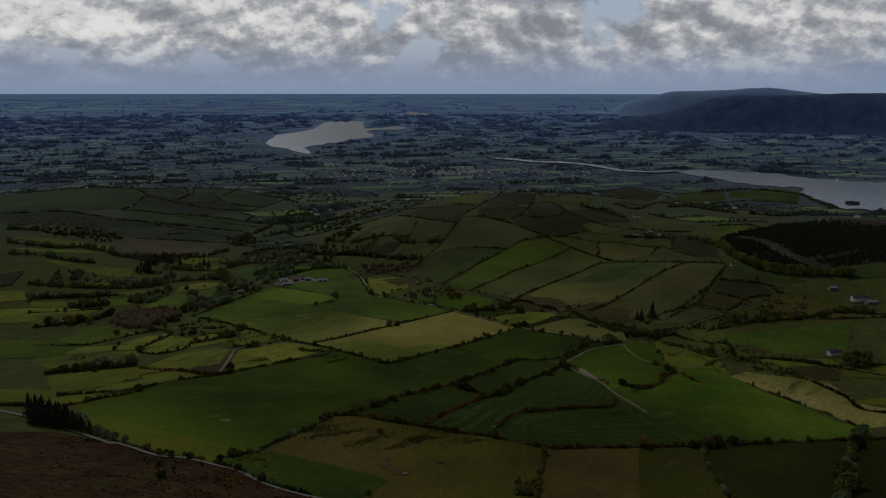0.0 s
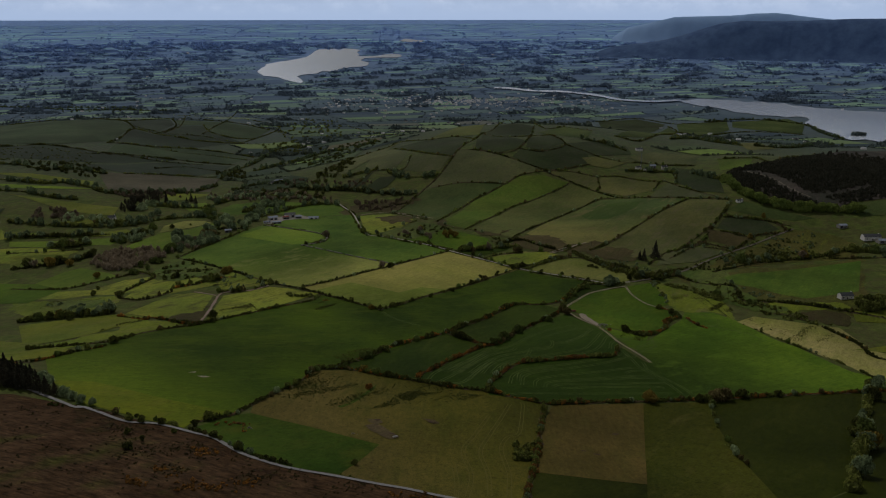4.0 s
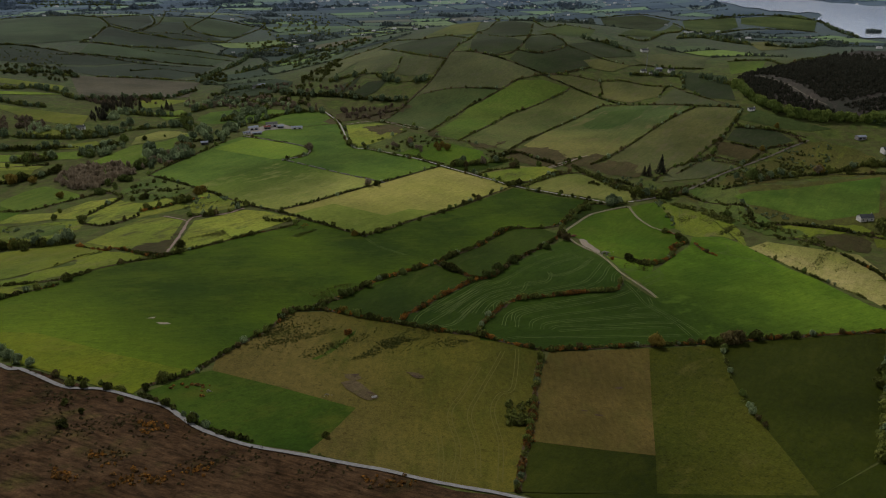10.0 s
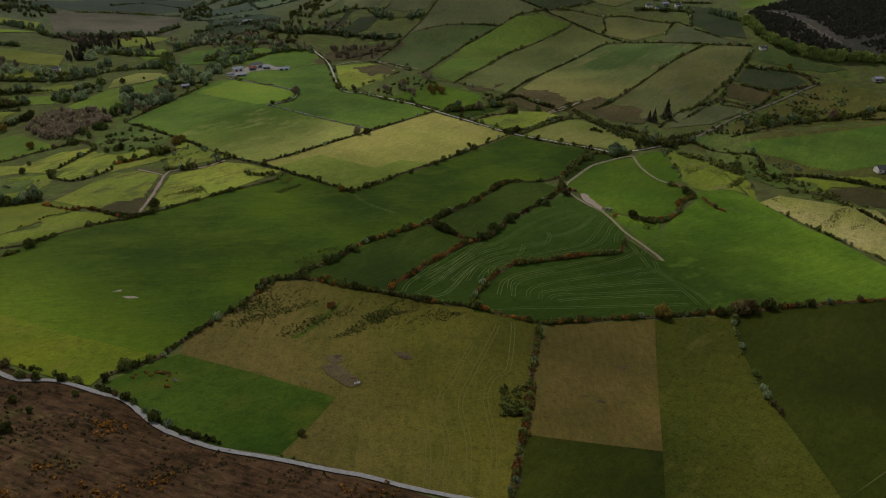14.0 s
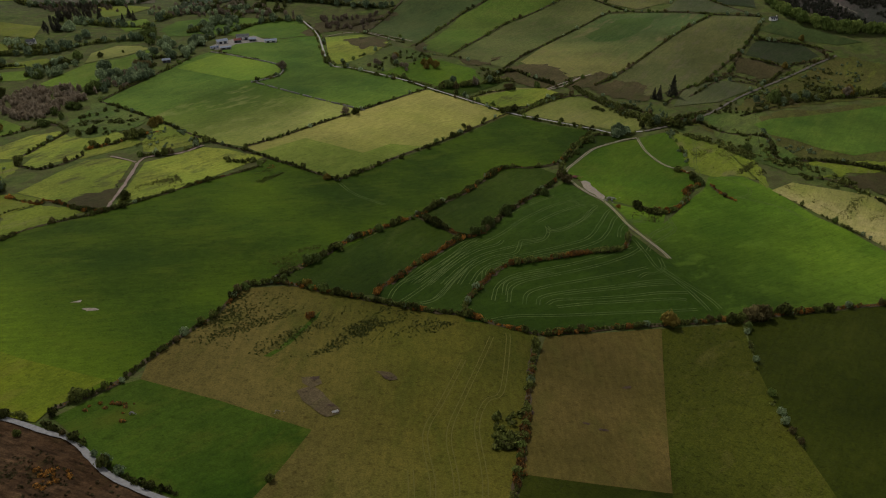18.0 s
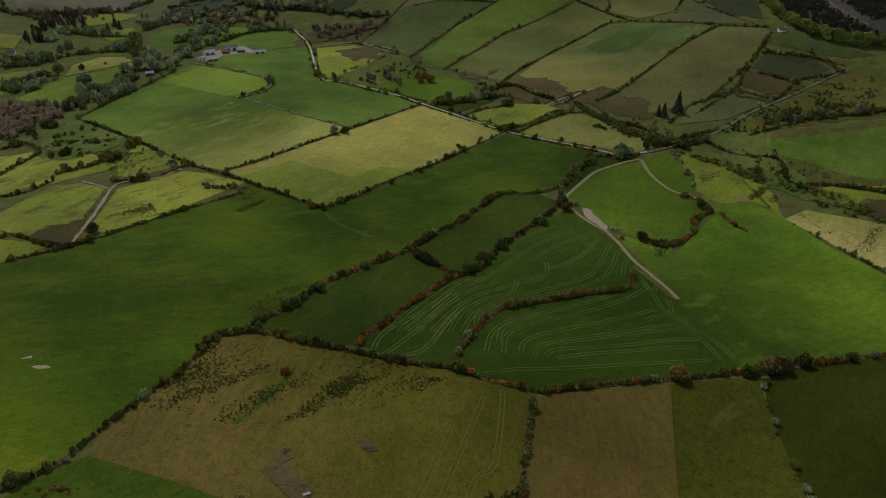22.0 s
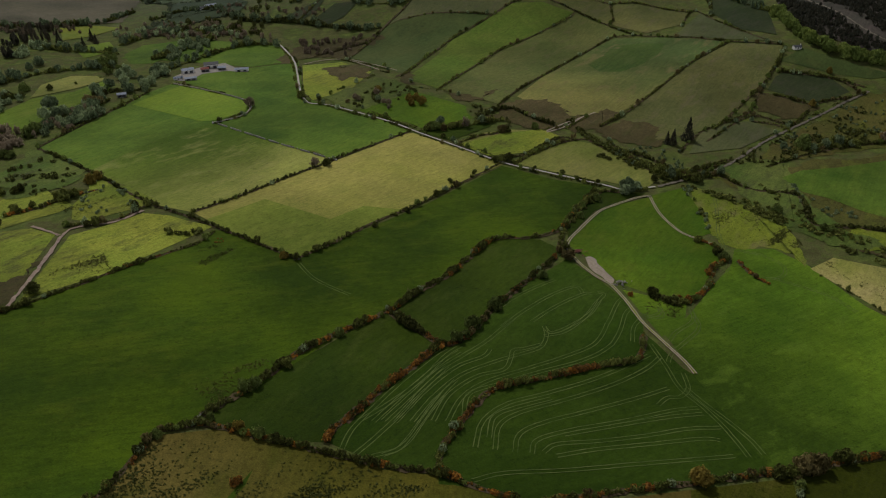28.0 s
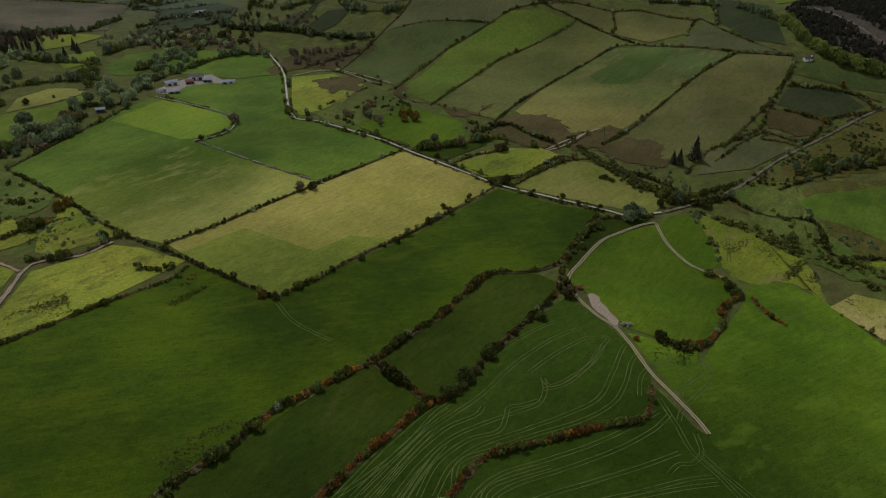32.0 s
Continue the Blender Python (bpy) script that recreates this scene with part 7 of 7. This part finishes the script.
wheel_lines([(54, 503), (57, 516), (67, 523), (85, 531)])
wheel_lines([(-6, 488), (-3, 503), (4, 517), (17, 539), (31, 559), (38, 567)])
wheel_lines([(-1, 488), (6, 498), (16, 514), (27, 534), (38, 552)])
wheel_lines([(7, 489), (19, 496), (28, 515), (38, 536)])
wheel_lines([(11, 490), (17, 494), (22, 503), (32, 525), (42, 542)])
wheel_lines([(173, 609), (171, 596), (151, 573), (146, 564)])
wheel_lines([(14, 324), (17, 352), (14, 384), (21, 409), (31, 442)])
wheel_lines([(24, 328), (25, 357), (23, 385), (29, 410), (39, 443), (45, 463)])
wheel_lines([(32, 325), (35, 358), (34, 391), (39, 410), (46, 418), (52, 455), (53, 467)])
wheel_lines([(9, 320), (10, 340), (9, 363)])
wheel_lines([(0, 510), (13, 524), (26, 541), (37, 560), (45, 569)])
wheel_lines([(10, 511), (22, 530), (33, 547), (45, 560), (58, 574), (74, 597)])
wheel_lines([(15, 510), (28, 533), (42, 551), (55, 560), (59, 567)])
wheel_lines([(22, 511), (31, 528), (44, 545), (62, 557), (77, 565), (84, 570), (88, 580), (88, 590)])
wheel_lines([(31, 512), (38, 530), (51, 544), (64, 550), (68, 559), (70, 566), (76, 568), (86, 573)])
wheel_lines([(37, 512), (44, 529), (56, 541), (76, 552), (95, 563), (112, 576), (123, 597), (132, 617), (138, 626)])
wheel_lines([(44, 515), (47, 531), (61, 539), (80, 549), (102, 560), (118, 573), (127, 588), (135, 608), (142, 616)])
wheel_lines([(87, 580), (98, 585), (111, 600), (120, 616), (127, 627), (123, 629)])
wheel_lines([(59, 596), (74, 616), (90, 632), (102, 642)])
wheel_lines([(66, 587), (82, 607), (98, 624), (112, 634), (115, 626)])
wheel_lines([(82, 593), (98, 611), (115, 626), (121, 627)])
wheel_lines([(88, 588), (91, 583), (101, 590), (115, 605), (125, 624)])
wheel_lines([(132, 580), (136, 594), (143, 604), (149, 609)])
wheel_lines([(141, 608), (152, 605), (156, 612), (152, 617)])
wheel_lines([(6, 510), (19, 531), (35, 554), (45, 565)])
wheel_lines([(141, 604), (146, 605), (153, 609), (156, 615), (155, 619)])
wheel_lines([(46, 478), (59, 483), (83, 486), (122, 493), (157, 499)])
wheel_lines([(152, 583), (158, 592), (171, 605), (175, 622), (187, 639), (202, 656), (212, 668), (218, 694), (221, 714), (230, 744), (237, 773)])
wheel_lines([(230, 654), (240, 656), (246, 665), (245, 674), (237, 684), (220, 690)])
wheel_lines([(235, 654), (258, 636), (268, 616)])
wheel_lines([(-47, 651), (-35, 633), (-13, 616)])
mud(-32, 418, 2.5)
mud(-3, 423, 2.0)
mud(-23, 399, 1.6)
mud(101, 425, 2.2)
mud(84, 393, 2.0)
mud(78, 397, 1.6)
mud(56, 403, 3.0)
scatter("scrub", 40, [(109, 687), (117, 709), (139, 749), (149, 767), (128, 732)])
scatter("rush", 160, [(148, 624), (171, 622), (165, 606), (147, 609)])
scatter("scrub", 30, [(154, 630), (173, 624), (166, 619), (154, 624)])
scatter("scrub", 60, [(171, 864), (219, 823), (205, 806), (163, 846)])
scatter("bare", 30, [(-309, 889), (-304, 919), (-286, 940), (-273, 952), (-260, 921), (-267, 892), (-286, 875), (-299, 873)])
scatter("valley", 120, [(-514, 2464), (-463, 2709), (-337, 2668), (-270, 2228), (-301, 2102), (-394, 2135), (-455, 2217)])
scatter("valley", 90, [(-302, 1631), (-324, 1900), (-285, 1995), (-235, 2033), (-179, 2039), (-137, 1860), (-177, 1753), (-196, 1621), (-234, 1539)])
scatter("valley", 70, [(-233, 1351), (-216, 1427), (-191, 1496), (-174, 1579), (-157, 1476), (-176, 1386), (-195, 1317)])
scatter("valley", 70, [(-459, 2032), (-394, 2135), (-341, 1997), (-344, 1865), (-433, 1917)])
scatter("valley", 50, [(-447, 1556), (-432, 1617), (-393, 1598), (-367, 1474), (-399, 1461)])
scatter("valley", 60, [(-790, 1511), (-740, 1532), (-681, 1516), (-613, 1462), (-589, 1392), (-644, 1411), (-709, 1426), (-750, 1433)])
scatter("valley", 50, [(-327, 1318), (-220, 1304), (-178, 1262), (-174, 1230), (-243, 1240), (-316, 1257)])
scatter("valley", 40, [(-1625, 3094), (-1518, 3135), (-1219, 3050), (-1147, 2868), (-1375, 2915), (-1548, 2943)])
scatter("grove", 24, [(-307, 878), (-301, 911), (-280, 952), (-264, 924), (-275, 885), (-292, 867)])
scatter("bare", 120, [(-374, 1224), (-373, 1283), (-330, 1306), (-277, 1305), (-215, 1269), (-163, 1225), (-165, 1199), (-216, 1204), (-286, 1225), (-338, 1211)])
scatter("grove", 24, [(-371, 1235), (-326, 1287), (-245, 1269), (-205, 1221), (-287, 1231)])
scatter("bare", 36, [(-315, 1393), (-257, 1393), (-165, 1335), (-99, 1311), (-97, 1290), (-176, 1306), (-262, 1344)])
scatter("grove", 30, [(-285, 1140), (-271, 1172), (-243, 1211), (-229, 1165), (-252, 1128), (-271, 1104)])
scatter("grove", 8, [(-262, 1066), (-252, 1072), (-239, 1035), (-251, 1032)])
scatter("rush", 700, [(357, 915), (429, 955), (466, 953), (435, 888), (368, 873), (311, 855)])
scatter("bush", 60, [(357, 915), (429, 955), (466, 953), (435, 888), (368, 873), (311, 855)])
scatter("scrub", 60, [(308, 861), (382, 905), (451, 921), (426, 871), (358, 851)])
scatter("bush", 60, [(174, 858), (215, 864), (238, 840), (227, 817), (191, 823)])
scatter("rush", 500, [(297, 817), (330, 798), (327, 753), (355, 735), (348, 721), (308, 739), (288, 771)])
scatter("bush", 26, [(299, 799), (311, 754), (326, 733), (312, 720), (292, 750)])
scatter("rush", 260, [(-113, 648), (-100, 667), (-86, 664), (-98, 640)])
scatter("gorse", 8, [(-102, 675), (-96, 676), (-95, 670), (-100, 670)])
scatter("scrub", 20, [(-134, 684), (-111, 686), (-112, 679), (-130, 676)])
scatter("bush", 14, [(216, 786), (223, 786), (219, 718), (214, 716)])
scatter("bare", 50, [(-153, 1184), (-113, 1202), (-66, 1209), (-36, 1210), (-66, 1137), (-107, 1140)])
scatter("scrub", 120, [(-946, 1653), (-838, 1669), (-715, 1651), (-662, 1528), (-754, 1499), (-871, 1521)])
scatter("bare", 60, [(-542, 1290), (-485, 1281), (-406, 1291), (-416, 1239), (-495, 1219)])
scatter("scrub", 60, [(-50, 990), (-5, 1025), (18, 992), (-2, 967), (-40, 941)])
scatter("rush", 500, [(-84, 1084), (-36, 1075), (-34, 1044), (-73, 1045)])
scatter("scrub", 50, [(69, 959), (98, 948), (100, 910), (76, 912), (62, 925)])
scatter("rush", 500, [(103, 949), (136, 972), (157, 938), (129, 911), (103, 922)])
scatter("copse", 300, [(-379, 838), (-383, 879), (-363, 890), (-332, 890), (-295, 867), (-299, 850), (-308, 819), (-310, 791), (-325, 787), (-362, 821)])
scatter("fir", 44, [(-470, 1188), (-500, 1297), (-457, 1276), (-428, 1196), (-448, 1173)])
scatter("fir", 30, [(-466, 1129), (-476, 1216), (-435, 1132), (-440, 1105)])
scatter("grove", 30, [(-429, 1116), (-415, 1151), (-428, 1196), (-444, 1174), (-439, 1131)])
scatter("greygrove", 30, [(-343, 1098), (-348, 1177), (-294, 1084), (-307, 1053)])
scatter("bare", 60, [(-583, 1142), (-523, 1111), (-475, 1056), (-506, 1046), (-556, 1059)])
scatter("grove", 24, [(-530, 1095), (-448, 1061), (-438, 1037), (-504, 1041)])
scatter("bare", 50, [(-345, 1207), (-311, 1237), (-242, 1231), (-250, 1273), (-321, 1277), (-357, 1247)])
scatter("grove", 20, [(-308, 900), (-308, 939), (-273, 949), (-264, 921), (-290, 893)])
scatter("grove", 16, [(-391, 934), (-372, 960), (-356, 979), (-354, 947), (-371, 916)])
scatter("greygrove", 14, [(-324, 790), (-309, 821), (-295, 847), (-293, 818), (-303, 773)])
scatter("rush", 700, [(-345, 688), (-294, 681), (-271, 651), (-296, 622), (-340, 630)])
scatter("rush", 500, [(-284, 772), (-282, 831), (-227, 785), (-233, 739)])
scatter("rush", 500, [(-237, 751), (-185, 748), (-163, 721), (-196, 698)])
scatter("rush", 500, [(-179, 628), (-160, 654), (-146, 632), (-171, 602)])
scatter("scrub", 50, [(-284, 772), (-282, 831), (-227, 785), (-233, 739)])
scatter("bush", 30, [(-342, 673), (-285, 672), (-264, 617), (-305, 615)])
scatter("bush", 24, [(-218, 774), (-187, 756), (-163, 723), (-191, 698)])
ridge([(847, 4592, 20.0), (985, 4564, 110.0), (1060, 4547, 158.0), (1179, 4517, 184.0), (1295, 4485, 214.0), (1411, 4450, 218.0), (1577, 4394, 222.0), (1685, 4353, 232.0), (1791, 4310, 236.0), (1919, 4254, 218.0), (2066, 4185, 197.0)], 150, RIDGE_FAR, "far ridge on the skyline, its colour hazed blue-grey")
ridge([(731, 4450, 5.6), (882, 4422, 43.6), (1000, 4397, 68.7), (1174, 4353, 88.1), (1285, 4321, 115.6), (1393, 4288, 154.4), (1472, 4261, 180.9), (1577, 4223, 195.5), (1680, 4183, 194.0), (1756, 4152, 195.0), (1806, 4130, 196.0), (1877, 4098, 198.0), (1969, 4054, 203.0), (2059, 4009, 207.2), (2185, 3941, 207.3), (2372, 3831, 202.3), (2628, 3659, 188.0)], 240, RIDGE_NEAR, "dark ridge beyond the lake, blue haze in its colour")
barn(-226.8, 1064.7, 12.3, 8.0, 4.7, 0.5, "tin")
barn(-207.4, 1086.6, 14.8, 9.6, 6.0, 0.25, "slate")
barn(-210.0, 1070.3, 8.2, 6.4, 4.2, 0.3, "red")
barn(-194.2, 1078.1, 8.2, 6.4, 3.8, 0.2, "tin")
barn(-172.0, 1072.6, 13.9, 5.6, 3.4, 0.15, "tin")
barn(-215.5, 1035.4, 11.5, 4.8, 2.9, 0.3, "tin")
house(-228.6, 1037.0, 9.0, 3.2, 2.7, 0.35, "tin")
house(384.2, 720.7, 12, 7, 5.5, 0.1, "slate")
house(509.9, 911.1, 20, 9, 6.5, 0.0, "slate")
barn(515.9, 896.9, 12, 8, 4, 0.0, "tin")
barn(499.1, 958.3, 10, 7, 4, 0.1, "tin")
house(408.5, 1058.4, 8, 5, 3.4, 0.1, "slate")
house(338.8, 1330.9, 9, 6, 5, 0.2, "slate")
house(350.7, 1318.9, 10, 7, 5, 0.5, "slate")
barn(364.5, 1337.5, 10, 7, 5, 0.2, "tin")
house(381.7, 1326.3, 9, 6, 5, 0.1, "slate")
house(-445.8, 1062.1, 10, 6, 5, 0.2, "slate")
barn(-264.0, 976.0, 8, 5, 3.5, 0.3, "tin")
house(-295.2, 1381.4, 12, 7, 5, 0.5, "slate")
barn(-284.2, 1393.6, 14, 8, 5, 0.5, "tin")
house(-113.9, 2690.9, 12, 7, 5, 0.1, "slate")
house(-85.4, 2713.0, 14, 7, 5, 0.1, "slate")
house(-57.1, 2361.6, 12, 7, 5, 0.2, "slate")
house(31.7, 2656.1, 12, 7, 5, 0.1, "slate")
house(140.6, 2719.7, 12, 7, 5, 0.1, "slate")
house(-385.9, 3216.2, 12, 7, 5, 0.1, "slate")
house(445.0, 2439.1, 12, 7, 5, 0.1, "slate")
house(439.1, 2269.0, 12, 7, 5, 0.1, "slate")
house(591.6, 2806.6, 14, 8, 5, 0.1, "slate")
house(375.9, 1477.2, 12, 8, 5, 0.1, "slate")
house(988.1, 2170.1, 16, 8, 5, 0.1, "slate")
mast(349.7, 1355.7, 22)
island(1251.4, 2337.9, 14)
pile(121.0, 679.7, 4.5, RED_PAINT, "reddish heap of broken brick beside the track")
pile(138.8, 641.3, 4.0, STONE, "dark heap of stones and scrap beside the track")
trough(-20.9, 394.7)
pile(-92.6, 381.8, 0.9, STONE, "small heap of pale field stones")
pile(-42.3, 391.4, 0.9, STONE, "few pale stones in worn pasture")
gate(-64.2, 507.9, 0.9)
gate(-48.6, 654.8, 0.3)
gate(87.3, 825.1, 1.2)
gate(188.0, 769.0, 0.2)


def town():
    """The town by the river and the farms scattered over the far plain: small gabled houses."""
    rng = np.random.default_rng(12)
    box = np.array([(-1, -1, 0), (1, -1, 0), (1, 1, 0), (-1, 1, 0), (-1, -1, 1), (1, -1, 1), (1, 1, 1), (-1, 1, 1), (-1, 0, 1.7), (1, 0, 1.7)], float)
    wq = np.array([(0, 1, 5, 4), (2, 3, 7, 6), (1, 2, 6, 5), (3, 0, 4, 7), (5, 6, 9, 9), (7, 4, 8, 8)])
    rq = np.array([(4, 5, 9, 8), (6, 7, 8, 9)])
    V, W, R = [], [], []
    for k in range(500):
        if k < 330:
            x, y = rng.uniform(-480, 760), rng.normal(3270, 150)
            y += 0.05 * x
            if rng.random() < 0.35:
                x, y = rng.normal(60, 130), rng.normal(3330, 60)
        else:
            a, d = rng.uniform(-0.6, 0.6), rng.uniform(1900, 4400)
            x, y = d * math.sin(a), d * math.cos(a)
        if in_any(np.array([x]), np.array([y]), LAKES + (FIELDS if k >= 330 else []))[0]:
            continue
        s = rng.uniform(0.45, 1.05)
        t = rng.uniform(-0.5, 0.5)
        b = box * (6.0 * s, 3.6 * s, 3.2 * s)
        b = np.column_stack([b[:, 0] * math.cos(t) - b[:, 1] * math.sin(t) + x, b[:, 0] * math.sin(t) + b[:, 1] * math.cos(t) + y, b[:, 2] + land1(x, y) + 1.2])
        n = 10 * len(V)
        V.append(b)
        W.append(wq + n)
        R.append(rq + n)
    v = np.vstack(V)
    for name, f, mat, lab in (("town_walls", np.vstack(W), TOWN_WHITE, "pale walls of a far-off small town"), ("town_roofs", np.vstack(R), TOWN_ROOF, "slate roofs of a far-off small town with painted glints")):
        bm = bmesh.new()
        vs = [bm.verts.new(p) for p in v]
        for q in f:
            q = list(dict.fromkeys(int(i) for i in q))
            bm.faces.new([vs[i] for i in q])
        loose = [p for p in bm.verts if not p.link_faces]
        bmesh.ops.delete(bm, geom=loose, context="VERTS")
        tagged(part(name, bm, mat), lab, "town", kind="stuff")


town()
